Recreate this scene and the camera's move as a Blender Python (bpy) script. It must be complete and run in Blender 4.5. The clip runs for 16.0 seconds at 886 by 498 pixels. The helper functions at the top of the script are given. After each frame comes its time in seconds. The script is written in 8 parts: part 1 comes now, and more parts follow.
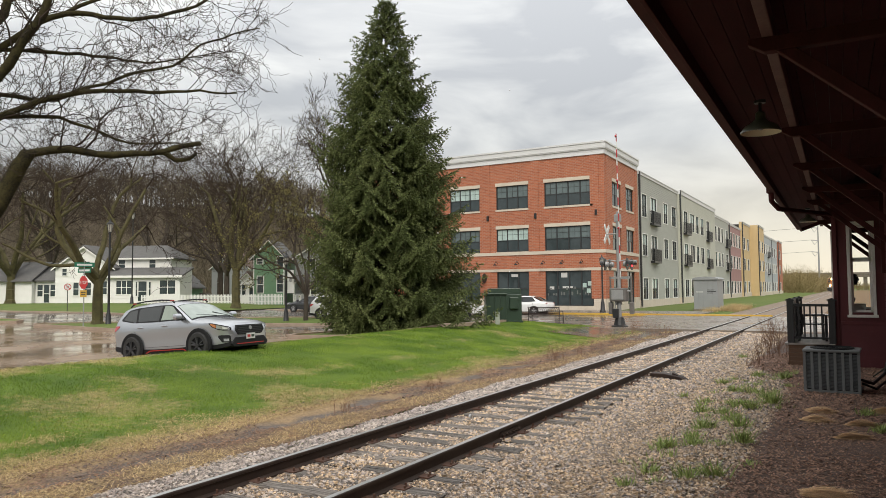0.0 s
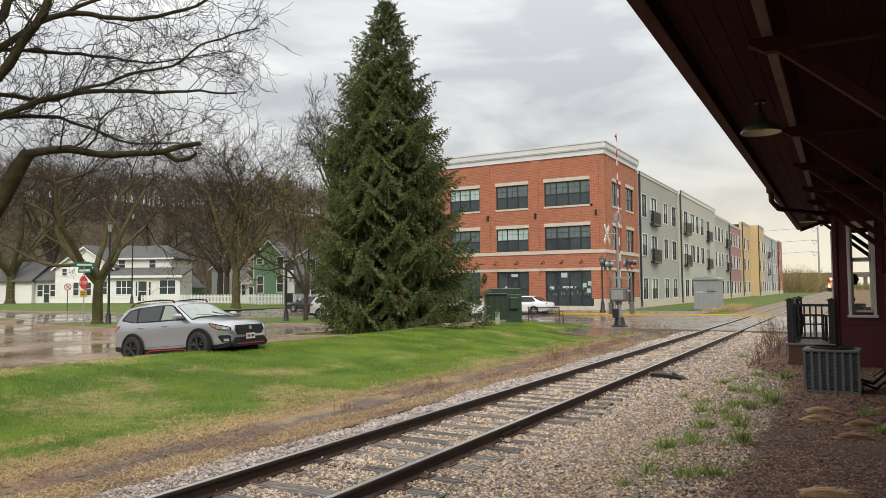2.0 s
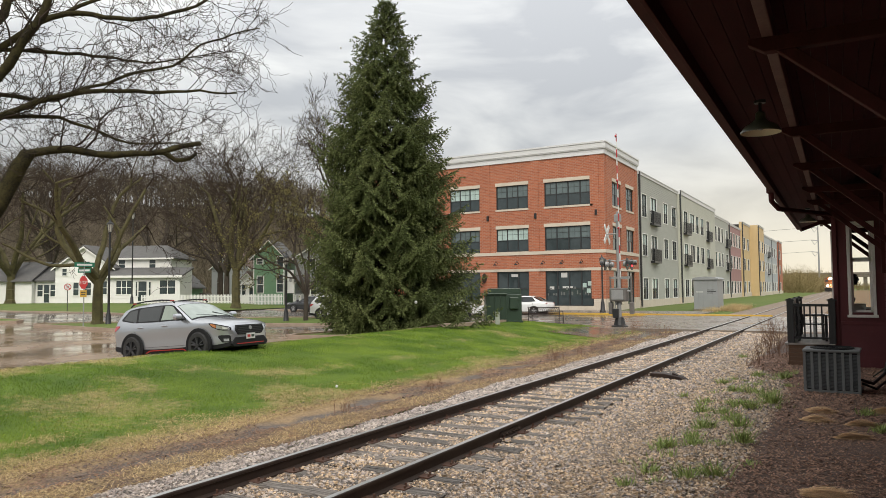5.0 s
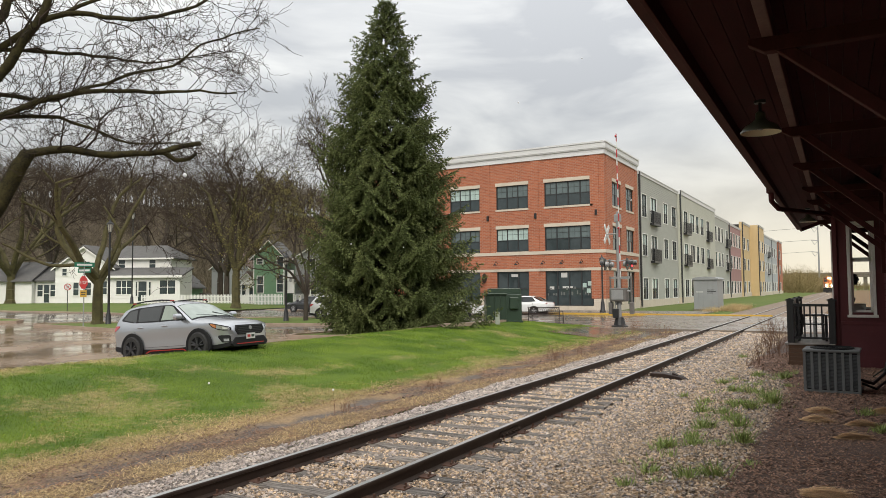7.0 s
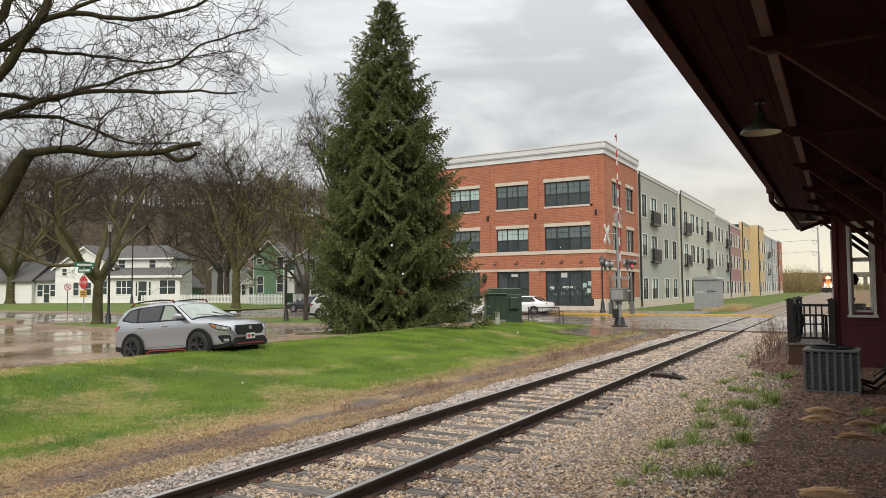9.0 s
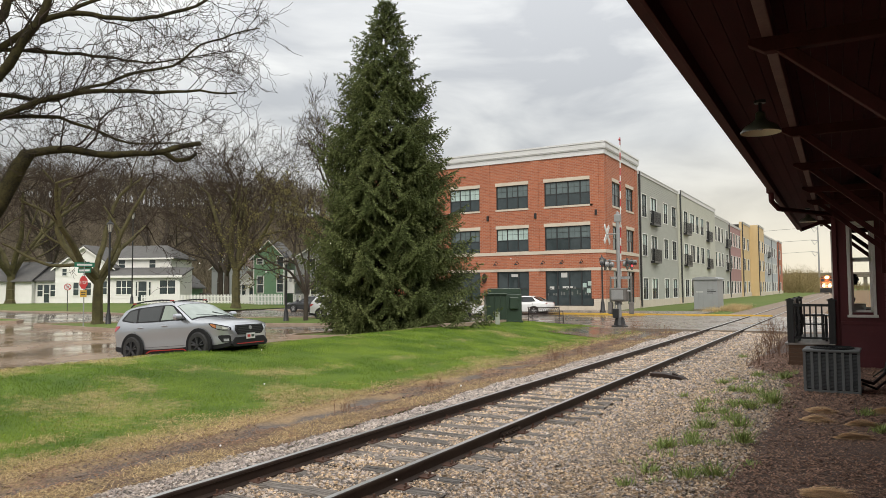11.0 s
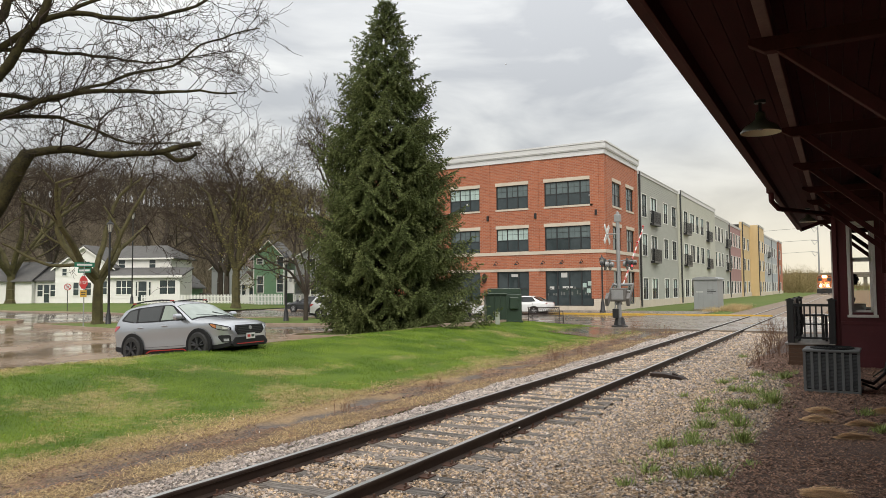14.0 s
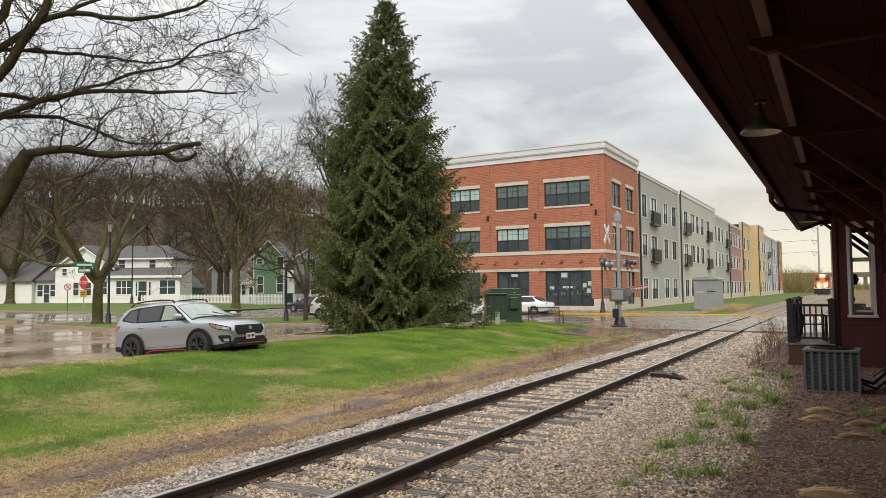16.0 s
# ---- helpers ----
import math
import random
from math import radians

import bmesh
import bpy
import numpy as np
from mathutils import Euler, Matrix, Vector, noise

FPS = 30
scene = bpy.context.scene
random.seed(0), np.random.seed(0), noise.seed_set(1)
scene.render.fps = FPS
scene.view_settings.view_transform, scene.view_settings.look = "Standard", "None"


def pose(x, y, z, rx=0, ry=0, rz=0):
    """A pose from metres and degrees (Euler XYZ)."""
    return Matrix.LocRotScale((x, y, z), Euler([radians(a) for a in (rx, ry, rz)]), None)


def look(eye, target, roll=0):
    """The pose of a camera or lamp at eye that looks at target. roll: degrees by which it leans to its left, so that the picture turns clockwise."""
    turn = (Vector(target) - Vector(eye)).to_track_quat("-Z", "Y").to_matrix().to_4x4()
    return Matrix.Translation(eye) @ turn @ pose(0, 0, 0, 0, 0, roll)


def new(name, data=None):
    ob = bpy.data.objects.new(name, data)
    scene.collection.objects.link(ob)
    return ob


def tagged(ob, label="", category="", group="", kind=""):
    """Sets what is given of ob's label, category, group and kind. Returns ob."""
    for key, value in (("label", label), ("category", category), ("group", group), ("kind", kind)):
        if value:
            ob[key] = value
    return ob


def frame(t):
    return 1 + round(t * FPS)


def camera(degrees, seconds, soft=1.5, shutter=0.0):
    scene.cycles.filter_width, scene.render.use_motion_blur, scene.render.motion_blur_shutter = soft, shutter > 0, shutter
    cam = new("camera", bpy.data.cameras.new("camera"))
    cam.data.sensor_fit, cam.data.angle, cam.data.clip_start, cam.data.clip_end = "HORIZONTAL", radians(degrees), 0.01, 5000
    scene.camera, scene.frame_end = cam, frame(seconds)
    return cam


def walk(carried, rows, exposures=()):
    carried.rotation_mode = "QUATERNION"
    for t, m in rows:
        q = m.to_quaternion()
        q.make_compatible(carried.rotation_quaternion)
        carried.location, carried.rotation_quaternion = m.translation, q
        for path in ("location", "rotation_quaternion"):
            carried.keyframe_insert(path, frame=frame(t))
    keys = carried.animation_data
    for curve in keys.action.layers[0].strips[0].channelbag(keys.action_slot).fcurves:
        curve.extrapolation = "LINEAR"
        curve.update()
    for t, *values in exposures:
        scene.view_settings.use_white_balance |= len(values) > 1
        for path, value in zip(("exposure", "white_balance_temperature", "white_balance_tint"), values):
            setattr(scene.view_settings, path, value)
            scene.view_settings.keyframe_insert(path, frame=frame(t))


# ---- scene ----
# camera on a tripod beside the depot, held still
cam = camera(63.88, 16.0, soft=0.45)
EYE = Vector((0.0, 0.0, 2.16))
VIEW = pose(EYE.x, EYE.y, EYE.z, 93.166, 0, 29.792) @ pose(0, 0, 0, 0, 0, -0.416)
walk(cam, [(0.0, VIEW), (16.0, VIEW)], [(0.0, 0.27, 6760, 7), (16.0, 0.27, 6760, 7)])

# ---------------------------------------------------------------- sky and light
SUN_AZ, SUN_EL = radians(155), radians(42)     # behind the camera, veiled by cloud
world = bpy.data.worlds.new("overcast_sky")
scene.world = world
world.use_nodes = True
wn, wl = world.node_tree.nodes, world.node_tree.links
wn.clear()
w_out = wn.new("ShaderNodeOutputWorld")
w_bg = wn.new("ShaderNodeBackground")
sky = wn.new("ShaderNodeTexSky")
sky.sky_type, sky.sun_disc, sky.sun_elevation, sky.sun_rotation = "NISHITA", False, SUN_EL, SUN_AZ
w_co = wn.new("ShaderNodeTexCoord")
w_map = wn.new("ShaderNodeMapping")
w_map.inputs["Rotation"].default_value = (0, 0, radians(-25))
w_map.inputs["Scale"].default_value = (1.6, 1.0, 5.5)
w_noise = wn.new("ShaderNodeTexNoise")
w_noise.inputs["Scale"].default_value, w_noise.inputs["Detail"].default_value = 2.3, 6.0
w_noise.inputs["Roughness"].default_value, w_noise.inputs["Distortion"].default_value = 0.5, 0.5
w_ramp = wn.new("ShaderNodeValToRGB")
e = w_ramp.color_ramp.elements
e[0].position, e[0].color = 0.37, (0.40, 0.408, 0.435, 1)
e[1].position, e[1].color = 0.64, (0.69, 0.69, 0.695, 1)
# brighter and warmer low down towards the sun
w_sep = wn.new("ShaderNodeSeparateXYZ")
w_low = wn.new("ShaderNodeMapRange")
w_low.inputs["From Min"].default_value, w_low.inputs["From Max"].default_value = 0.20, 0.0
w_dot = wn.new("ShaderNodeVectorMath")
w_dot.operation = "DOT_PRODUCT"
w_dot.inputs[1].default_value = (math.sin(radians(8)), math.cos(radians(8)), 0)
w_side = wn.new("ShaderNodeMapRange")
w_side.inputs["From Min"].default_value, w_side.inputs["From Max"].default_value = 0.70, 1.0
w_mul = wn.new("ShaderNodeMath")
w_mul.operation = "MULTIPLY"
w_warm = wn.new("ShaderNodeMix")
w_warm.data_type = "RGBA"
w_warm.inputs[7].default_value = (0.98, 0.88, 0.72, 1)
w_skym = wn.new("ShaderNodeMix")
w_skym.data_type, w_skym.blend_type = "RGBA", "ADD"
w_skym.inputs[0].default_value = 0.012
wl.new(w_co.outputs["Generated"], w_map.inputs["Vector"])
wl.new(w_map.outputs["Vector"], w_noise.inputs["Vector"])
wl.new(w_noise.outputs["Fac"], w_ramp.inputs["Fac"])
wl.new(w_co.outputs["Generated"], w_sep.inputs["Vector"])
wl.new(w_sep.outputs["Z"], w_low.inputs["Value"])
wl.new(w_co.outputs["Generated"], w_dot.inputs[0])
wl.new(w_dot.outputs["Value"], w_side.inputs["Value"])
wl.new(w_low.outputs["Result"], w_mul.inputs[0])
wl.new(w_side.outputs["Result"], w_mul.inputs[1])
wl.new(w_mul.outputs["Value"], w_warm.inputs[0])
wl.new(w_ramp.outputs["Color"], w_warm.inputs[6])
wl.new(w_warm.outputs[2], w_skym.inputs[6])
wl.new(sky.outputs["Color"], w_skym.inputs[7])
w_up = wn.new("ShaderNodeMapRange")            # an overcast sky is about three times brighter overhead than low down
w_up.inputs["From Min"].default_value, w_up.inputs["From Max"].default_value = 0.12, 1.0
w_up.inputs["To Min"].default_value, w_up.inputs["To Max"].default_value = 0.80, 2.7
w_gain = wn.new("ShaderNodeVectorMath")
w_gain.operation = "SCALE"
wl.new(w_sep.outputs["Z"], w_up.inputs["Value"])
wl.new(w_up.outputs["Result"], w_gain.inputs["Scale"])
wl.new(w_skym.outputs[2], w_gain.inputs[0])
wl.new(w_gain.outputs["Vector"], w_bg.inputs["Color"])
w_bg.inputs["Strength"].default_value = 1.0
wl.new(w_bg.outputs["Background"], w_out.inputs["Surface"])

sun_data = bpy.data.lights.new("sun", "SUN")
sun_data.energy, sun_data.angle, sun_data.color = 1.5, radians(30), (1.0, 0.94, 0.86)
sun = new("sun", sun_data)
sun.matrix_world = look((0, 0, 60), (-math.sin(SUN_AZ), -math.cos(SUN_AZ), 60 - math.tan(SUN_EL)))


# ---------------------------------------------------------------- helpers for meshes and materials
class Mesh:
    """Collects corners and faces for one mesh."""

    def __init__(self):
        self.v, self.f = [], []

    def add(self, verts, faces):
        b = len(self.v)
        self.v.extend(verts)
        self.f.extend([tuple(b + i for i in face) for face in faces])
        return self

    def box(self, x0, y0, z0, x1, y1, z1):
        return self.add([(x0, y0, z0), (x1, y0, z0), (x1, y1, z0), (x0, y1, z0), (x0, y0, z1), (x1, y0, z1), (x1, y1, z1), (x0, y1, z1)],
                        [(3, 2, 1, 0), (4, 5, 6, 7), (0, 1, 5, 4), (1, 2, 6, 5), (2, 3, 7, 6), (3, 0, 4, 7)])

    def tube(self, p, q, r0, r1=None, n=8, caps=True):
        p, q = Vector(p), Vector(q)
        r1 = r0 if r1 is None else r1
        d = (q - p).normalized()
        a = d.cross(Vector((0, 0, 1)) if abs(d.z) < 0.9 else Vector((1, 0, 0))).normalized()
        b = d.cross(a)
        ring = [(math.cos(2 * math.pi * i / n), math.sin(2 * math.pi * i / n)) for i in range(n)]
        v = [tuple(p + (a * c + b * s) * r0) for c, s in ring] + [tuple(q + (a * c + b * s) * r1) for c, s in ring]
        f = [(i, (i + 1) % n, n + (i + 1) % n, n + i) for i in range(n)]
        if caps:
            f += [tuple(range(n - 1, -1, -1)), tuple(range(n, 2 * n))]
        return self.add(v, f)

    def path(self, pts, r, n=6):
        for i in range(len(pts) - 1):
            self.tube(pts[i], pts[i + 1], r, r, n)
        return self

    def lathe(self, profile, n=16, at=(0, 0, 0), axis="z", hollow=False):
        """profile: (radius, height) pairs, turned about an axis through at."""
        v = []
        for r, h in profile:
            for i in range(n):
                c, s = r * math.cos(2 * math.pi * i / n), r * math.sin(2 * math.pi * i / n)
                p = {"z": (c, s, h), "y": (c, h, s), "x": (h, c, s)}[axis]
                v.append((p[0] + at[0], p[1] + at[1], p[2] + at[2]))
        f = []
        for k in range(len(profile) - 1):
            f += [(k * n + i, k * n + (i + 1) % n, (k + 1) * n + (i + 1) % n, (k + 1) * n + i) for i in range(n)]
        if hollow:
            k = len(profile) - 1
            f += [(k * n + i, k * n + (i + 1) % n, (i + 1) % n, i) for i in range(n)]
        else:
            f += [tuple(range(n - 1, -1, -1)), tuple(range((len(profile) - 1) * n, len(profile) * n))]
        return self.add(v, f)

    def prism(self, poly, y0, y1, axis="y"):
        """poly: (a, b) corners; pushed along the axis."""
        n = len(poly)
        put = {"y": lambda a, b, d: (a, d, b), "x": lambda a, b, d: (d, a, b), "z": lambda a, b, d: (a, b, d)}[axis]
        v = [put(a, b, y0) for a, b in poly] + [put(a, b, y1) for a, b in poly]
        f = [(i, (i + 1) % n, n + (i + 1) % n, n + i) for i in range(n)] + [tuple(range(n - 1, -1, -1)), tuple(range(n, 2 * n))]
        return self.add(v, f)


def part(name, mesh, material, parent=None, label="", smooth=False, bevel=0.0, at=None):
    """Links a Mesh as one object under a thing, or at the top."""
    data = bpy.data.meshes.new(name)
    data.from_pydata([tuple(p) for p in mesh.v], [], mesh.f)
    if len(mesh.f) < 4000:
        fix = bmesh.new()
        fix.from_mesh(data)
        bmesh.ops.recalc_face_normals(fix, faces=fix.faces)
        fix.to_mesh(data)
        fix.free()
    data.materials.append(material)
    if smooth:
        data.shade_smooth()
        data.set_sharp_from_angle(angle=radians(38))
    ob = new(name, data)
    if parent is not None:
        ob.parent = parent
    if at is not None:
        ob.matrix_basis = at
    if bevel:
        m = ob.modifiers.new("edge", "BEVEL")
        m.width, m.segments, m.limit_method = bevel, 2, "ANGLE"
    if label:
        ob["label"] = label
    return ob


def thing(name, label, category, at=None, group="", kind=""):
    ob = new(name)
    ob.empty_display_size = 0.2
    if at is not None:
        ob.matrix_basis = at
    return tagged(ob, label, category, group, kind)


def material(name, a, b=None, rough=0.7, metal=0.0, scale=6.0, bump=0.0, fine=60.0, stretch=(1, 1, 1), spread=0.5, vary=0.0, coat=0.0, rough_b=None, spec=0.5):
    """A surface of two colours, mottled at two scales, with a fine relief."""
    m = bpy.data.materials.new(name)
    m.use_nodes = True
    nt = m.node_tree
    n, l = nt.nodes, nt.links
    s = n["Principled BSDF"]
    s.inputs["Roughness"].default_value, s.inputs["Metallic"].default_value = rough, metal
    s.inputs["Coat Weight"].default_value = coat
    s.inputs["Specular IOR Level"].default_value = spec
    b = b or tuple(c * 0.78 for c in a)
    co = n.new("ShaderNodeTexCoord")
    mp = n.new("ShaderNodeMapping")
    mp.inputs["Scale"].default_value = stretch
    l.new(co.outputs["Object"], mp.inputs["Vector"])
    big = n.new("ShaderNodeTexNoise")
    big.inputs["Scale"].default_value, big.inputs["Detail"].default_value = scale, 4
    small = n.new("ShaderNodeTexNoise")
    small.inputs["Scale"].default_value, small.inputs["Detail"].default_value = fine, 3
    l.new(mp.outputs["Vector"], big.inputs["Vector"])
    l.new(mp.outputs["Vector"], small.inputs["Vector"])
    add = n.new("ShaderNodeMath")
    add.operation = "MULTIPLY_ADD"
    add.inputs[1].default_value = 0.6
    half = n.new("ShaderNodeMath")
    half.operation = "MULTIPLY"
    half.inputs[1].default_value = 0.4
    l.new(small.outputs["Fac"], half.inputs[0])
    l.new(big.outputs["Fac"], add.inputs[0])
    l.new(half.outputs[0], add.inputs[2])
    rp = n.new("ShaderNodeMapRange")
    rp.inputs["From Min"].default_value, rp.inputs["From Max"].default_value = 0.5 - spread / 2, 0.5 + spread / 2
    l.new(add.outputs[0], rp.inputs["Value"])
    mix = n.new("ShaderNodeMix")
    mix.data_type = "RGBA"
    mix.inputs[6].default_value, mix.inputs[7].default_value = (*a, 1), (*b, 1)
    l.new(rp.outputs[0], mix.inputs[0])
    out = mix.outputs[2]
    if vary:
        info = n.new("ShaderNodeObjectInfo")
        hv = n.new("ShaderNodeHueSaturation")
        mr = n.new("ShaderNodeMapRange")
        mr.inputs["To Min"].default_value, mr.inputs["To Max"].default_value = 1 - vary, 1 + vary
        l.new(info.outputs["Random"], mr.inputs["Value"])
        l.new(mr.outputs[0], hv.inputs["Value"])
        l.new(out, hv.inputs["Color"])
        out = hv.outputs["Color"]
    l.new(out, s.inputs["Base Color"])
    if rough_b is not None:
        rr = n.new("ShaderNodeMapRange")
        rr.inputs["From Min"].default_value, rr.inputs["From Max"].default_value = 0.5 - spread / 2, 0.5 + spread / 2
        rr.inputs["To Min"].default_value, rr.inputs["To Max"].default_value = rough, rough_b
        l.new(big.outputs["Fac"], rr.inputs["Value"])
        l.new(rr.outputs[0], s.inputs["Roughness"])
    if bump:
        bp = n.new("ShaderNodeBump")
        bp.inputs["Strength"].default_value, bp.inputs["Distance"].default_value = min(1.0, bump), 0.01
        l.new(small.outputs["Fac"], bp.inputs["Height"])
        l.new(bp.outputs["Normal"], s.inputs["Normal"])
    return m


def islands(m, dark=0.6, light=1.35):
    """Varies a material from loose piece to loose piece."""
    n, l = m.node_tree.nodes, m.node_tree.links
    s = n["Principled BSDF"]
    src = s.inputs["Base Color"].links[0].from_socket
    geo = n.new("ShaderNodeNewGeometry")
    mr = n.new("ShaderNodeMapRange")
    mr.inputs["To Min"].default_value, mr.inputs["To Max"].default_value = dark, light
    hv = n.new("ShaderNodeHueSaturation")
    l.new(geo.outputs["Random Per Island"], mr.inputs["Value"])
    l.new(mr.outputs[0], hv.inputs["Value"])
    l.new(src, hv.inputs["Color"])
    l.new(hv.outputs["Color"], s.inputs["Base Color"])
    return m


def glowing(name, colour, strength):
    m = bpy.data.materials.new(name)
    m.use_nodes = True
    s = m.node_tree.nodes["Principled BSDF"]
    s.inputs["Base Color"].default_value = (*colour, 1)
    s.inputs["Emission Color"].default_value = (*colour, 1)
    s.inputs["Emission Strength"].default_value = strength
    return m


def glass(name, tint=(0.02, 0.025, 0.028), rough=0.03):
    """Window glass before a dark room: a smooth dark mirror-like sheet."""
    m = material(name, tint, tuple(c * 1.8 for c in tint), rough=rough, scale=1.2, fine=4.0, spec=0.6)
    return m


M = {}
M["asphalt"] = material("wet_asphalt", (0.075, 0.066, 0.058), (0.17, 0.145, 0.12), rough=0.03, rough_b=0.36, scale=0.3, fine=55, bump=0.06, spread=0.35)
M["lot"] = material("wet_lot_paving", (0.14, 0.095, 0.062), (0.30, 0.21, 0.14), rough=0.03, rough_b=0.34, scale=0.3, fine=40, bump=0.06, spread=0.35)
M["concrete"] = material("damp_concrete", (0.25, 0.21, 0.175), (0.13, 0.105, 0.085), rough=0.05, rough_b=0.55, scale=0.7, fine=40, bump=0.1)
M["kerb"] = material("kerb_concrete", (0.40, 0.31, 0.24), (0.22, 0.155, 0.115), rough=0.6, scale=2, fine=40, bump=0.2)
M["verge"] = material("far_grass", (0.075, 0.13, 0.028), (0.15, 0.165, 0.06), rough=0.9, scale=0.4, fine=8, bump=0.6, spec=0.1)
def lawn_material(name, greens, straws, relief, vary=False):
    """Spring lawn: two greens, with straw-coloured patches and a straw fringe towards the track."""
    m = bpy.data.materials.new(name)
    m.use_nodes = True
    n, l = m.node_tree.nodes, m.node_tree.links
    s = n["Principled BSDF"]
    s.inputs["Roughness"].default_value, s.inputs["Specular IOR Level"].default_value = 0.8, 0.15
    co = n.new("ShaderNodeTexCoord")

    def cloud(scale, detail):
        q = n.new("ShaderNodeTexNoise")
        q.inputs["Scale"].default_value, q.inputs["Detail"].default_value = scale, detail
        l.new(co.outputs["Object"], q.inputs["Vector"])
        return q.outputs["Fac"]

    def maths(op, a, b):
        q = n.new("ShaderNodeMath")
        q.operation = op
        for k, v in enumerate((a, b)):
            if isinstance(v, (int, float)):
                q.inputs[k].default_value = v
            else:
                l.new(v, q.inputs[k])
        return q.outputs[0]

    def blend(f, a, b):
        q = n.new("ShaderNodeMix")
        q.data_type = "RGBA"
        l.new(f, q.inputs[0])
        for k, v in ((6, a), (7, b)):
            if isinstance(v, tuple):
                q.inputs[k].default_value = (*v, 1)
            else:
                l.new(v, q.inputs[k])
        return q.outputs[2]

    def span(v, a, b):
        q = n.new("ShaderNodeMapRange")
        q.inputs["From Min"].default_value, q.inputs["From Max"].default_value = a, b
        l.new(v, q.inputs["Value"])
        return q.outputs[0]

    sep = n.new("ShaderNodeSeparateXYZ")
    l.new(co.outputs["Object"], sep.inputs[0])
    fine = cloud(34, 3)
    green = blend(span(maths("ADD", maths("MULTIPLY", cloud(0.8, 4), 0.6), maths("MULTIPLY", fine, 0.4)), 0.40, 0.62), *greens)
    straw = blend(span(fine, 0.35, 0.65), *straws)
    fringe = span(sep.outputs["X"], -10.4, -8.3)
    near = maths("MULTIPLY", span(sep.outputs["Y"], 15, 5), 0.12)
    worn = maths("ADD", maths("ADD", maths("MULTIPLY", cloud(0.55, 5), 0.75), maths("MULTIPLY", cloud(9, 3), 0.25)), maths("ADD", maths("MULTIPLY", maths("POWER", fringe, 3.0), 0.36), near))
    col = blend(span(worn, 0.575, 0.74), green, straw)
    if vary:
        geo = n.new("ShaderNodeNewGeometry")
        hv = n.new("ShaderNodeHueSaturation")
        mr = n.new("ShaderNodeMapRange")
        mr.inputs["To Min"].default_value, mr.inputs["To Max"].default_value = 0.75, 1.35
        l.new(geo.outputs["Random Per Island"], mr.inputs["Value"])
        l.new(mr.outputs[0], hv.inputs["Value"])
        l.new(col, hv.inputs["Color"])
        col = hv.outputs["Color"]
    l.new(col, s.inputs["Base Color"])
    if relief:
        bp = n.new("ShaderNodeBump")
        bp.inputs["Strength"].default_value, bp.inputs["Distance"].default_value = relief, 0.02
        l.new(fine, bp.inputs["Height"])
        l.new(bp.outputs["Normal"], s.inputs["Normal"])
    return m


def trackside_material():
    """The strip beside the ballast: dead grass, then a grey mud rut, then brown leaf litter."""
    m = material("trackside_strip", (1, 1, 1), rough=0.85, scale=1.4, fine=26, bump=0.8, spec=0.2)
    n, l = m.node_tree.nodes, m.node_tree.links
    s = n["Principled BSDF"]
    co = n.new("ShaderNodeTexCoord")
    sep = n.new("ShaderNodeSeparateXYZ")
    l.new(co.outputs["Object"], sep.inputs[0])
    wav = n.new("ShaderNodeTexNoise")
    wav.inputs["Scale"].default_value, wav.inputs["Detail"].default_value = 0.9, 5
    l.new(co.outputs["Object"], wav.inputs["Vector"])
    ma = n.new("ShaderNodeMath")
    ma.operation = "MULTIPLY_ADD"
    ma.inputs[1].default_value = 2.6
    l.new(wav.outputs["Fac"], ma.inputs[0])
    l.new(sep.outputs["X"], ma.inputs[2])
    pos = n.new("ShaderNodeMapRange")
    pos.inputs["From Min"].default_value, pos.inputs["From Max"].default_value = -9.4 + 1.3, -6.8 + 1.3
    l.new(ma.outputs[0], pos.inputs["Value"])
    stops = ((0.0, (0.30, 0.215, 0.115)), (0.34, (0.24, 0.165, 0.095)), (0.47, (0.12, 0.096, 0.08)), (0.56, (0.12, 0.1, 0.09)), (0.64, (0.13, 0.085, 0.054)), (1.0, (0.17, 0.115, 0.072)))
    rp = n.new("ShaderNodeValToRGB")
    rp.color_ramp.elements[0].position, rp.color_ramp.elements[0].color = stops[0][0], (*stops[0][1], 1)
    rp.color_ramp.elements[1].position, rp.color_ramp.elements[1].color = stops[-1][0], (*stops[-1][1], 1)
    for f, c in stops[1:-1]:
        rp.color_ramp.elements.new(f).color = (*c, 1)
    l.new(pos.outputs[0], rp.inputs[0])
    grain = n.new("ShaderNodeTexNoise")
    grain.inputs["Scale"].default_value, grain.inputs["Detail"].default_value = 30, 4
    l.new(co.outputs["Object"], grain.inputs["Vector"])
    mr = n.new("ShaderNodeMapRange")
    mr.inputs["From Min"].default_value, mr.inputs["From Max"].default_value = 0.3, 0.7
    mr.inputs["To Min"].default_value, mr.inputs["To Max"].default_value = 0.5, 1.5
    l.new(grain.outputs["Fac"], mr.inputs["Value"])
    hv = n.new("ShaderNodeHueSaturation")
    l.new(mr.outputs[0], hv.inputs["Value"])
    l.new(rp.outputs["Color"], hv.inputs["Color"])
    l.new(hv.outputs["Color"], s.inputs["Base Color"])
    return m


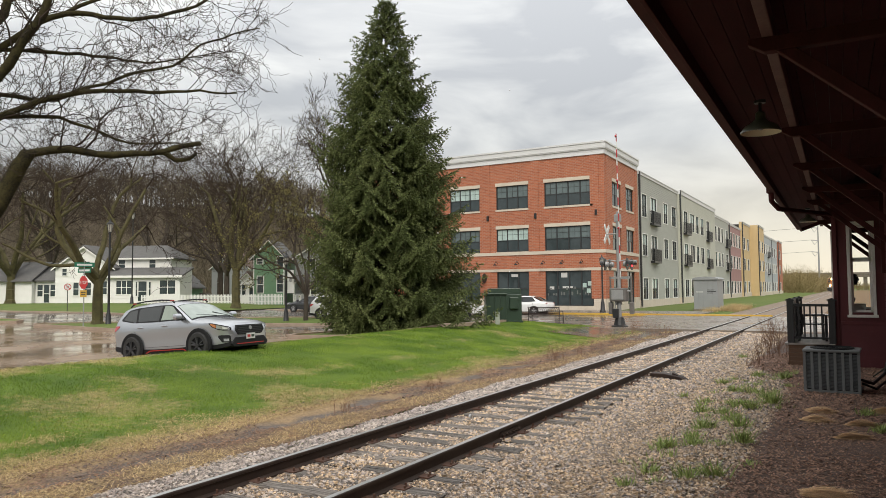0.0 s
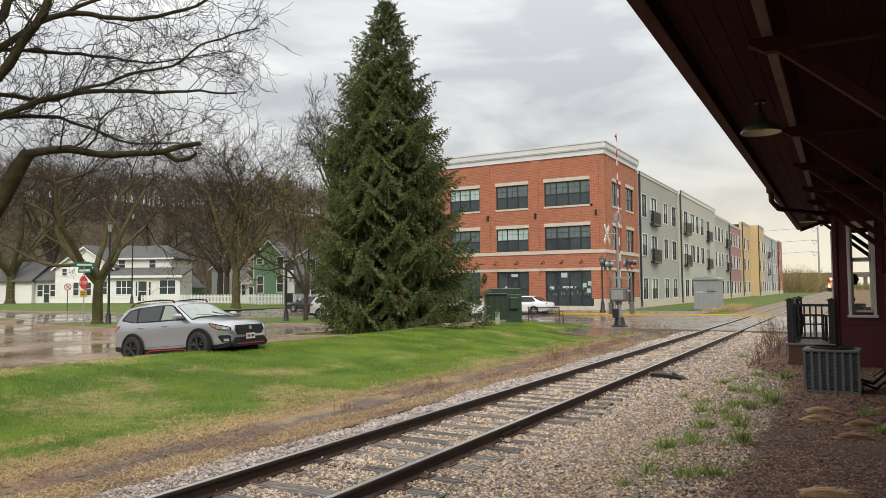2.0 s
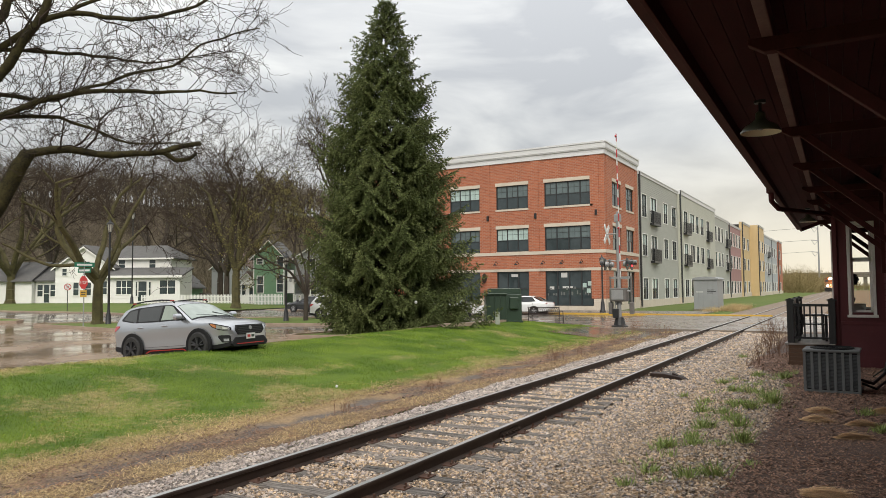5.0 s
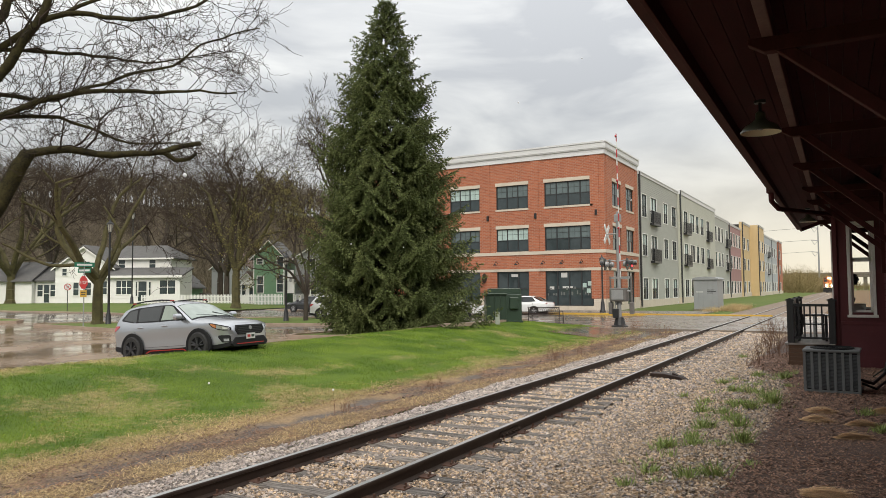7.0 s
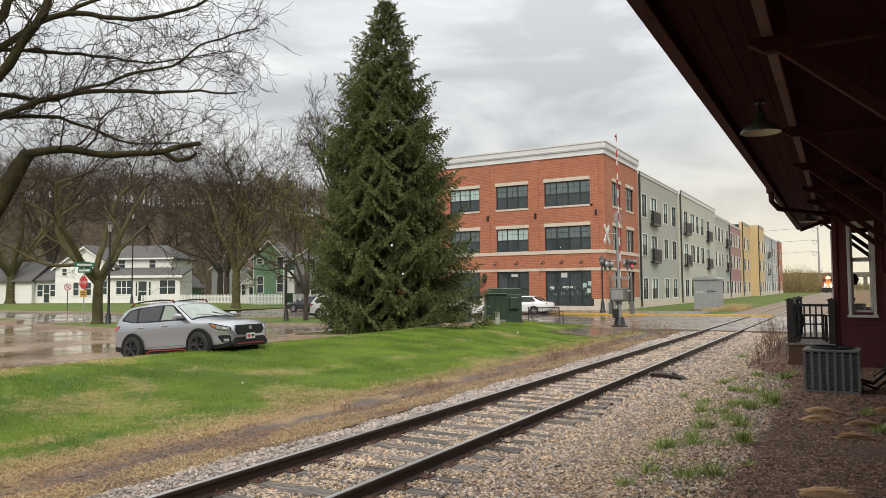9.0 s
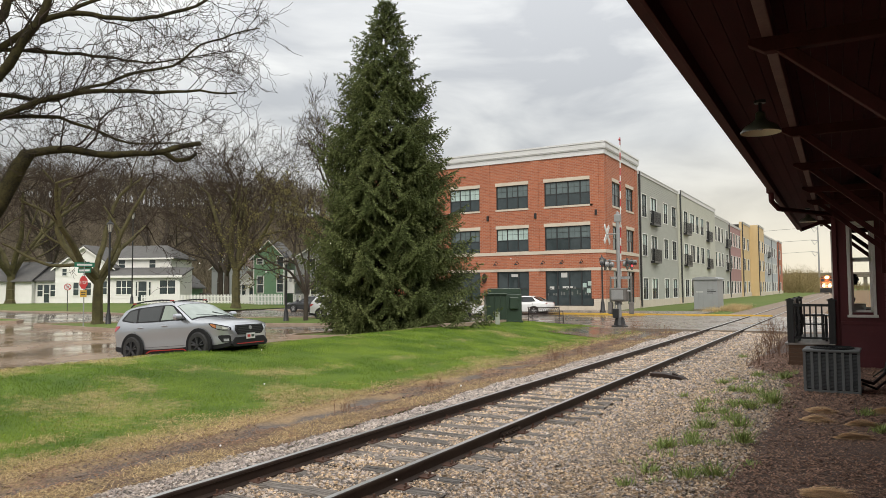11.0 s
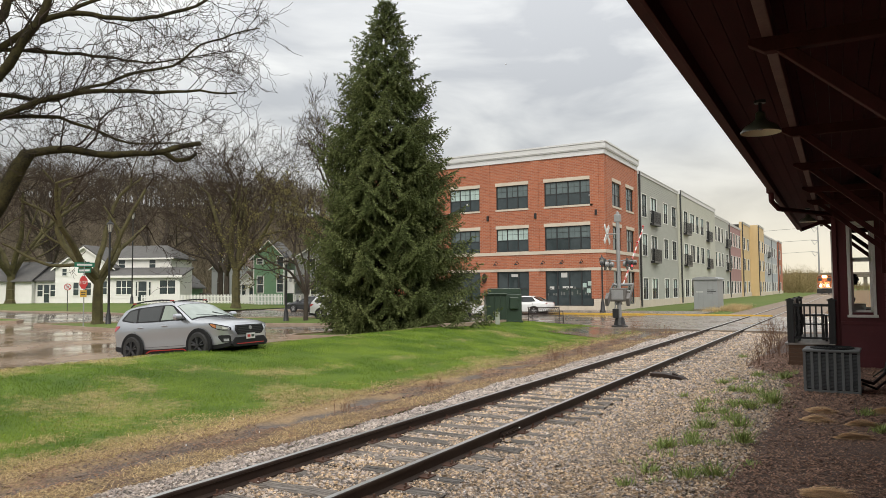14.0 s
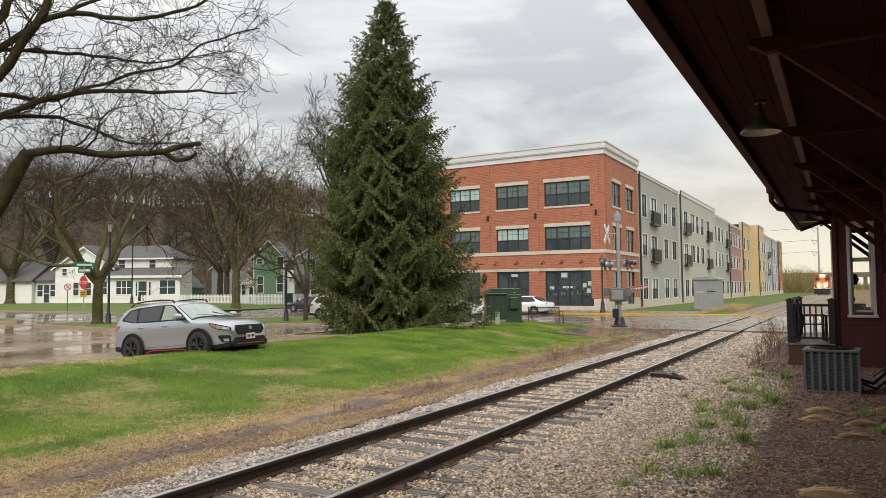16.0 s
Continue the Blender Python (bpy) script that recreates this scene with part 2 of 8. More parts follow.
M["grass"] = lawn_material("lawn_soil_and_grass", ((0.058, 0.1, 0.015), (0.118, 0.172, 0.024)), ((0.22, 0.17, 0.08), (0.38, 0.29, 0.14)), 0.7)
M["strip"] = trackside_material()
M["straw"] = material("dead_grass_strip", (0.25, 0.16, 0.085), (0.09, 0.062, 0.045), rough=0.9, scale=1.4, fine=24, bump=0.6, spec=0.15)
M["gravel"] = material("ballast_bed", (0.27, 0.195, 0.135), (0.10, 0.075, 0.058), rough=0.75, scale=9, fine=38, bump=1.0, spread=0.3)
M["mulch"] = material("bark_mulch", (0.132, 0.078, 0.0552), (0.054, 0.0336, 0.0264), rough=0.85, scale=7, fine=30, bump=1.0, stretch=(1, 1.6, 1), spread=0.4)
M["rail"] = material("rusty_rail_steel", (0.055, 0.035, 0.026), (0.03, 0.02, 0.017), rough=0.55, metal=0.4, scale=5, fine=60, bump=0.2)
M["railtop"] = material("polished_rail_head", (0.62, 0.62, 0.62), (0.46, 0.45, 0.44), rough=0.38, metal=0.9, scale=3, fine=60)
M["tie"] = material("weathered_tie", (0.225, 0.195, 0.168), (0.03, 0.023, 0.02), rough=0.42, rough_b=0.75, scale=4, fine=22, bump=1.0, stretch=(0.5, 9, 5), spread=0.22, vary=0.35)
M["plate_rust"] = material("orange_rust", (0.11, 0.048, 0.028), (0.035, 0.022, 0.017), rough=0.75, scale=9, fine=50, bump=0.3)


def brick_material(name, a, b, mortar, length=0.4, height=0.135):
    m = bpy.data.materials.new(name)
    m.use_nodes = True
    n, l = m.node_tree.nodes, m.node_tree.links
    s = n["Principled BSDF"]
    s.inputs["Roughness"].default_value = 0.8
    co = n.new("ShaderNodeTexCoord")
    sp = n.new("ShaderNodeSeparateXYZ")
    ad = n.new("ShaderNodeMath")
    cb = n.new("ShaderNodeCombineXYZ")
    l.new(co.outputs["Object"], sp.inputs[0])
    l.new(sp.outputs["X"], ad.inputs[0])
    l.new(sp.outputs["Y"], ad.inputs[1])
    l.new(ad.outputs[0], cb.inputs["X"])
    l.new(sp.outputs["Z"], cb.inputs["Y"])
    br = n.new("ShaderNodeTexBrick")
    br.inputs["Color1"].default_value, br.inputs["Color2"].default_value, br.inputs["Mortar"].default_value = (*a, 1), (*b, 1), (*mortar, 1)
    br.inputs["Scale"].default_value = 1.0
    br.inputs["Brick Width"].default_value, br.inputs["Row Height"].default_value = length, height
    br.inputs["Mortar Size"].default_value, br.inputs["Bias"].default_value = 0.018, -0.1
    l.new(cb.outputs[0], br.inputs["Vector"])
    no = n.new("ShaderNodeTexNoise")
    no.inputs["Scale"].default_value = 0.5
    l.new(co.outputs["Object"], no.inputs["Vector"])
    mr = n.new("ShaderNodeMapRange")
    mr.inputs["To Min"].default_value, mr.inputs["To Max"].default_value = 0.93, 1.07
    l.new(no.outputs["Fac"], mr.inputs["Value"])
    hv = n.new("ShaderNodeHueSaturation")
    l.new(mr.outputs[0], hv.inputs["Value"])
    l.new(br.outputs["Color"], hv.inputs["Color"])
    l.new(hv.outputs["Color"], s.inputs["Base Color"])
    bp = n.new("ShaderNodeBump")
    bp.inputs["Strength"].default_value, bp.inputs["Distance"].default_value, bp.invert = 0.5, 0.01, True
    l.new(br.outputs["Fac"], bp.inputs["Height"])
    l.new(bp.outputs["Normal"], s.inputs["Normal"])
    return m


M["brick"] = brick_material("red_brick", (0.42, 0.13, 0.062), (0.30, 0.085, 0.042), (0.38, 0.21, 0.145))
M["limestone"] = material("pale_limestone", (0.62, 0.55, 0.46), (0.5, 0.43, 0.35), rough=0.8, scale=1.5, fine=20, bump=0.1)
M["cornice"] = material("grey_painted_cornice", (0.68, 0.68, 0.68), (0.58, 0.58, 0.59), rough=0.5, scale=0.6, fine=10)
M["black"] = material("black_painted_metal", (0.014, 0.014, 0.015), (0.022, 0.022, 0.024), rough=0.4, scale=5, fine=60, bump=0.05)
M["frame_dark"] = material("dark_window_frame", (0.022, 0.024, 0.026), (0.03, 0.032, 0.034), rough=0.45, scale=4, fine=40)
M["glass"] = glass("dark_window_glass", (0.03, 0.04, 0.043))
# mid tint stands in for sky reflected in upper panes
M["glass_mid"] = glass("window_glass_sky_tint", (0.085, 0.11, 0.112), 0.04)
# pale teal: blinds on the brick building, painted sky reflections on the flats
M["glass_blind_sky"] = glass("window_glass_blind_and_sky", (0.30, 0.38, 0.36), 0.05)
M["goods"] = material("shelf_goods", (0.17, 0.18, 0.17), (0.09, 0.1, 0.1), rough=0.4, scale=3, fine=20)
M["white"] = material("white_painted_wood", (0.84, 0.83, 0.80), (0.74, 0.73, 0.70), rough=0.6, scale=1.5, fine=25, bump=0.05)
M["siding_grey"] = material("sage_grey_siding", (0.40, 0.405, 0.365), (0.34, 0.345, 0.31), rough=0.65, scale=0.8, fine=20, stretch=(1, 1, 3))
M["siding_pale"] = material("pale_grey_siding", (0.50, 0.50, 0.43), (0.43, 0.43, 0.37), rough=0.65, scale=0.8, fine=20)
M["siding_maroon"] = material("dusky_mauve_siding", (0.36, 0.2, 0.19), (0.29, 0.16, 0.16), rough=0.65, scale=0.8, fine=20)
M["siding_tan"] = material("tan_stucco", (0.6, 0.45, 0.25), (0.5, 0.37, 0.2), rough=0.8, scale=0.8, fine=20)
M["siding_blue"] = material("blue_grey_siding", (0.4, 0.43, 0.45), (0.33, 0.36, 0.38), rough=0.65, scale=0.8, fine=20)
M["shingle"] = material("grey_roof_shingles", (0.13, 0.125, 0.12), (0.08, 0.078, 0.076), rough=0.85, scale=2, fine=20, bump=0.4)
M["depot_red"] = material("dark_red_depot_paint", (0.115, 0.018, 0.022), (0.08, 0.012, 0.016), rough=0.6, scale=3, fine=40, bump=0.15)
M["depot_dark"] = material("maroon_brown_soffit_paint", (0.0884, 0.0221, 0.0221), (0.0468, 0.01235, 0.01235), rough=0.75, scale=2, fine=30, bump=0.15, stretch=(3, 0.5, 1), spec=0.2)
M["bark"] = material("grey_bark", (0.104, 0.0864, 0.0704), (0.04, 0.0328, 0.028), rough=0.9, scale=4, fine=24, bump=0.9, stretch=(1.5, 1.5, 0.4), spec=0.1)
M["moss"] = material("mossy_bark", (0.135, 0.122, 0.055), (0.05, 0.043, 0.03), rough=0.9, scale=3, fine=24, bump=0.9, spec=0.1)
M["twig"] = material("dark_twigs", (0.0585, 0.0429, 0.0312), (0.03744, 0.02808, 0.02262), rough=0.9, scale=1, fine=10, spec=0.1)
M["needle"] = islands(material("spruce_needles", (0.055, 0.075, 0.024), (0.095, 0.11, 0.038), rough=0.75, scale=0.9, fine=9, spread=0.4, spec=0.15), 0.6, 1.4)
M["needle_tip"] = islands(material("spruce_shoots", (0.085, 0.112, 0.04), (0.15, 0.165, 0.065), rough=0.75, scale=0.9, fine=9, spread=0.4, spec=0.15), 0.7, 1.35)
M["silver"] = material("silver_car_paint", (0.44, 0.455, 0.485), (0.42, 0.435, 0.465), rough=0.3, metal=0.85, coat=1.0, scale=2, fine=200)
M["car_white"] = material("white_car_paint", (0.72, 0.72, 0.72), (0.7, 0.7, 0.7), rough=0.25, coat=1.0, scale=2, fine=200)
M["car_black"] = material("black_car_paint", (0.015, 0.016, 0.018), (0.012, 0.013, 0.014), rough=0.2, coat=1.0, scale=2, fine=200)
M["plastic"] = material("black_plastic", (0.010, 0.010, 0.011), (0.016, 0.016, 0.017), rough=0.6, spec=0.25, scale=8, fine=80)
M["tyre"] = material("tyre_rubber", (0.02, 0.02, 0.021), (0.028, 0.027, 0.026), rough=0.8, scale=8, fine=60)
M["car_glass"] = glass("car_glass", (0.014, 0.016, 0.016), 0.02)
# pale base colour stands in for the sky reflected in the windscreen
M["windscreen"] = glass("sky_painted_windscreen", (0.20, 0.235, 0.215), 0.03)
M["red_trim"] = material("red_trim", (0.4, 0.03, 0.025), (0.32, 0.02, 0.02), rough=0.4, scale=4, fine=40)
M["tail"] = material("red_lamp_lens", (0.45, 0.03, 0.035), (0.33, 0.015, 0.02), rough=0.15, scale=6, fine=50, coat=1.0)
M["lens"] = material("clear_lamp_lens", (0.42, 0.43, 0.44), (0.12, 0.12, 0.125), rough=0.12, scale=9, fine=50, coat=1.0)
M["alu"] = material("galvanised_grey_metal", (0.36, 0.36, 0.36), (0.26, 0.26, 0.265), rough=0.5, metal=0.3, scale=3, fine=40, bump=0.05)
M["util_green"] = material("dark_green_cabinet_paint", (0.03, 0.055, 0.035), (0.022, 0.042, 0.028), rough=0.4, scale=2, fine=30)
M["hut_grey"] = material("grey_cabinet_metal", (0.32, 0.33, 0.335), (0.25, 0.26, 0.265), rough=0.5, metal=0.2, scale=1.2, fine=20)
M["yellow"] = material("yellow_kerb_paint", (0.55, 0.33, 0.03), (0.42, 0.26, 0.05), rough=0.6, scale=2, fine=30)
M["plate"] = material("pale_plate", (0.6, 0.6, 0.58), (0.5, 0.5, 0.5), rough=0.5)


# ---------------------------------------------------------------- ground
def smooth(a, b, t):
    t = min(1.0, max(0.0, (t - a) / (b - a)))
    return t * t * (3 - 2 * t)


def land(x, y):
    """Height of the ground: a low lawn bank between the track and the lot, a rise towards the houses."""
    if x > -9:
        near = 0.2 * smooth(-3.0, -1.2, x) - 0.03 * smooth(-7.4, -8.4, x)
    elif x > -15.4:
        near = -0.03 + 0.57 * smooth(-8.4, -15.4, x)
    else:
        near = 0.33 * (1 - smooth(-14.6, -20.8, x))
    far = 0.13
    t = smooth(32.5, 37.5, y)
    z = near * (1 - t) + far * t
    z += 0.62 * smooth(-46, -56, x) * smooth(35, 44, y) * (1 - smooth(54, 62, y))
    return z


def sheet(name, xs, ys, mat, lift, label, category, wobble=0.0, rough_z=0.0, kind="structure", edge=None):
    m = Mesh()
    nx, ny = len(xs), len(ys)
    for j, y in enumerate(ys):
        for i, x in enumerate(xs):
            dx = edge(y) - xs[0] if edge else 0.0
            if wobble and i in (0, nx - 1):
                dx += wobble * (noise.noise(Vector((x, y * 0.5, 1.7))) + 0.6 * noise.noise(Vector((x, y * 1.9, 4.2))))
            z = land(x + dx, y) + lift - (0.045 if wobble and i in (0, nx - 1) else 0.0)
            if rough_z and 0 < i < nx - 1 and 0 < j < ny - 1:
                z += rough_z * noise.noise(Vector((x * 1.1, y * 1.1, 3.0)))
            m.v.append((x + dx, y, z))
    for j in range(ny - 1):
        for i in range(nx - 1):
            a = j * nx + i
            m.f.append((a, a + 1, a + nx + 1, a + nx))
    ob = part(name, m, mat)
    ob.data.shade_smooth()
    return tagged(ob, label, category, kind=kind)


def mulch_edge(y):
    """Where the mulch bed meets the ballast."""
    return -1.12 - 1.35 * smooth(15.0, 21.0, y)


def steps(a, b, d):
    n = max(1, round((b - a) / d))
    return [a + (b - a) * i / n for i in range(n + 1)]


wide = [-2500, -900, -400, -250] + steps(-160, 20, 3)[:] + [40, 90, 250, 700, 2500]
deep = [-2500, -600, -150, -60] + steps(-24, 81, 3)[:] + [110, 160, 250, 400, 800, 2500]
sheet("ground", wide, deep, M["verge"], -0.28, "rough spring grass reaching out to the horizon", "ground")
sheet("lawn", steps(-15.7, -8.65, 0.43), steps(-6, 36.6, 0.6), M["grass"], 0.0, "low bank of bright green spring lawn beside the track", "lawn", wobble=0.35, rough_z=0.03)
sheet("dirt_strip", steps(-10.4, -7.0, 0.4), steps(-6, 37, 0.8), M["strip"], -0.018, "strip of dead grass and mud along the ballast", "dirt", rough_z=0.015)
sheet("ballast", steps(-6.95, 0.9, 0.4), steps(-4, 35.2, 0.8), M["gravel"], 0.0, "wet tan and grey crushed stone track ballast", "ballast", wobble=0.3, rough_z=0.02)
sheet("mulch_bed", steps(-1.0, 7.0, 0.4), steps(-4, 33, 0.8), M["mulch"], 0.045, "dark bark mulch bed beside the depot", "mulch", wobble=0.25, rough_z=0.015, edge=mulch_edge)
sheet("parking_lot", steps(-78, -15.6, 1.2), steps(-14, 29.5, 1.5), M["lot"], -0.01, "wet brownish paved parking lot with puddles", "parking lot")
sheet("road", [-60, -50, -49.0] + steps(-48, 0, 3) + [20, 60], steps(29.5, 51, 2), M["asphalt"], -0.005, "wet asphalt street crossing the railway", "road")
sheet("side_street", steps(-190, -49, 3), steps(29.5, 37.5, 2), M["asphalt"], 0.0, "wet asphalt side street before the houses", "road")
sheet("yard", [-1.9, 5, 20, 60], [51.2, 70, 110, 200, 330], M["straw"], 0.0, "bare brown yard beyond the crossing", "ground")
sheet("far_verge", [-9.4, -8.6, -7.7], [51.4, 60, 80, 120, 200, 320], M["verge"], 0.03, "rough green grass edging the far track", "grass")
sheet("far_ballast", [-9.4, -6.6, -5.1, -3.6, -1.7], [50.5, 60, 80, 120, 200, 320, 500], M["gravel"], 0.02, "grey ballast of the track beyond the crossing", "ballast")
# concrete crossing panels between and beside the rails, and the pavement on the far side
cr = Mesh()
for x0, x1 in ((-12.5, -5.98), (-5.72, -4.51), (-4.25, 4.0)):
    for y0 in (34.6, 40.1, 45.6):
        cr.box(x0, y0, 0.0, x1, y0 + 5.46, 0.165)
tagged(part("crossing_slab", cr, M["concrete"], bevel=0.01), "worn concrete slabs of the level crossing", "crossing", kind="structure")
pv = Mesh()
for i in range(46):
    pv.box(-78 + i * 1.5, 51.3, 0.0, -78 + i * 1.5 + 1.485, 56.86, 0.27)
tagged(part("pavement", pv, M["concrete"]), "wet concrete pavement before the brick building", "pavement", kind="structure")
yk = Mesh().box(-20, 51.0, 0.0, -4.5, 51.29, 0.26)
tagged(part("yellow_kerb", yk, M["yellow"], bevel=0.02), "kerb painted yellow near the crossing", "kerb", kind="structure")
gk = Mesh().box(-78, 51.0, 0.0, -20.02, 51.29, 0.26)
tagged(part("kerb", gk, M["kerb"], bevel=0.02), "grey concrete kerb along the street", "kerb", kind="structure")
hk = Mesh()
for i in range(40):
    x = -49 - i * 3.0
    a, b = land(x, 37.6), land(x - 3, 37.6)
    hk.add([(x, 37.5, a - .1), (x - 3, 37.5, b - .1), (x - 3, 37.75, b - .1), (x, 37.75, a - .1), (x, 37.5, a + .12), (x - 3, 37.5, b + .12), (x - 3, 37.75, b + .12), (x, 37.75, a + .12)],
           [(0, 1, 2, 3), (4, 5, 6, 7), (0, 1, 5, 4), (2, 3, 7, 6)])
tagged(part("kerb_of_the_houses", hk, M["kerb"]), "concrete kerb along the house lawns", "kerb", kind="structure")
sheet("house_lawn", steps(-170, -49, 2.5), steps(37.7, 75, 2.5), M["verge"], 0.07, "mown front lawn of the houses", "lawn")
sheet("house_lawn_far", steps(-49, -34, 2.5), steps(56.9, 75, 2.5), M["verge"], 0.05, "mown front lawn of the green house", "lawn")
sheet("building_lawn", [-17.2, -14, -11, -8.6], [51.3, 55, 60, 70, 90, 130, 180, 260], M["verge"], 0.05, "strip of lawn beside the apartment building", "lawn")


def island(name, pts, label, soil):
    """A kerbed planting island: a rounded concrete kerb round a low green bed."""
    c = sum((Vector(p) for p in pts), Vector((0, 0))) / len(pts)
    ring = []
    for i, p in enumerate(pts):
        p, q, r = Vector(pts[i - 1]), Vector(p), Vector(pts[(i + 1) % len(pts)])
        k = 0.9
        a, b = q + (p - q).normalized() * k, q + (r - q).normalized() * k
        ring += [a.lerp(q, 0.0), a.lerp(q, 0.55) * 0.5 + b.lerp(q, 0.55) * 0.5, b]
    kerb, bed = Mesh(), Mesh()
    n = len(ring)
    lo = [(p.x, p.y, land(p.x, p.y) - 0.12) for p in ring]
    hi = [(p.x, p.y, land(p.x, p.y) + 0.15) for p in ring]
    inn = [c.lerp(p, 1 - 0.2 / (p - c).length) for p in ring]
    ih = [(p.x, p.y, land(p.x, p.y) + 0.15) for p in inn]
    il = [(p.x, p.y, land(p.x, p.y) + 0.08) for p in inn]
    f = []
    for k in range(3):
        f += [(k * n + i, k * n + (i + 1) % n, (k + 1) * n + (i + 1) % n, (k + 1) * n + i) for i in range(n)]
    kerb.add(lo + hi + ih + il, f)
    bed.add(il + [(c.x, c.y, land(c.x, c.y) + 0.22)], [(i, (i + 1) % n, n) for i in range(n)])
    t = thing(name, label, "traffic island", kind="structure")
    part("kerb_rim", kerb, M["kerb"], t)
    part("bed", bed, soil, t)


island("kerb_island_1", [(-45, 26.0), (-33.5, 24.2), (-31.5, 27.0), (-33, 29.4), (-43, 29.8)], "kerbed grass island with a tree and a street lamp", M["verge"])
island("kerb_island_2", [(-38, 32.6), (-33, 31.0), (-26.5, 33.2), (-25.0, 36.8), (-33, 38.4), (-38, 36)], "kerbed grass island with a slim tree", M["verge"])
island("kerb_island_3", [(-22.3, 24.2), (-16.6, 22.6), (-14.4, 27), (-14.6, 35.0), (-21.0, 33.5)], "kerbed bed of grass and mulch under the spruce", M["verge"])
island("kerb_island_4", [(-78, 31), (-52, 26.8), (-49.6, 28.0), (-52, 29.8), (-78, 34.5)], "kerbed grass island at the lot's edge", M["verge"])


# ---------------------------------------------------------------- railway track
TIE_Y = []


def railway():
    t = thing("railway_track", "single railway track with rusty rails on weathered wooden ties", "railway track")
    prof = [(-0.07, 0.0), (0.07, 0.0), (0.07, 0.02), (0.013, 0.038), (0.011, 0.126), (0.037, 0.137), (0.037, 0.165), (0.030, 0.172), (-0.030, 0.172), (-0.037, 0.165), (-0.037, 0.137), (-0.011, 0.126), (-0.013, 0.038), (-0.07, 0.02)]
    for rx in (-5.865, -4.360):
        for name, y0, y1 in (("rail", -6.0, 34.55), ("rail", 34.55, 520.0)):
            ob = part(name, Mesh().prism([(rx + a, 0.018 + b) for a, b in prof], y0, y1), M["rail"], t)
            part("rail_head", Mesh().box(rx - 0.029, y0, 0.186, rx + 0.029, y1, 0.1925), M["railtop"], ob, "worn bright running surface")
        for y0 in ((9.5, 21.4) if rx > -5 else (15.6, 27.4, 3.7)):
            jb = Mesh()
            for s in (-1, 1):
                jb.box(rx + s * 0.022 - 0.012, y0 - 0.32, 0.05, rx + s * 0.022 + 0.012, y0 + 0.32, 0.125)
                for k in range(6):
                    jb.tube((rx + s * 0.03, y0 - 0.27 + k * 0.108, 0.088), (rx + s * 0.062, y0 - 0.27 + k * 0.108, 0.088), 0.017, n=6)
            part("joint_bar", jb, M["rail"], t, "rusty bolted joint bar")
    rng = random.Random(4)
    shapes = []
    for k in range(7):
        # worn timber: ragged long edges, a sunken crack or two along the grain
        w, n = rng.uniform(0.088, 0.118), 22
        rows = []
        crack = rng.uniform(-0.3, 0.3) * w
        for i in range(n + 1):
            x = -1.3 + 2.6 * i / n + (rng.uniform(-0.03, 0.03) if 0 < i < n else rng.uniform(-0.05, 0.05))
            e0, e1 = (w * (1 + 0.16 * noise.noise(Vector((x * 2.6, k * 7.1, side)))) for side in (0.3, 5.2))
            sag = 0.012 * noise.noise(Vector((x * 1.7, k * 3.3, 9)))
            deep = 0.02 * max(0.0, 0.35 + noise.noise(Vector((x * 1.3, k * 5.7, 2))))
            c = crack + 0.02 * noise.noise(Vector((x * 2.0, k, 4)))
            rows.append([(x, -e0, -0.15), (x, -e0, -0.016), (x, -e0 + 0.02, sag), (x, c - 0.012, sag), (x, c, sag - deep), (x, c + 0.012, sag), (x, e1 - 0.02, sag), (x, e1, -0.016), (x, e1, -0.15)])
        m = Mesh()
        for r in rows:
            m.v.extend(r)
        m.f = [(i * 9 + j, i * 9 + j + 1, (i + 1) * 9 + j + 1, (i + 1) * 9 + j) for i in range(n) for j in range(8)] + [tuple(range(9)), tuple(n * 9 + j for j in range(8, -1, -1))]
        shapes.append(m)
    tie_data = []
    plate = Mesh()
    for rx in (0.7525,):
        plate.box(rx - 0.14, -0.085, -0.008, rx + 0.14, 0.085, 0.010)
        for s in (-1, 1):
            plate.tube((rx + s * 0.09, 0.03, 0.014), (rx + s * 0.09, 0.03, 0.05), 0.014, n=6).tube((rx + s * 0.115, -0.04, 0.014), (rx + s * 0.115, -0.04, 0.04), 0.012, n=6)
    y = -4.0
    plate_ob = None
    while y < 112:
        if 34.3 < y < 51.4:
            y = 51.5
        TIE_Y.append(y)
        at = pose(-5.11 + rng.uniform(-0.07, 0.07), y, 0.042 + rng.uniform(-0.008, 0.006), 0, rng.uniform(-0.4, 0.4), rng.uniform(-1.8, 1.8))
        if len(tie_data) < len(shapes):
            o = part("tie", shapes[len(tie_data)], M["tie"], t, at=at)
            tie_data.append(o.data)
        else:
            o = new("tie", rng.choice(tie_data))
            o.parent, o.matrix_basis = t, at @ pose(0, 0, 0, 0, 0, rng.choice((0, 180)))
        for turned in (0, 180):
            if plate_ob is None:
                plate_ob = part("tie_plate", plate, M["plate_rust"], o)
            else:
                p = new("tie_plate", plate_ob.data)
                p.parent, p.matrix_basis = o, pose(0, 0, 0, 0, 0, turned)
        y += 0.53 + rng.uniform(-0.04, 0.04)
    far = Mesh()
    while y < 330:
        far.box(-6.4, y, -0.05, -3.8, y + 0.23, 0.055)
        y += 0.53
    tagged(part("far_ties", far, M["tie"], t), "wooden ties beyond the crossing", kind="stuff")


railway()


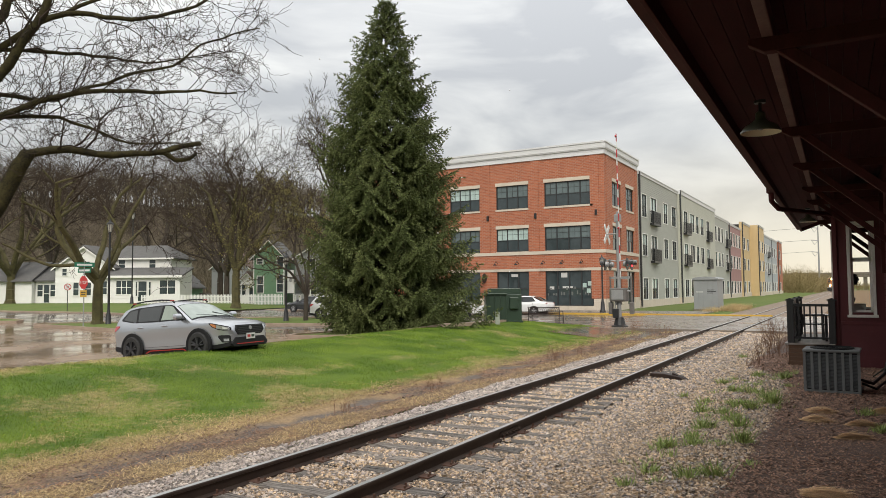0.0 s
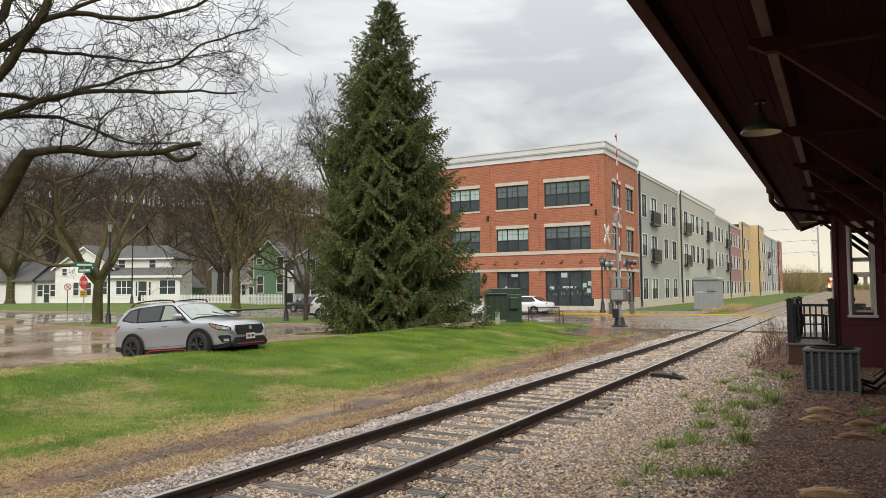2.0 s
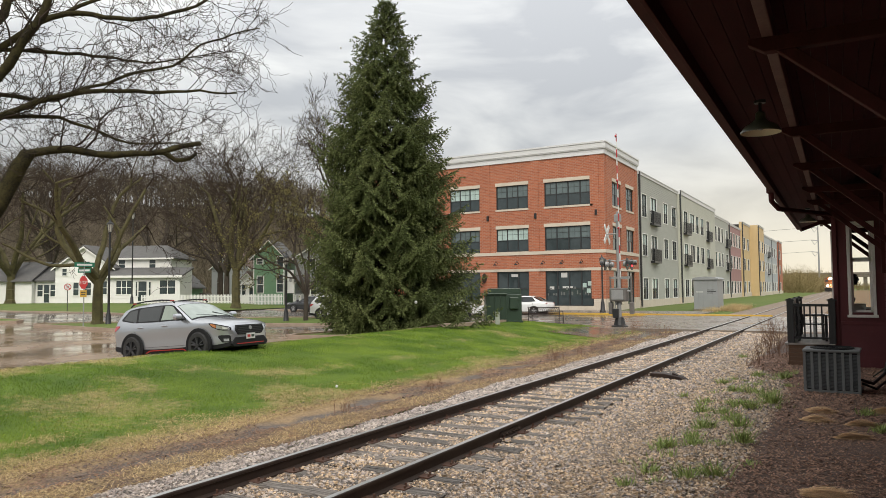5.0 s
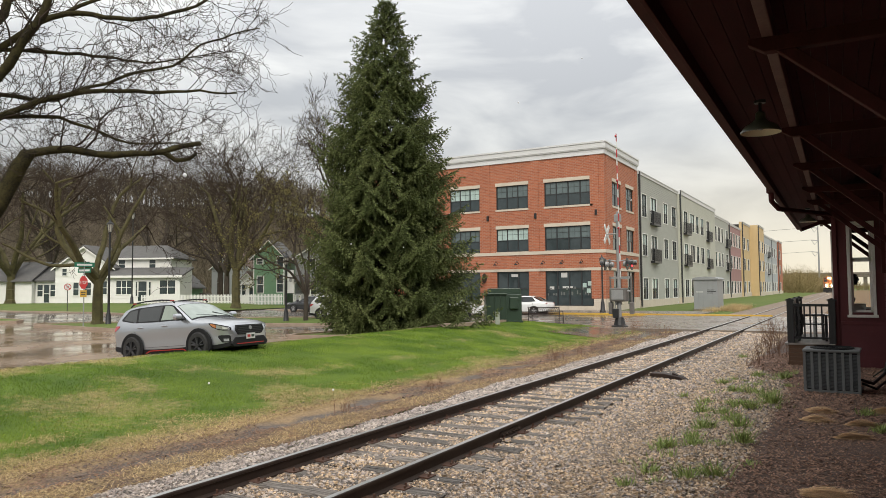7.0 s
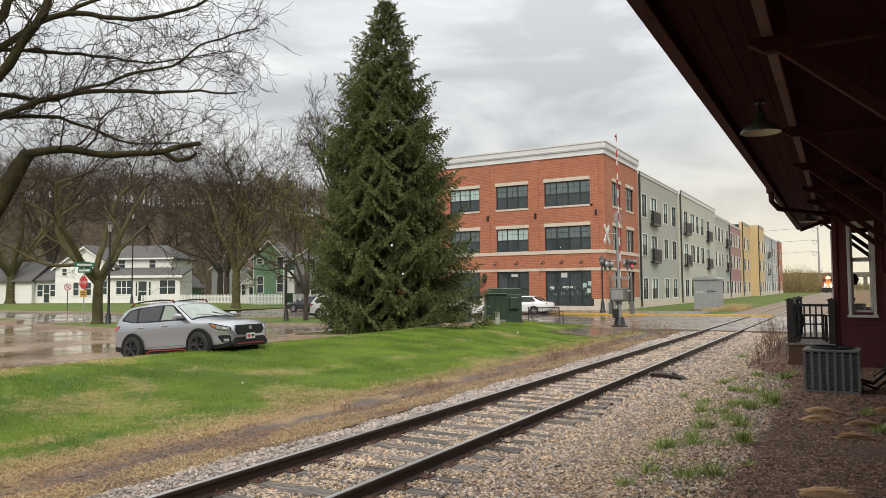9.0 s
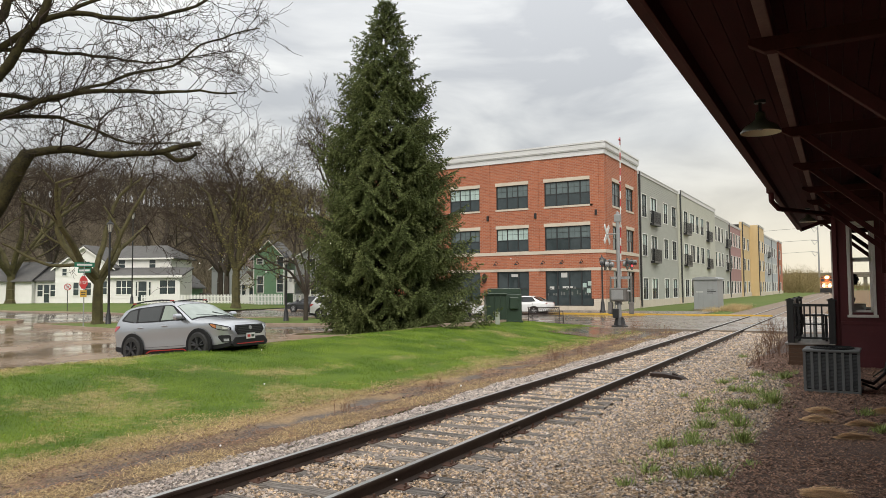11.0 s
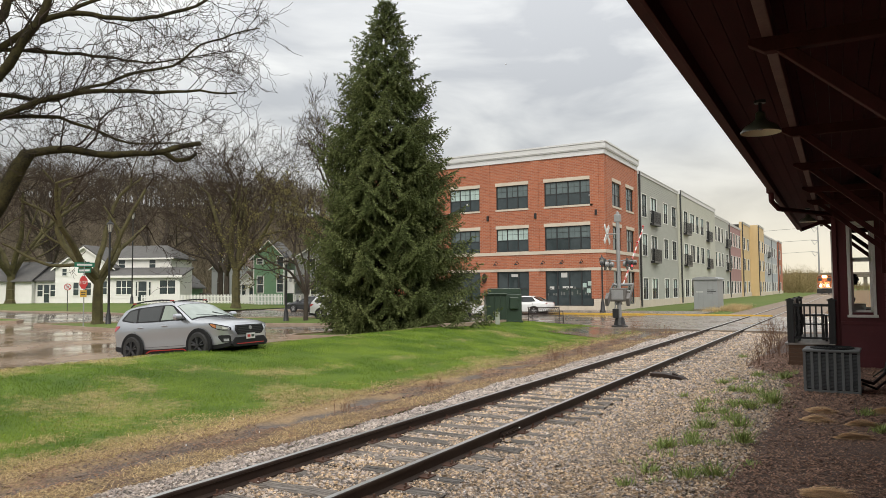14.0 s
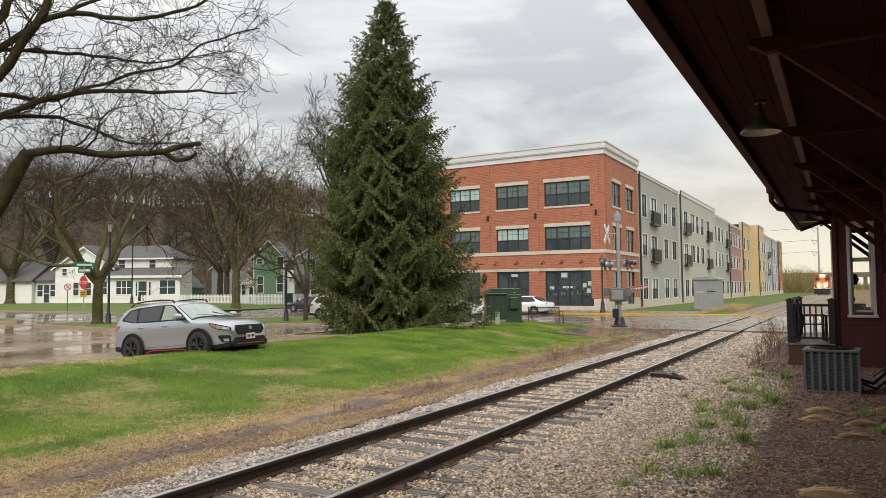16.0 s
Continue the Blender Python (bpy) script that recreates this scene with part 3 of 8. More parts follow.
# ---------------------------------------------------------------- buildings
class Wall:
    """A wall plane: origin, run direction u, outward normal n. Boxes are given by u, z and depth along n."""

    def __init__(self, origin, u, n):
        self.o, self.u, self.n = Vector(origin), Vector(u), Vector(n)

    def box(self, m, u0, u1, z0, z1, d0, d1):
        pts = []
        for z in (z0, z1):
            for u, d in ((u0, d0), (u1, d0), (u1, d1), (u0, d1)):
                p = self.o + self.u * u + self.n * d
                pts.append((p.x, p.y, z))
        m.add(pts, [(3, 2, 1, 0), (4, 5, 6, 7), (0, 1, 5, 4), (1, 2, 6, 5), (2, 3, 7, 6), (3, 0, 4, 7)])
        return m

    def ring(self, m, u0, u1, z0, z1, bar, d0, d1):
        """One connected rectangular frame."""
        c = [(u0, z0), (u1, z0), (u1, z1), (u0, z1), (u0 + bar, z0 + bar), (u1 - bar, z0 + bar), (u1 - bar, z1 - bar), (u0 + bar, z1 - bar)]
        pts = []
        for d in (d0, d1):
            for u, z in c:
                p = self.o + self.u * u + self.n * d
                pts.append((p.x, p.y, z))
        f = []
        for i in range(4):
            j = (i + 1) % 4
            f += [(i, j, 4 + j, 4 + i), (8 + i, 8 + j, 12 + j, 12 + i), (i, j, 8 + j, 8 + i), (4 + i, 4 + j, 12 + j, 12 + i)]
        return m.add(pts, f)

    def lap(self, m, u0, u1, z0, z1, d):
        """One lapped board, thicker at its foot."""
        pts = []
        for z, dd in ((z0, d), (z1, 0.25 * d)):
            for u, e in ((u0, 0.0), (u1, 0.0), (u1, dd), (u0, dd)):
                p = self.o + self.u * u + self.n * e
                pts.append((p.x, p.y, z))
        m.add(pts, [(3, 2, 1, 0), (4, 5, 6, 7), (1, 2, 6, 5), (2, 3, 7, 6), (3, 0, 4, 7)])

    def cells(self, u0, u1, z0, z1, holes):
        """Rectangles of the wall that the holes leave."""
        zs = sorted({z0, z1} | {min(z1, max(z0, h[k])) for h in holes for k in (2, 3)})
        for a, b in zip(zs, zs[1:]):
            if b - a < 1e-4:
                continue
            cut = sorted((h[0], h[1]) for h in holes if h[2] < (a + b) / 2 < h[3])
            u = u0
            for s, e in cut:
                if s > u + 1e-4:
                    yield u, s, a, b
                u = max(u, e)
            if u1 > u + 1e-4:
                yield u, u1, a, b


def window(w, u0, u1, z0, z1, parent, panes=2, rows=2, frame_mat=None, glass_mat=None, name="window", bar=0.07, depth=-0.14, upper=None):
    """A window set into its opening: frame with mullions, and each pane of glass."""
    fr = Mesh()
    fm = frame_mat or M["frame_dark"]
    w.ring(fr, u0, u1, z0, z1, bar, depth - 0.03, depth + 0.05)
    us = [u0 + (u1 - u0) * i / panes for i in range(panes + 1)]
    zs = [z0 + (z1 - z0) * i / rows for i in range(rows + 1)]
    ob = part(name, fr, fm, parent)
    for u in us[1:-1]:
        part("mullion", w.box(Mesh(), u - bar * 0.6, u + bar * 0.6, z0 + bar, z1 - bar, depth - 0.03, depth + 0.045), fm, ob)
    for z in zs[1:-1]:
        part("meeting_rail", w.box(Mesh(), u0 + bar, u1 - bar, z - bar * 0.4, z + bar * 0.4, depth - 0.03, depth + 0.03), fm, ob)
    for i in range(panes):
        for j in range(rows):
            g = w.box(Mesh(), us[i] + 0.02, us[i + 1] - 0.02, zs[j] + 0.02, zs[j + 1] - 0.02, depth - 0.02, depth - 0.005)
            part("pane", g, (upper if upper and j == rows - 1 else glass_mat) or M["glass"], ob)
    return ob


def brick_building():
    t = thing("brick_building", "three-storey red brick corner building with pale cornice and stone bands", "building")
    XB, YB, XL, YE, top = -17.3, 56.9, -43.0, 67.4, 13.15
    south = Wall((XB, YB, 0), (-1, 0, 0), (0, -1, 0))
    east = Wall((XB, YB, 0), (0, 1, 0), (1, 0, 0))
    cols = [(18.33, 22.54, 4, "shop"), (24.05, 27.1, 3, "door"), (28.75, 31.8, 3, "shop"), (33.4, 36.45, 3, "shop"), (38.1, 41.15, 3, "shop")]
    holes, wins = [], []
    for a, b, n, kind in cols:
        u0, u1 = a - 17.3, b - 17.3
        for z0, z1 in ((9.06, 11.13), (5.3, 7.32)):
            wins.append((south, u0, u1, z0, z1, n, 2))
        wins.append((south, u0, u1, 0.62, 3.56, n, 2))
    for a, b in ((2.24, 4.83), (6.47, 8.99)):
        for z0, z1 in ((9.06, 11.13), (5.3, 7.32)):
            wins.append((east, a, b, z0, z1, 2, 2))
        wins.append((east, a, b, 0.62, 3.56, 2, 2))
    for w, u0, u1, length in ((south, 0, XB - XL, 0), (east, 0, YE - YB, 0)):
        hs = [(x[1], x[2], x[3], x[4]) for x in wins if x[0] is w]
        m = Mesh()
        s0 = 0.0 if w is south else 0.3
        for a, b, c, d in w.cells(s0, u1, 1.22, top, hs):
            w.box(m, a, b, c, d, -0.3, 0.0)
        part("wall", m, M["brick"], t)
        for a, b, c, d in w.cells(s0 * 0.95, u1, 0.1, 1.22, hs):
            k = max(1, round((b - a) / 0.8))
            for i in range(k):
                for z0, z1 in ((c, (c + d) / 2), ((c + d) / 2, d)):
                    part("stone_block", w.box(Mesh(), a + (b - a) * i / k + 0.006, a + (b - a) * (i + 1) / k - 0.006, z0 + 0.004, z1 - 0.006, -0.28, 0.03), M["limestone"], t)
        for z0, z1, d in ((4.99, 5.27, 0.06), (3.56, 3.79, 0.05)):
            part("stone_band", w.box(Mesh(), u0 - d if w is south else 0.0, u1, z0, z1, 0.002, d), M["limestone"], t, "pale stone band")
        # cornice in three steps
        co = Mesh()
        for z0, z1, d in ((13.15, 13.22, 0.10), (13.22, 13.58, 0.06), (13.58, 13.66, 0.16), (13.66, 14.08, 0.20), (14.08, 14.21, 0.26)):
            w.box(co, u0 - d if w is south else 0.4, u1, z0, z1, -0.4, d)
        u = 0.3
        while u < u1 - 0.2:                    # small brackets along the frieze
            part("bracket", w.box(Mesh(), u, u + 0.1, 13.44, 13.579, 0.061, 0.10), M["cornice"], t)
            u += 0.62
        part("cornice", co, M["cornice"], t, "light grey stepped cornice")
        # shallow brick piers between the bays
        for u in ([1.0 - 0.55, 6.0 - 0.25, 10.6 - 0.2, 15.3, 19.95] if w is south else [0.55, 9.7]):
            for z0, z1 in ((5.28, 13.14), (1.23, 3.55)):
                part("pier", w.box(Mesh(), u, u + 0.75, z0, z1, 0.002, 0.05), M["brick"], t)
    rng = random.Random(3)
    for w, u0, u1, z0, z1, n, r in wins:
        shop = z0 < 1
        lint = Mesh()
        if not shop:
            w.box(lint, u0 - 0.06, u1 + 0.06, z1, z1 + 0.29, 0.0, 0.04)
            part("sill", w.box(Mesh(), u0 - 0.05, u1 + 0.05, z0 - 0.16, z0, -0.1, 0.05), M["limestone"], t, "pale stone sill")
            part("lintel", lint, M["limestone"], t, "pale stone lintel")
        blind = (not shop) and w is south and ((abs(u0 - (24.05 - 17.3)) < 0.1 and z0 < 6) or (u0 > 11 and z0 > 8))
        ob = window(w, u0, u1, z0, z1, t, n, r, bar=0.08, upper=M["glass_blind_sky"] if blind else (None if shop else M["glass_mid"]), name="window" if not shop else "shop_front")
        if not shop:
            gr = Mesh()
            zm = (z0 + z1) / 2
            for i in range(n):
                a, b = u0 + (u1 - u0) * i / n, u0 + (u1 - u0) * (i + 1) / n
                w.box(gr, (a + b) / 2 - 0.012, (a + b) / 2 + 0.012, zm + 0.05, z1 - 0.08, -0.138, -0.122)
                w.box(gr, a + 0.06, b - 0.06, (zm + z1) / 2 - 0.012, (zm + z1) / 2 + 0.012, -0.138, -0.123)
            part("glazing_bar", gr, M["frame_dark"], ob)
    # roof and hidden sides close the block
    part("roof", Mesh().box(XL, YB + 0.2, 13.0, XB - 0.2, YE, 13.2), M["shingle"], t)
    rear = Mesh().box(XL, YB, 0.0, XL + 0.3, YE, 13.1).box(XL, YE, 0, XB - 0.35, YE + 0.3, 13.1).box(XL + 0.4, YB + 3.2, 0.1, XB - 0.4, YB + 3.3, 13.0)
    part("inner_wall", rear, M["brick"], t)
    floors = Mesh()
    for z in (0.2, 4.4, 8.3):
        floors.box(XL + 0.35, YB + 0.32, z, XB - 0.35, YE - 0.1, z + 0.15)
    part("floor_slab", floors, M["concrete"], t)
    # wall lamps: bent arms over the shop fronts and small box lamps above
    for px in (19.2, 20.9, 22.6, 25.0, 27.0, 29.6, 33.9):
        u = px - 17.3
        a = Mesh()
        a.tube((XB - u, YB - 0.02, 4.25), (XB - u, YB - 0.35, 4.45), 0.025, n=6).tube((XB - u, YB - 0.35, 4.45), (XB - u, YB - 0.6, 4.3), 0.025, n=6)
        a.lathe([(0.04, 0.16), (0.07, 0.1), (0.19, 0.0), (0.17, 0.0), (0.05, 0.09)], 10, (XB - u, YB - 0.62, 4.12))
        part("gooseneck_lamp", a, M["black"], t, "black gooseneck wall lamp")
    for px in (18.0, 23.35, 27.9):
        part("wall_lamp", Mesh().box(XB - (px - 17.3) - 0.09, YB - 0.18, 8.1, XB - (px - 17.3) + 0.09, YB, 8.55), M["black"], t, "small black box wall lamp", bevel=0.02)
    sg = Mesh().lathe([(0.02, -0.05), (0.42, -0.05), (0.45, 0.0), (0.42, 0.05), (0.02, 0.05)], 8, (-28.1, YB - 0.5, 3.0), "x")
    part("hanging_sign", sg, M["black"], t, "black hanging shop sign")
    wr = M["plate"]
    for x0, z0, ww, hh in ((-25.4, 3.1, 0.7, 0.25), (-26.2, 2.0, 1.1, 0.12), (-26.1, 1.82, 0.9, 0.1), (-20.9, 3.0, 0.55, 0.4), (-20.6, 2.1, 0.9, 0.16), (-22.0, 2.0, 0.4, 0.25)):
        part("sign_bar", Mesh().box(x0 - ww / 2, YB + 0.105, z0, x0 + ww / 2, YB + 0.115, z0 + hh), wr, t, "pale window lettering, unreadable")
    for k in range(17):
        x0, z0 = -22.4 + k * 0.235, (1.45, 1.95, 1.5)[k % 3] + rng.uniform(0, 0.12)
        part("display_item", Mesh().box(x0, YB + 0.1, z0, x0 + rng.uniform(0.08, 0.17), YB + 0.112, z0 + rng.uniform(0.1, 0.32)), M["goods"], t, "dim goods in the shop window")
    for x0, z0 in ((-19.3, 2.15), (-18.95, 1.7), (-18.85, 2.3)):
        part("window_poster", Mesh().box(x0, YB + 0.1, z0, x0 + 0.33, YB + 0.113, z0 + 0.36), M["glass_blind_sky"], t, "pale teal poster")
    return t


brick_building()


def flats_segment(name, label, y0, y1, top, base_mat, cols, out=0.0, cap=0.25, end_face=False, board=0.19, stone=0.9):
    """One coloured stretch of the long apartment block, with its windows and balconies."""
    t = thing(name, label, "apartment building", group="apartment block beside the track")
    w = Wall((-17.3 + out, y0, 0), (0, 1, 0), (1, 0, 0))
    L = y1 - y0
    holes = []
    for kind, a, b in cols:
        for z0, z1 in ((8.99, 11.2), (5.19, 7.3), (0.95, 3.0)):
            holes.append((a - y0, b - y0, z0 if kind == "w" or z0 < 1 else z0 - 0.35, z1))
    m = Mesh()
    for a, b, c, d in w.cells(0, L, stone, top - cap, holes):
        w.box(m, a, b, c, d, -0.3, 0.0)
        if board:
            k = max(1, round((d - c) / board))
            for i in range(k):
                w.lap(m, a, b, c + (d - c) * i / k, c + (d - c) * (i + 1) / k, 0.03)
    part("wall", m, base_mat, t)
    f = Mesh()
    w.box(f, 0, L, 0.0, stone, -0.3, 0.06)
    part("foundation", f, M["limestone"], t, "pale stone foundation")
    c = Mesh()
    w.box(c, 0, L, top - cap, top, -0.35, 0.1)
    w.box(c, 0, L, top, top + 0.08, -0.4, 0.16)
    part("parapet", c, M["cornice"], t, "pale parapet trim")
    if end_face:
        part("end_wall", Mesh().box(-17.5, y0 - 0.3, 0.0, -17.3 + out, y0 - 0.001, top), base_mat, t)
    part("roof", Mesh().box(-34, y0, top - 0.6, -17.62 + out, y1, top - 0.4), M["shingle"], t)
    part("inner_wall", Mesh().box(-21.0, y0, 0, -20.9, y1, top - 0.7).box(-34, y1 - 0.3, 0, -17.7, y1, top - 0.7), base_mat, t)
    for (kind, a, b) in cols:
        for z0, z1 in ((8.99, 11.2), (5.19, 7.3), (0.95, 3.0)):
            if kind == "b" and z0 > 1:
                z0 -= 0.35
            trim = Mesh()
            # pale upper panes paint the sky's reflection by colour
            wo = window(w, a - y0, b - y0, z0, z1, t, 2 if b - a > 1.3 else 1, 2, depth=-0.06, upper=(M["glass_blind_sky"], M["glass_mid"], M["glass_blind_sky"], M["glass_mid"], None)[round(a * 7 + z0) % 5])
            w.ring(trim, a - y0 - 0.055, b - y0 + 0.055, z0 - 0.055, z1 + 0.055, 0.055, 0.0, 0.07)
            part("window_trim", trim, M["white"], wo, "white window trim")
    for (kind, a, b) in cols:
        if kind != "b":
            continue
        for z in (8.6, 4.8):
            x0 = -17.3 + out
            bal = Mesh().box(x0 + 0.03, a - 0.25, z - 0.25, x0 + 0.45, b + 0.25, z - 0.05)
            bo = part("balcony", bal, M["black"], t, "small black metal balcony")
            rail = Mesh()
            for yy in (a - 0.25, b + 0.2):
                rail.box(x0 + 0.03, yy, z + 1.1, x0 + 0.45, yy + 0.05, z + 1.16)
                rail.box(x0 + 0.38, yy, z - 0.05, x0 + 0.45, yy + 0.06, z + 1.16)
            rail.box(x0 + 0.39, a - 0.25, z + 1.1, x0 + 0.45, b + 0.25, z + 1.16)
            yy = a - 0.25
            while yy < b + 0.25:
                rail.box(x0 + 0.405, yy, z - 0.05, x0 + 0.435, yy + 0.06, z + 1.1)
                yy += 0.12
            for k in range(3):
                rail.box(x0 + 0.1 + k * 0.12, a - 0.24, z - 0.05, x0 + 0.13 + k * 0.12, a - 0.21, z + 1.1)
            part("railing", rail, M["black"], bo)
    # downpipe at the joint
    part("downpipe", Mesh().box(-17.28 + out, y0 + 0.05, 0.3, -17.12 + out, y0 + 0.3, top), M["frame_dark"], t, "dark downpipe")


flats_segment("apartment_wing", "sage grey lap-sided apartment wing with black balconies", 67.75, 85.3, 13.2, M["siding_grey"], [("w", 68.8, 70.75), ("b", 72.3, 74.8), ("w", 78.0, 80.0), ("w", 82.0, 84.3)])
flats_segment("apartment_wing", "pale grey-green lap-sided apartment wing with black balconies", 85.35, 110.2, 13.4, M["siding_pale"], [("b", 87.5, 89.9), ("w", 91.2, 94.1), ("w", 95.2, 97.1), ("w", 98.3, 100.8), ("b", 102.9, 105.1)], out=0.25, cap=0.45)
flats_segment("apartment_wing", "light grey apartment wing with black balconies", 110.25, 125.7, 12.75, M["siding_grey"], [("w", 111.7, 113.3), ("w", 114.3, 116.5), ("w", 117.6, 119.4), ("b", 122.0, 124.6)], board=0.0)
flats_segment("apartment_wing", "dusky mauve brick apartment wing", 125.75, 140.4, 12.6, M["siding_maroon"], [("w", 127.2, 129.2), ("w", 130.6, 132.6), ("w", 134, 136), ("w", 137.2, 139.2)], board=0.0)
flats_segment("apartment_wing", "tan stucco apartment tower bay", 140.5, 152.5, 14.0, M["siding_tan"], [("w", 142, 144.5), ("w", 147.5, 150.0)], out=0.25, end_face=True, board=0.0)
flats_segment("apartment_wing", "tan stucco apartment wing standing forward", 152.6, 163.5, 14.2, M["siding_tan"], [("w", 154.2, 156.4), ("w", 159, 161.6)], out=1.7, end_face=True, board=0.0)
flats_segment("apartment_wing", "pale blue-grey apartment wing", 163.6, 181.8, 13.1, M["siding_blue"], [("w", 165, 167.2), ("w", 168.6, 170.8), ("b", 172.6, 174.8), ("w", 176.4, 178.6)], out=1.5, board=0.0)
flats_segment("apartment_wing", "grey apartment wing with red brick end", 181.9, 197.8, 13.3, M["siding_blue"], [("w", 184, 186.5), ("w", 189, 191.5), ("w", 193.5, 196)], out=1.4, board=0.0)
flats_segment("apartment_wing", "red brick end bay of the apartment block", 197.9, 210, 13.6, M["brick"], [("w", 201, 204)], out=1.6, board=0.0)


# ---------------------------------------------------------------- depot
def depot():
    at = pose(0, 0, 0, 0, 0, 0.75)
    t = thing("depot", "dark red wooden railway depot with deep bracketed eaves", "railway depot", at=at)
    EX, EZ, Y0, Y1 = -1.055, 4.12, -6.0, 27.4     # eave edge
    slope = 0.36
    BX = -0.43                                    # bracket beam
    WX = 0.95                                     # long wall
    # soffit boards run along the eave
    x = EX + 0.02
    bw = 0.145
    k = 0
    while x < WX + 0.1:
        z = EZ + 0.03 + (x - EX) * slope
        m = Mesh().add([(x, Y0, z), (x + bw - 0.006, Y0, z + slope * bw), (x + bw - 0.006, Y1, z + slope * bw), (x, Y1, z), (x, Y0, z + 0.03), (x + bw - 0.006, Y0, z + slope * bw + 0.03), (x + bw - 0.006, Y1, z + slope * bw + 0.03), (x, Y1, z + 0.03)],
                       [(0, 1, 2, 3), (4, 5, 6, 7), (0, 1, 5, 4), (1, 2, 6, 5), (2, 3, 7, 6), (3, 0, 4, 7)])
        part("soffit_board", m, M["depot_dark"], t)
        x += bw
        k += 1
    rf = Mesh()
    rf.prism([(EX - 0.06, EZ + 0.07), (6.0, EZ + 0.07 + 7.26 * slope), (6.0, EZ + 0.12 + 7.26 * slope), (EX - 0.06, EZ + 0.12)], Y0 - 0.05, Y1 + 0.05)
    part("roof", rf, M["shingle"], t)
    part("fascia", Mesh().box(EX - 0.03, Y0, EZ - 0.09, EX + 0.01, Y1, EZ + 0.1), M["depot_dark"], t, bevel=0.006)
    gut = [(EX - 0.04, EZ + 0.07), (EX - 0.15, EZ + 0.07), (EX - 0.155, EZ + 0.02), (EX - 0.12, EZ - 0.05), (EX - 0.04, EZ - 0.06)]
    part("gutter", Mesh().prism(gut, Y0, Y1 - 0.3), M["depot_dark"], t, "dark red rain gutter")
    part("barge_board", Mesh().prism([(EX - 0.02, EZ - 0.1), (3.0, EZ - 0.1 + 4.26 * slope), (3.0, EZ + 0.1 + 4.26 * slope), (EX - 0.02, EZ + 0.08)], Y1, Y1 + 0.04), M["depot_dark"], t)
    bz = EZ + (BX - EX) * slope - 0.02
    part("eave_beam", Mesh().box(BX - 0.045, Y0, bz - 0.17, BX + 0.045, Y1 - 0.3, bz), M["depot_beam"], t, "maroon timber beam under the eave", bevel=0.01)
    # brackets: a sloping rafter arm, a strut down to the wall and a short cap under the beam
    for y in (-1.2, 1.9, 6.2, 9.9, 12.9, 16.1, 18.6, 21.6, 24.6):
        arm = Mesh().prism([(BX - 0.09, bz - 0.25), (BX - 0.03, bz - 0.29), (BX + 0.12, bz - 0.29), (WX, bz - 0.29), (WX, bz - 0.17), (BX - 0.15, bz - 0.17), (BX - 0.15, bz - 0.215)], y - 0.05, y + 0.05)
        br = part("bracket", arm, M["depot_dark"], t, "curved-nose timber eave bracket", bevel=0.008)
        st = Mesh().prism([(BX + 0.06, bz - 0.29), (BX + 0.2, bz - 0.29), (WX, bz - 1.32), (WX, bz - 1.46)], y - 0.045, y + 0.045)
        part("strut", st, M["depot_dark"], br, bevel=0.008)
        part("wall_post", Mesh().box(WX - 0.1, y - 0.08, bz - 1.9, WX - 0.002, y + 0.08, bz - 0.1), M["depot_dark"], br, bevel=0.008)
    # long wall of lapped boards
    wall = Mesh().box(WX, Y0, 0.1, WX + 0.2, Y1 - 2.0, EZ + (WX - EX) * slope)
    lw = Wall((WX, Y0, 0), (0, 1, 0), (-1, 0, 0))
    z = 0.25
    while z < 4.2:
        part("lap_board", lw.box(Mesh(), 0, Y1 - 2.0 - Y0, z, z + 0.125, 0.0, 0.02), M["depot_red"], t)
        z += 0.14
    part("wall", wall, M["depot_red"], t)
    rear = Mesh().box(5.8, Y0, 0.1, 6.0, Y1 - 2, 6.6).box(WX + 0.2, Y0, 0.1, 5.8, Y0 + 0.2, 5.0).box(WX + 0.2, Y1 - 2.2, 0.1, 5.8, Y1 - 2.0, 5.0)
    part("rear_wall", rear, M["depot_red"], t)
    # the bay: its near side faces down the platform
    bx0, by, by1, btop = -0.107, 19.3, 23.2, EZ + (WX - EX) * slope - 0.4
    b = Wall((bx0, by, 0), (1, 0, 0), (0, -1, 0))
    wu0, wu1, wz0, wz1 = 0.37, 0.80, 1.53, 3.56
    for a, c, d, e2 in b.cells(0, WX - bx0, 0.15, btop, [(wu0, wu1, wz0, wz1)]):
        part("bay_wall", b.box(Mesh(), a, c, d, e2, -0.14, 0.0), M["depot_red"], t)
    z = 0.2
    while z < 1.14:
        lap = Mesh()
        b.lap(lap, 0.14, WX - bx0, z, z + 0.145, 0.02)
        part("lap_board", lap, M["depot_red"], t)
        z += 0.15
    tr = Mesh()
    b.box(tr, 0, 0.1, 0.15, btop, 0.001, 0.025)
    b.box(tr, 0.14, WX - bx0, 1.24, 1.31, 0.001, 0.03)
    part("corner_board", tr, M["depot_red"], t, bevel=0.005)
    front = Wall((bx0, by, 0), (0, 1, 0), (-1, 0, 0))
    fw = Mesh()
    for a, c, d, e2 in front.cells(0.0, by1 - by, 0.15, btop, [(0.5, 1.4, 1.0, 3.5), (2.4, 3.3, 1.0, 3.5)]):
        front.box(fw, a, c, d, e2, -0.14, 0.0)
    part("bay_front", fw, M["depot_red"], t)
    rs = Wall((bx0, by1, 0), (1, 0, 0), (0, -1, 0))
    rw = Mesh()
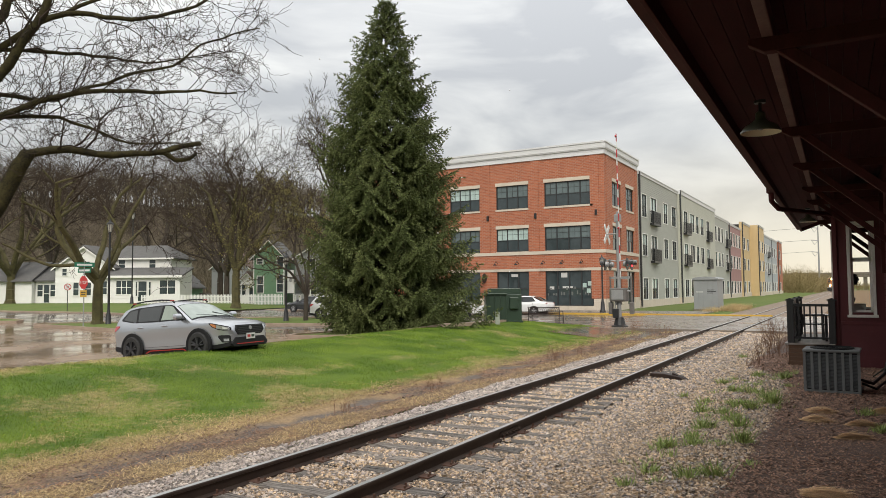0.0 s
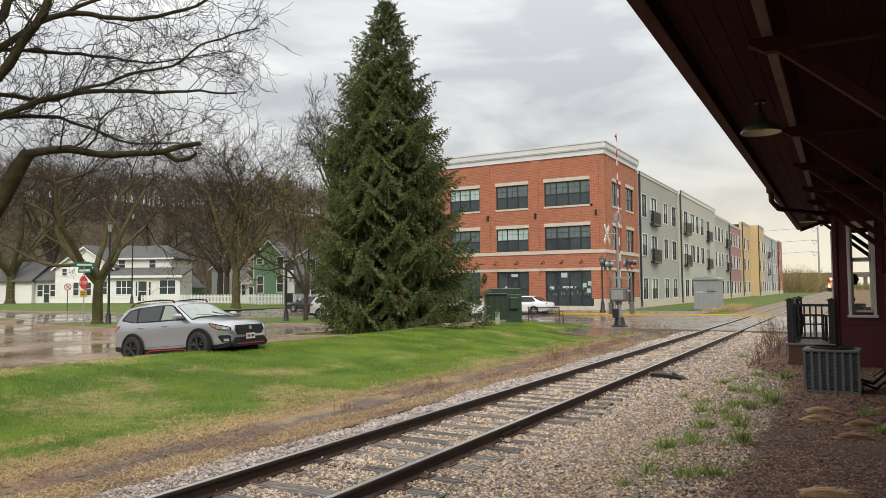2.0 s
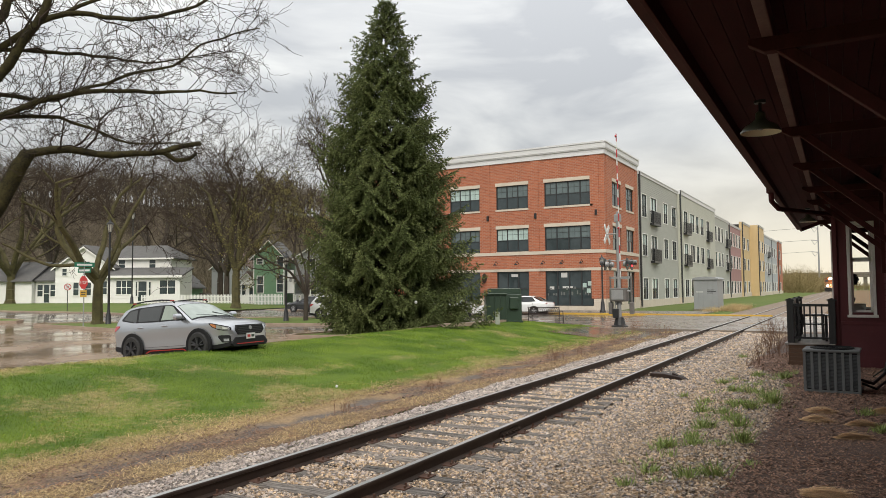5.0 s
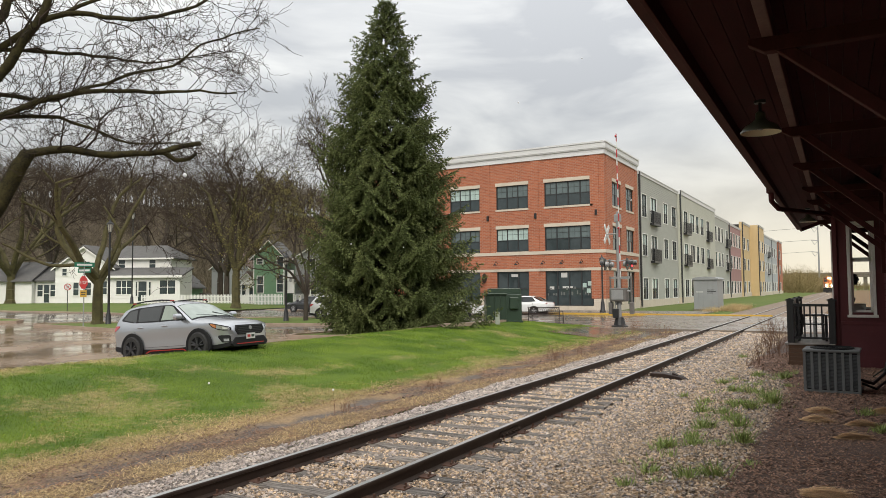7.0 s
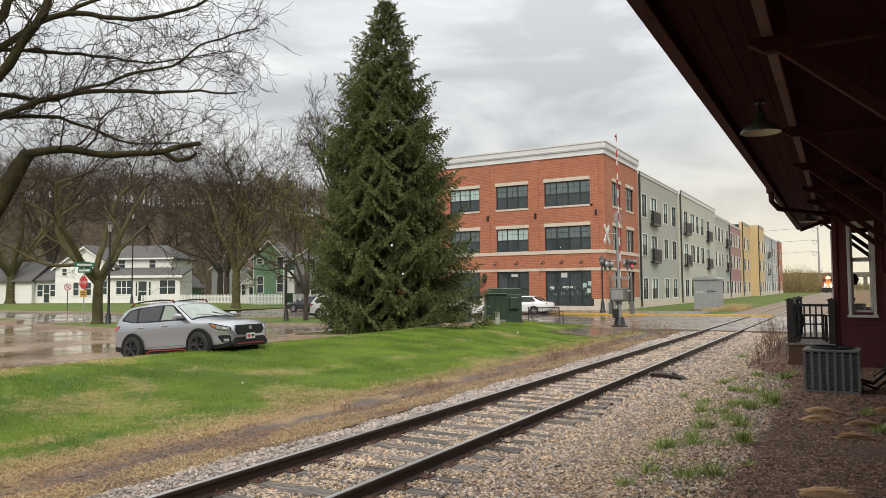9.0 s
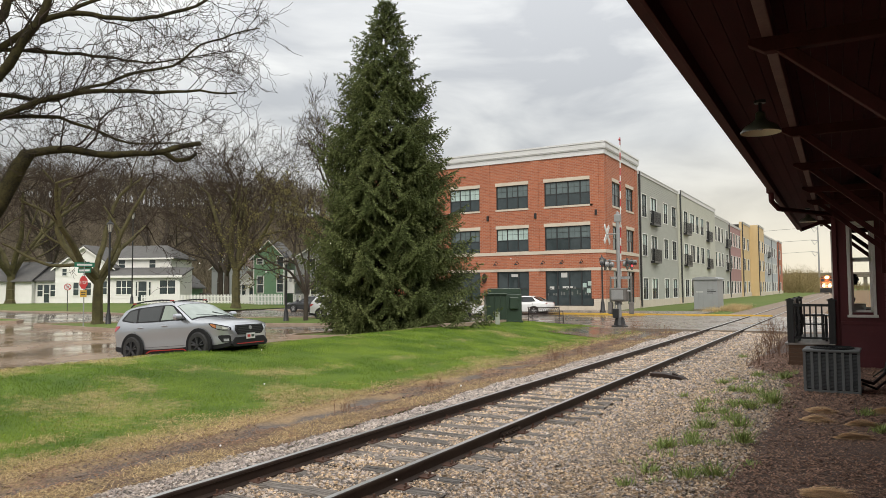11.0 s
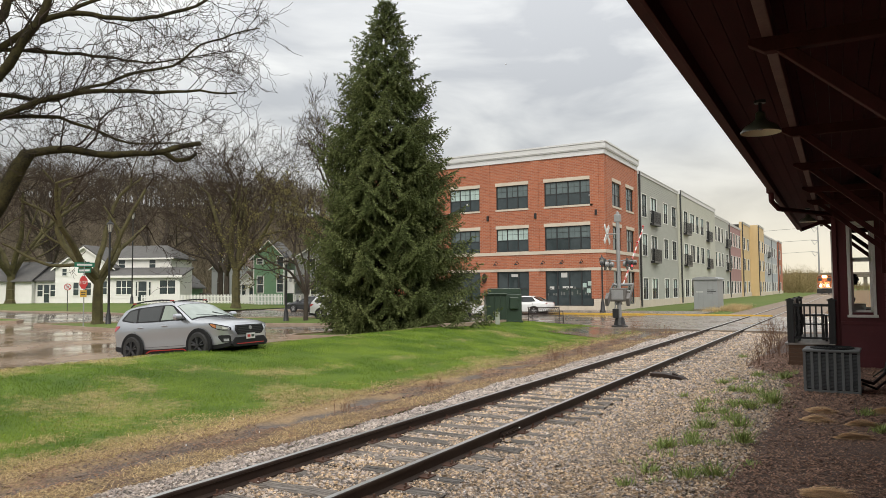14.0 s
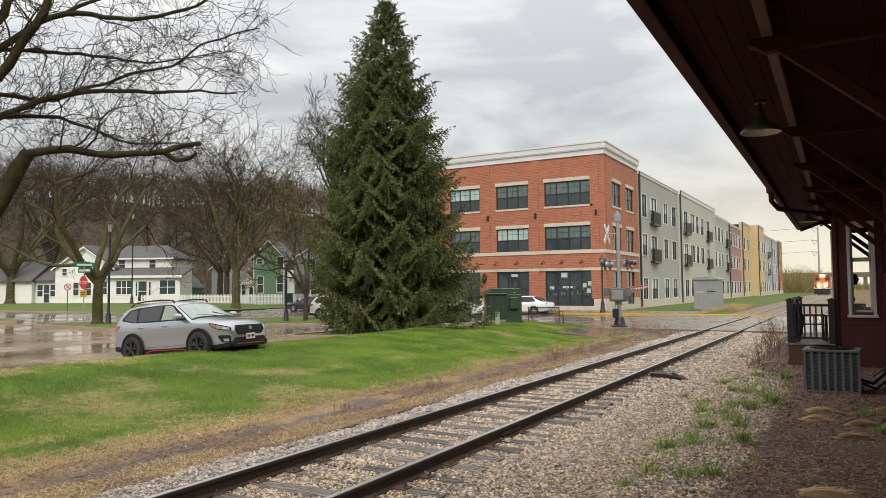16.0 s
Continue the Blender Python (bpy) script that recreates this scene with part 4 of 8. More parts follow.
    for a, c, d, e2 in rs.cells(0, WX - bx0, 0.15, btop, [(0.2, 0.98, 1.5, 3.65)]):
        rs.box(rw, a, c, d, e2, -0.14, 0.0)
    part("bay_rear_side", rw, M["depot_red"], t)
    rb = Mesh()
    for q in ((0.2, 0.26, 1.5, 3.65), (0.92, 0.98, 1.5, 3.65), (0.26, 0.92, 1.5, 1.55)):
        rs.box(rb, *q, -0.1, -0.04)
    part("rear_sash", rb, M["white_worn"], t, "white sash on the bay's far side")
    # tall sash window, white frame, seen through to the far panes
    win = Mesh()
    for a, c, d, e2 in ((wu0 - 0.07, wu0, wz0 - 0.06, wz1), (wu1, wu1 + 0.07, wz0 - 0.06, wz1)):
        b.box(win, a, c, d, e2, -0.02, 0.03)
    b.box(win, wu0 - 0.1, wu1 + 0.1, wz0 - 0.12, wz0 - 0.06, -0.02, 0.07)
    b.box(win, wu0 - 0.07, wu1 + 0.07, wz1, wz1 + 0.1, -0.02, 0.035)
    wo = part("window", win, M["white_worn"], t, "tall white-framed sash window", bevel=0.004)
    sash = Mesh()
    mid = 2.76
    for z0, z1, dd in ((wz0, mid, -0.05), (mid, wz1, -0.09)):
        b.box(sash, wu0, wu0 + 0.05, z0, z1, dd - 0.03, dd)
        b.box(sash, wu1 - 0.05, wu1, z0, z1, dd - 0.03, dd)
        b.box(sash, wu0, wu1, z0, z0 + 0.055, dd - 0.03, dd)
        b.box(sash, wu0, wu1, z1 - 0.045, z1, dd - 0.03, dd)
    part("sash", sash, M["white_worn"], wo)
    g = b.box(Mesh(), wu0 + 0.04, wu1 - 0.04, wz0 + 0.04, wz1 - 0.04, -0.075, -0.07)
    go = part("pane", g, M["clear_glass"], wo)
    go.visible_shadow = False
    for a in (0.5, 2.4):
        f2 = Mesh()
        front.box(f2, a, a + 0.06, 1.0, 3.5, -0.1, 0.03)
        front.box(f2, a + 0.84, a + 0.9, 1.0, 3.5, -0.1, 0.03)
        front.box(f2, a, a + 0.9, 1.0, 1.06, -0.1, 0.03)
        front.box(f2, a, a + 0.9, 3.44, 3.5, -0.1, 0.03)
        fo = part("window", f2, M["white_worn"], t, "tall white-framed sash window")
        gg = part("pane", front.box(Mesh(), a + 0.05, a + 0.85, 1.05, 3.45, -0.06, -0.055), M["clear_glass"], fo)
        gg.visible_shadow = False
    part("bay_floor", Mesh().box(bx0 + 0.14, by + 0.14, 0.7, WX, by1, 0.8), M["tie"], t)
    # downpipe from the gutter outlet back to the bay corner
    dp = Mesh()
    dp.box(EX - 0.17, 15.8, EZ - 0.06, EX - 0.02, 16.0, EZ + 0.09)
    pts = [(EX - 0.09, 15.9, EZ - 0.05), (EX - 0.09, 15.95, EZ - 0.22), (EX + 0.02, 16.3, EZ - 0.36), (bx0 + 0.05, 19.0, 3.82), (bx0 + 0.2, 19.22, 3.72)]
    dp.path(pts, 0.05, 8)
    part("downpipe", dp, M["depot_dark"], t, "dark red downpipe under the eave")
    # two enamelled pendant lamps under the soffit
    return t


M["depot_beam"] = material("weathered_maroon_beam", (0.20, 0.12, 0.11), (0.12, 0.06, 0.058), rough=0.7, scale=3, fine=30, bump=0.2)
M["white_worn"] = material("worn_white_window_paint", (0.82, 0.8, 0.75), (0.66, 0.64, 0.6), rough=0.6, scale=5, fine=50, bump=0.1)
cg = bpy.data.materials.new("clear_window_glass")
cg.use_nodes = True
cgs = cg.node_tree.nodes["Principled BSDF"]
cgs.inputs["Transmission Weight"].default_value, cgs.inputs["Roughness"].default_value, cgs.inputs["IOR"].default_value = 1.0, 0.0, 1.1
cgs.inputs["Base Color"].default_value = (0.95, 0.97, 0.95, 1)
M["clear_glass"] = cg
M["enamel_out"] = material("grey_green_enamel", (0.11, 0.115, 0.09), (0.07, 0.07, 0.055), rough=0.35, scale=5, fine=50)
M["enamel_in"] = material("cream_enamel", (0.7, 0.64, 0.48), (0.6, 0.55, 0.42), rough=0.4, scale=5, fine=50)
DEPOT = depot()


# ---------------------------------------------------------------- plants
def tubes(segments, sides=3):
    """One mesh of many thin tapered tubes: rows of start, end, radius at start, radius at end."""
    seg = np.array(segments, dtype=float)
    p, q, r0, r1 = seg[:, 0:3], seg[:, 3:6], seg[:, 6:7], seg[:, 7:8]
    d = q - p
    d /= np.maximum(np.linalg.norm(d, axis=1, keepdims=True), 1e-6)
    ref = np.where(np.abs(d[:, 2:3]) < 0.9, [[0.0, 0.0, 1.0]], [[1.0, 0.0, 0.0]])
    a = np.cross(d, ref)
    a /= np.linalg.norm(a, axis=1, keepdims=True)
    b = np.cross(d, a)
    n = len(seg)
    rings = []
    for base, r in ((p, r0), (q, r1)):
        for i in range(sides):
            t = 2 * math.pi * i / sides
            rings.append(base + (a * math.cos(t) + b * math.sin(t)) * r)
    v = np.stack(rings, axis=1).reshape(-1, 3)
    off = (np.arange(n) * 2 * sides)[:, None]
    f = [np.concatenate([off + i, off + (i + 1) % sides, off + sides + (i + 1) % sides, off + sides + i], axis=1) for i in range(sides)]
    m = Mesh()
    m.v, m.f = v.tolist(), np.concatenate(f, axis=0).tolist()
    return m


def pyramids(pos, direction, length, width, rng):
    """Blades: thin three-cornered leaves standing on the ground."""
    a = rng.uniform(0, 2 * math.pi, len(pos))
    side = np.stack([np.cos(a), np.sin(a), np.zeros(len(pos))], axis=1)
    mid = pos + direction * length[:, None] * 0.55
    bend = side[:, [1, 0, 2]] * np.array([[1, -1, 0]]) * (length * rng.uniform(0.1, 0.5, len(pos)))[:, None]
    tip = pos + direction * length[:, None] + bend - np.array([[0, 0, 1]]) * (length * 0.12)[:, None]
    v = np.stack([pos - side * width[:, None], pos + side * width[:, None], mid + side * width[:, None] * 0.7 + bend * 0.3, mid - side * width[:, None] * 0.7 + bend * 0.3, tip], axis=1).reshape(-1, 3)
    o = (np.arange(len(pos)) * 5)[:, None]
    m = Mesh()
    m.v = v.tolist()
    m.f = (o + np.array([[0, 1, 2]])).tolist() + (o + np.array([[0, 2, 3]])).tolist() + (o + np.array([[3, 2, 4]])).tolist()
    return m


def turn(d, angle, rng):
    """d bent by an angle in a random direction."""
    a = d.cross(Vector((rng.uniform(-1, 1), rng.uniform(-1, 1), rng.uniform(-1, 1))))
    a = a.normalized() if a.length > 1e-4 else Vector((1, 0, 0))
    return (Matrix.Rotation(angle, 3, a) @ d).normalized()


def sprout(out, p, d, length, r, level, rng, lift=0.12, kids=(3, 5), wiggle=0.22, least=0.006, dense=1.0, bends=1):
    """Grows one limb in a few bent pieces with smaller limbs off it."""
    n = 4 if level > 1 else 3
    step = length / n
    for i in range(n):
        ra, rb = r * (1 - 0.55 * i / n), r * (1 - 0.55 * (i + 1) / n)
        for j in range(bends):
            d = turn(d, rng.uniform(0, wiggle), rng)
            d = (d + Vector((0, 0, lift * rng.uniform(0.2, 1) / bends))).normalized()
            q = p + d * (step / bends)
            out.append((*p, *q, max(ra + (rb - ra) * j / bends, least), max(ra + (rb - ra) * (j + 1) / bends, least)))
            p = q
        if level > 0:
            for _ in range((rng.randint(*kids) // 2 if rng.random() < dense else 0) + (1 if i == n - 1 else 0)):
                sprout(out, p, turn(d, rng.uniform(0.45, 1.0), rng), length * rng.uniform(0.42, 0.68), rb * rng.uniform(0.45, 0.7), level - 1, rng, lift, kids, wiggle, least, dense, bends)


def bare_tree(name, label, x, y, height, trunk_r, fork, seed, level=3, spread=0.75, mat=None, lean=(0, 0), limbs=5, least=0.008, category="tree", group="bare street trees", buds=0.0, lift=0.045, bends=1):
    """A leafless tree: trunk with flared foot, a fork of main limbs and fine twigs."""
    rng = random.Random(seed)
    z = land(x, y)
    t = thing(name, label, category, at=pose(x, y, z), group=group)
    p = Vector((0, 0, -0.1))
    tr = []
    d = Vector((lean[0], lean[1], 1)).normalized()
    n = 6
    for i in range(n):
        q = p + turn(d, rng.uniform(0, 0.07), rng) * ((fork + 0.1) / n)
        flare = 1.45 if i == 0 else 1.0
        tr.append((*p, *q, trunk_r * flare * (1 - 0.2 * i / n), trunk_r * (1 - 0.2 * (i + 1) / n)))
        p = q
    big, fine = [], []
    for k in range(limbs):
        a = 2 * math.pi * (k + rng.uniform(-0.25, 0.25)) / limbs
        tilt = rng.uniform(0.25, spread)
        dd = Vector((math.cos(a) * math.sin(tilt), math.sin(a) * math.sin(tilt), math.cos(tilt)))
        out = []
        sprout(out, p - Vector((0, 0, rng.uniform(0, fork * 0.15))), dd, (height - fork) * rng.uniform(0.55, 0.75), trunk_r * rng.uniform(0.45, 0.65), level, rng, least=least, dense=0.66, kids=(2, 4), wiggle=0.42, lift=lift, bends=bends)
        for s in out:
            (big if s[6] > trunk_r * 0.16 else fine).append(s)
    part("trunk", tubes(tr + big, 7), mat or M["bark"], t, smooth=True)
    part("crown", tubes(fine, 3), M["twig"], t)
    if buds:
        gen = np.random.default_rng(seed)
        tips = np.array([s[3:6] for s in fine if s[6] <= least * 1.6])
        tips = tips[gen.random(len(tips)) < buds]
        d = gen.normal(0, 1, tips.shape)
        d /= np.linalg.norm(d, axis=1, keepdims=True)
        tagged(part("bud_foliage", pyramids(tips, d, np.full(len(tips), 0.10), np.full(len(tips), 0.022), gen), M["bud"], t), "small yellow-green opening leaf buds", kind="stuff")
    return t


M["bud"] = islands(material("leaf_bud", (0.26, 0.22, 0.07), (0.2, 0.2, 0.07), rough=0.7, scale=2, fine=9, spec=0.1), 0.7, 1.3)
bare_tree("bare_tree", "bare street tree with a mossy forked trunk on an island", -39.4, 26.9, 12.5, 0.33, 2.9, 11, 4, 0.85, M["moss"], limbs=5, least=0.010, lift=0.075, bends=2)
bare_tree("bare_tree", "slim bare tree forking low on a grass island", -29.8, 34.6, 9.5, 0.17, 1.7, 12, 4, 0.45, limbs=5, least=0.009, buds=0.7, lift=0.1, bends=2)
bare_tree("bare_tree", "large bare tree with a short thick trunk", -50.2, 48.4, 16.5, 0.42, 3.6, 13, 4, 0.62, M["moss"], limbs=6, least=0.013, buds=0.12, lift=0.08)
bare_tree("bare_tree", "large bare tree with a forked trunk before the garage", -81.3, 44.9, 20, 0.5, 3.4, 14, 4, 0.7, M["moss"], limbs=6, least=0.013, lift=0.08)
bare_tree("bare_tree", "tall bare tree behind the white house", -68, 63, 20, 0.42, 4.5, 15, 4, 0.7, limbs=6, least=0.014)
bare_tree("bare_tree", "bare tree beside the green house", -60, 56.5, 15, 0.34, 3.4, 16, 4, 0.8, limbs=6, least=0.015, buds=0.6)
bare_tree("bare_tree", "bare tree behind the green house", -56, 74, 19, 0.4, 5.0, 17, 4, 0.7, limbs=6, least=0.017, buds=0.6)
bare_tree("bare_tree", "tall bare tree rising behind the spruce", -37.6, 46.8, 17.0, 0.17, 11.0, 18, 4, 0.3, limbs=6, least=0.011, lift=0.2, buds=0.25)
bare_tree("bare_tree", "tall slim bare tree behind the houses", -102, 62, 24, 0.45, 6.0, 19, 4, 0.6, limbs=6, least=0.016)
bare_tree("bare_tree", "bare tree behind the white house roof", -84, 66, 22, 0.42, 5.0, 21, 4, 0.7, limbs=6, least=0.015)


OLD_TREE = thing("old_bare_tree", "old leafless tree with mossy limbs reaching over the lawn", "tree")
OLD_BIG, OLD_FINE, OLD_RNG = [], [], random.Random(5)


def limb(r0, r1, bushy, *pts):
    """One limb of the old tree along a bent line, with twigs off it."""
    rng = OLD_RNG
    pts = [Vector(p) for p in pts]
    fac = []
    for a, b in zip(pts, pts[1:]):
        k = max(2, int((b - a).length / 0.16))
        fac += [a.lerp(b, i / k) for i in range(k)]
    fac.append(pts[-1])
    n = len(fac)
    for i in range(1, n - 1):
        fac[i] = (fac[i - 1] + fac[i] * 2 + fac[i + 1]) / 4 + Vector((rng.uniform(-1, 1), rng.uniform(-1, 1), rng.uniform(-1, 1))) * 0.016
    OLD_BIG.append((fac, [r0 + (r1 - r0) * i / n for i in range(n)]))
    for i in range(n - 1):
        ra, rb = r0 + (r1 - r0) * i / n, r0 + (r1 - r0) * (i + 1) / n
        if i > n * 0.1 and rng.random() < bushy * 1.2:
            d = (fac[i + 1] - fac[i]).normalized()
            dd = turn(d, rng.uniform(0.35, 1.1), rng)
            if fac[i].z < 5.0 or rng.random() < 0.6:
                dd.z = abs(dd.z)
            sprout(OLD_FINE, fac[i], dd.normalized(), rng.uniform(0.35, 1.0), max(0.008, min(0.017, rb * 0.4)), 2, rng, lift=0.05, kids=(2, 4), wiggle=0.62, least=0.0034, bends=2)


M["old_bark"] = material("moss_streaked_bark", (0.062, 0.054, 0.022), (0.018, 0.015, 0.012), rough=0.9, scale=6, fine=45, bump=1.0, spread=0.3, spec=0.1)


def near_tree():
    """The old tree whose limbs hang over the lawn."""
    limb(0.34, 0.2, 0.0, (-10.8, 3.85, -0.1), (-10.5, 3.96, 1.33), (-10.2, 4.1, 2.4), (-10.02, 4.22, 3.46), (-9.97, 4.44, 5.86), (-10.06, 4.81, 8.3))
    limb(0.125, 0.085, 0.1, (-10.3, 4.1, 2.2), (-10.05, 4.39, 2.42), (-9.38, 4.94, 3.12), (-9.12, 5.16, 3.86), (-9.08, 5.2, 3.93))
    limb(0.058, 0.03, 0.4, (-9.13, 5.15, 3.90), (-8.98, 5.28, 3.97), (-8.74, 5.5, 3.99), (-8.41, 5.92, 3.96), (-8.07, 6.45, 4.04), (-7.87, 6.9, 4.22))
    limb(0.055, 0.01, 0.65, (-10.02, 4.22, 3.4), (-9.28, 4.93, 4.38), (-9.09, 5.25, 4.61), (-8.8, 5.76, 4.84), (-8.47, 6.29, 4.9), (-8.02, 6.77, 4.97), (-7.62, 7.34, 5.01))
    limb(0.04, 0.008, 0.65, (-10.0, 4.3, 4.5), (-10.3, 5.47, 4.95), (-9.8, 5.99, 4.85), (-9.51, 6.14, 5.08), (-9.25, 6.4, 5.13), (-9.05, 6.62, 5.34), (-8.63, 7.08, 5.48), (-8.47, 7.38, 5.9), (-7.8, 7.97, 6.2))
    limb(0.06, 0.014, 0.6, (-10.0, 4.4, 4.3), (-9.76, 5.17, 5.39), (-9.45, 5.44, 5.77), (-9.24, 5.77, 6.0), (-8.67, 6.33, 5.96), (-8.14, 6.86, 6.16), (-7.86, 7.33, 6.61))
    limb(0.075, 0.04, 0.5, (-10.02, 4.3, 3.9), (-9.26, 4.91, 4.88), (-9.06, 5.11, 5.38), (-8.86, 5.3, 5.93), (-8.74, 5.44, 6.63))
    limb(0.065, 0.05, 0.5, (-9.97, 4.44, 4.9), (-9.78, 5.24, 5.87), (-9.73, 5.34, 6.6))
    limb(0.035, 0.02, 0.1, (-8.07, 6.45, 4.04), (-7.98, 6.6, 3.93), (-7.88, 6.72, 3.95), (-7.84, 6.8, 4.05))
    limb(0.03, 0.006, 0.65, (-9.28, 4.93, 4.38), (-9.1, 5.6, 4.5), (-8.7, 6.4, 4.2), (-8.4, 7.0, 4.3))
    limb(0.028, 0.006, 0.65, (-9.24, 5.77, 6.0), (-8.9, 6.3, 6.4), (-8.3, 7.0, 6.7))
    limb(0.03, 0.006, 0.65, (-9.76, 5.17, 5.39), (-9.6, 6.2, 5.6), (-9.3, 7.3, 5.7), (-8.9, 8.2, 6.1))
    bark = Mesh()
    for line, radii in OLD_BIG:
        n, rings = 12, []
        for k, p in enumerate(line):
            d = (line[min(k + 1, len(line) - 1)] - line[max(k - 1, 0)]).normalized()
            a = d.cross(Vector((0.31, -0.22, 0.92))).normalized()
            b = d.cross(a)
            ring = []
            for i in range(n):
                c = 2 * math.pi * i / n
                lump = 1 + 0.16 * noise.noise(p * 5 + a * math.cos(c) * 1.3 + b * math.sin(c) * 1.3) + 0.08 * noise.noise(p * 21 + a * 2 * math.cos(c))
                ring.append(tuple(p + (a * math.cos(c) + b * math.sin(c)) * radii[k] * lump))
            rings.append(ring)
        base = len(bark.v)
        for ring in rings:
            bark.v.extend(ring)
        bark.f += [(base + k * n + i, base + k * n + (i + 1) % n, base + (k + 1) * n + (i + 1) % n, base + (k + 1) * n + i) for k in range(len(rings) - 1) for i in range(n)]
        bark.f.append(tuple(base + (len(rings) - 1) * n + i for i in range(n)))
    part("trunk", bark, M["old_bark"], OLD_TREE).data.shade_smooth()
    fine = [s for s in OLD_FINE if min(s[2], s[5]) > 3.35]
    part("crown", tubes(fine, 3), M["twig"], OLD_TREE)


def spruce():
    """Tall spruce: whorls of boughs that droop and lift at the tip, each a dense plume of short shoots with hanging twigs below."""
    rng = np.random.default_rng(7)
    H = 15.35
    x, y = -18.22, 26.66
    t = thing("spruce_tree", "tall dense dark green spruce standing on the lawn", "tree", at=pose(x, y, land(x, y)))
    prof_h = [0.0, 0.06, 0.22, 0.48, 0.63, 0.68, 0.74, 0.82, 0.91, 0.96, 1.0]
    prof_r = [3.6, 4.0, 3.8, 3.1, 2.8, 2.5, 2.1, 1.55, 0.95, 0.5, 0.12]
    trunk = [(0, 0, -0.2 + H * i / 12, 0, 0, -0.2 + H * (i + 1) / 12, 0.27 * (1 - i / 12.2), 0.27 * (1 - (i + 1) / 12.2)) for i in range(12)]
    wood, base, axis, size, fresh = [], [], [], [], []

    def shoots(p, d, length, droop, young):
        """A twig from p along d, set with short thick needle shoots."""
        n = max(2, int(length / 0.055))
        for i in range(n):
            f = (i + 0.5) / n
            q = p + d * (length * f) + np.array([0, 0, -droop * length * f * f])
            for _ in range(2):
                v = d * 0.9 + rng.normal(0, 0.36, 3) + np.array([0, 0, 0.12 - droop * f])
                base.append(q)
                axis.append(v / np.linalg.norm(v))
                size.append(rng.uniform(0.11, 0.20))
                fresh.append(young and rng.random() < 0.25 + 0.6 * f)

    z = 0.22
    while z < H - 0.05:
        h = z / H
        r = float(np.interp(h, prof_h, prof_r))
        n = int(round(4 + 6.5 * min(1.0, r / 2.4)))
        phase = rng.uniform(0, 6.28)
        for k in range(n):
            a = phase + 2 * math.pi * (k + rng.uniform(-0.3, 0.3)) / n
            lop = 1 + 0.27 * math.cos(a - 0.51) * max(0.0, 1 - h / 0.3)
            length = max(0.15, r * lop * rng.choice([rng.uniform(0.66, 0.82), rng.uniform(0.84, 0.98), rng.uniform(0.98, 1.12)]) - 0.12)
            out = np.array([math.cos(a), math.sin(a), 0.0])
            side = np.array([-math.sin(a), math.cos(a), 0.0])
            z0 = z + rng.uniform(-0.14, 0.14)
            rise = float(np.interp(h, [0, 0.25, 0.6, 0.85, 1.0], [-0.06, -0.22, -0.20, 0.05, 0.6])) + rng.uniform(-0.07, 0.07)
            sway = rng.uniform(-0.2, 0.2)
            m = max(3, int(length / 0.13))
            last = None
            for i in range(m + 1):
                f = i / m
                zz = z0 + length * (rise * f - 0.12 * math.sin(math.pi * f) * (1 - 0.7 * h) + 0.16 * f ** 4)
                pos = out * (length * f) + side * (sway * f * f * length * 0.5) + np.array([0, 0, max(zz, 0.14)])
                if last is not None:
                    wood.append((*last, *pos, 0.03 * (1 - f) + 0.008, 0.03 * (1 - f) + 0.006))
                last = pos
                if f < 0.25 and length > 0.6:
                    continue
                w = min(0.7, 0.2 + 0.2 * length) * (0.45 + 1.1 * math.sin(math.pi * min(1.0, 0.15 + 0.8 * f)) - 0.45 * f) * rng.uniform(0.8, 1.2) + 0.06
                for s in (-1, 1):
                    d = side * s + out * rng.uniform(0.5, 1.0) + np.array([0, 0, rng.uniform(-0.12, 0.12)])
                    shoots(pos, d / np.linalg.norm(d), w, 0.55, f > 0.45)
                if rng.random() < 0.8:
                    d = out * rng.uniform(0.1, 0.5) + side * rng.uniform(-0.4, 0.4) + np.array([0, 0, -1.0])
                    shoots(pos, d / np.linalg.norm(d), w * rng.uniform(0.5, 0.95), 0.1, False)
                if i == m:
                    d = out + np.array([0, 0, rng.uniform(0.0, 0.45)])
                    shoots(pos, d / np.linalg.norm(d), 0.3, 0.0, True)
        z += rng.uniform(0.46, 0.6) * (0.66 if h > 0.86 else 1.0)
    top = np.array([0.0, 0.0, H - 0.25])
    shoots(top, np.array([0.0, 0.0, 1.0]), 0.35, 0.0, True)
    base, d, ln = np.array(base), np.array(axis), np.array(size)[:, None]
    ref = np.where(np.abs(d[:, 2:3]) < 0.9, [[0.0, 0.0, 1.0]], [[1.0, 0.0, 0.0]])
    a = np.cross(d, ref)
    a /= np.linalg.norm(a, axis=1, keepdims=True)
    b = np.cross(d, a)
    wid = 0.015 + 0.095 * ln
    mid = base + d * ln * 0.35
    v = np.stack([mid + a * wid, mid - a * wid * 0.5 + b * wid * 0.86, mid - a * wid * 0.5 - b * wid * 0.86, base + d * ln], axis=1)
    fresh = np.array(fresh)
    part("trunk", tubes(trunk, 9), M["bark"], t, smooth=True)
    part("bough", tubes(wood, 3), M["twig"], t)
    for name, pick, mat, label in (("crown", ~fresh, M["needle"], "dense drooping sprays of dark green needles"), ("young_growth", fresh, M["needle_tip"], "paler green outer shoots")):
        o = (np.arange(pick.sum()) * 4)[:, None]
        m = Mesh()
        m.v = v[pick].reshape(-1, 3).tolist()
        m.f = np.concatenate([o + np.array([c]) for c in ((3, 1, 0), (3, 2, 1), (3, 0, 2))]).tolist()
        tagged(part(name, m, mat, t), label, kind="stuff")


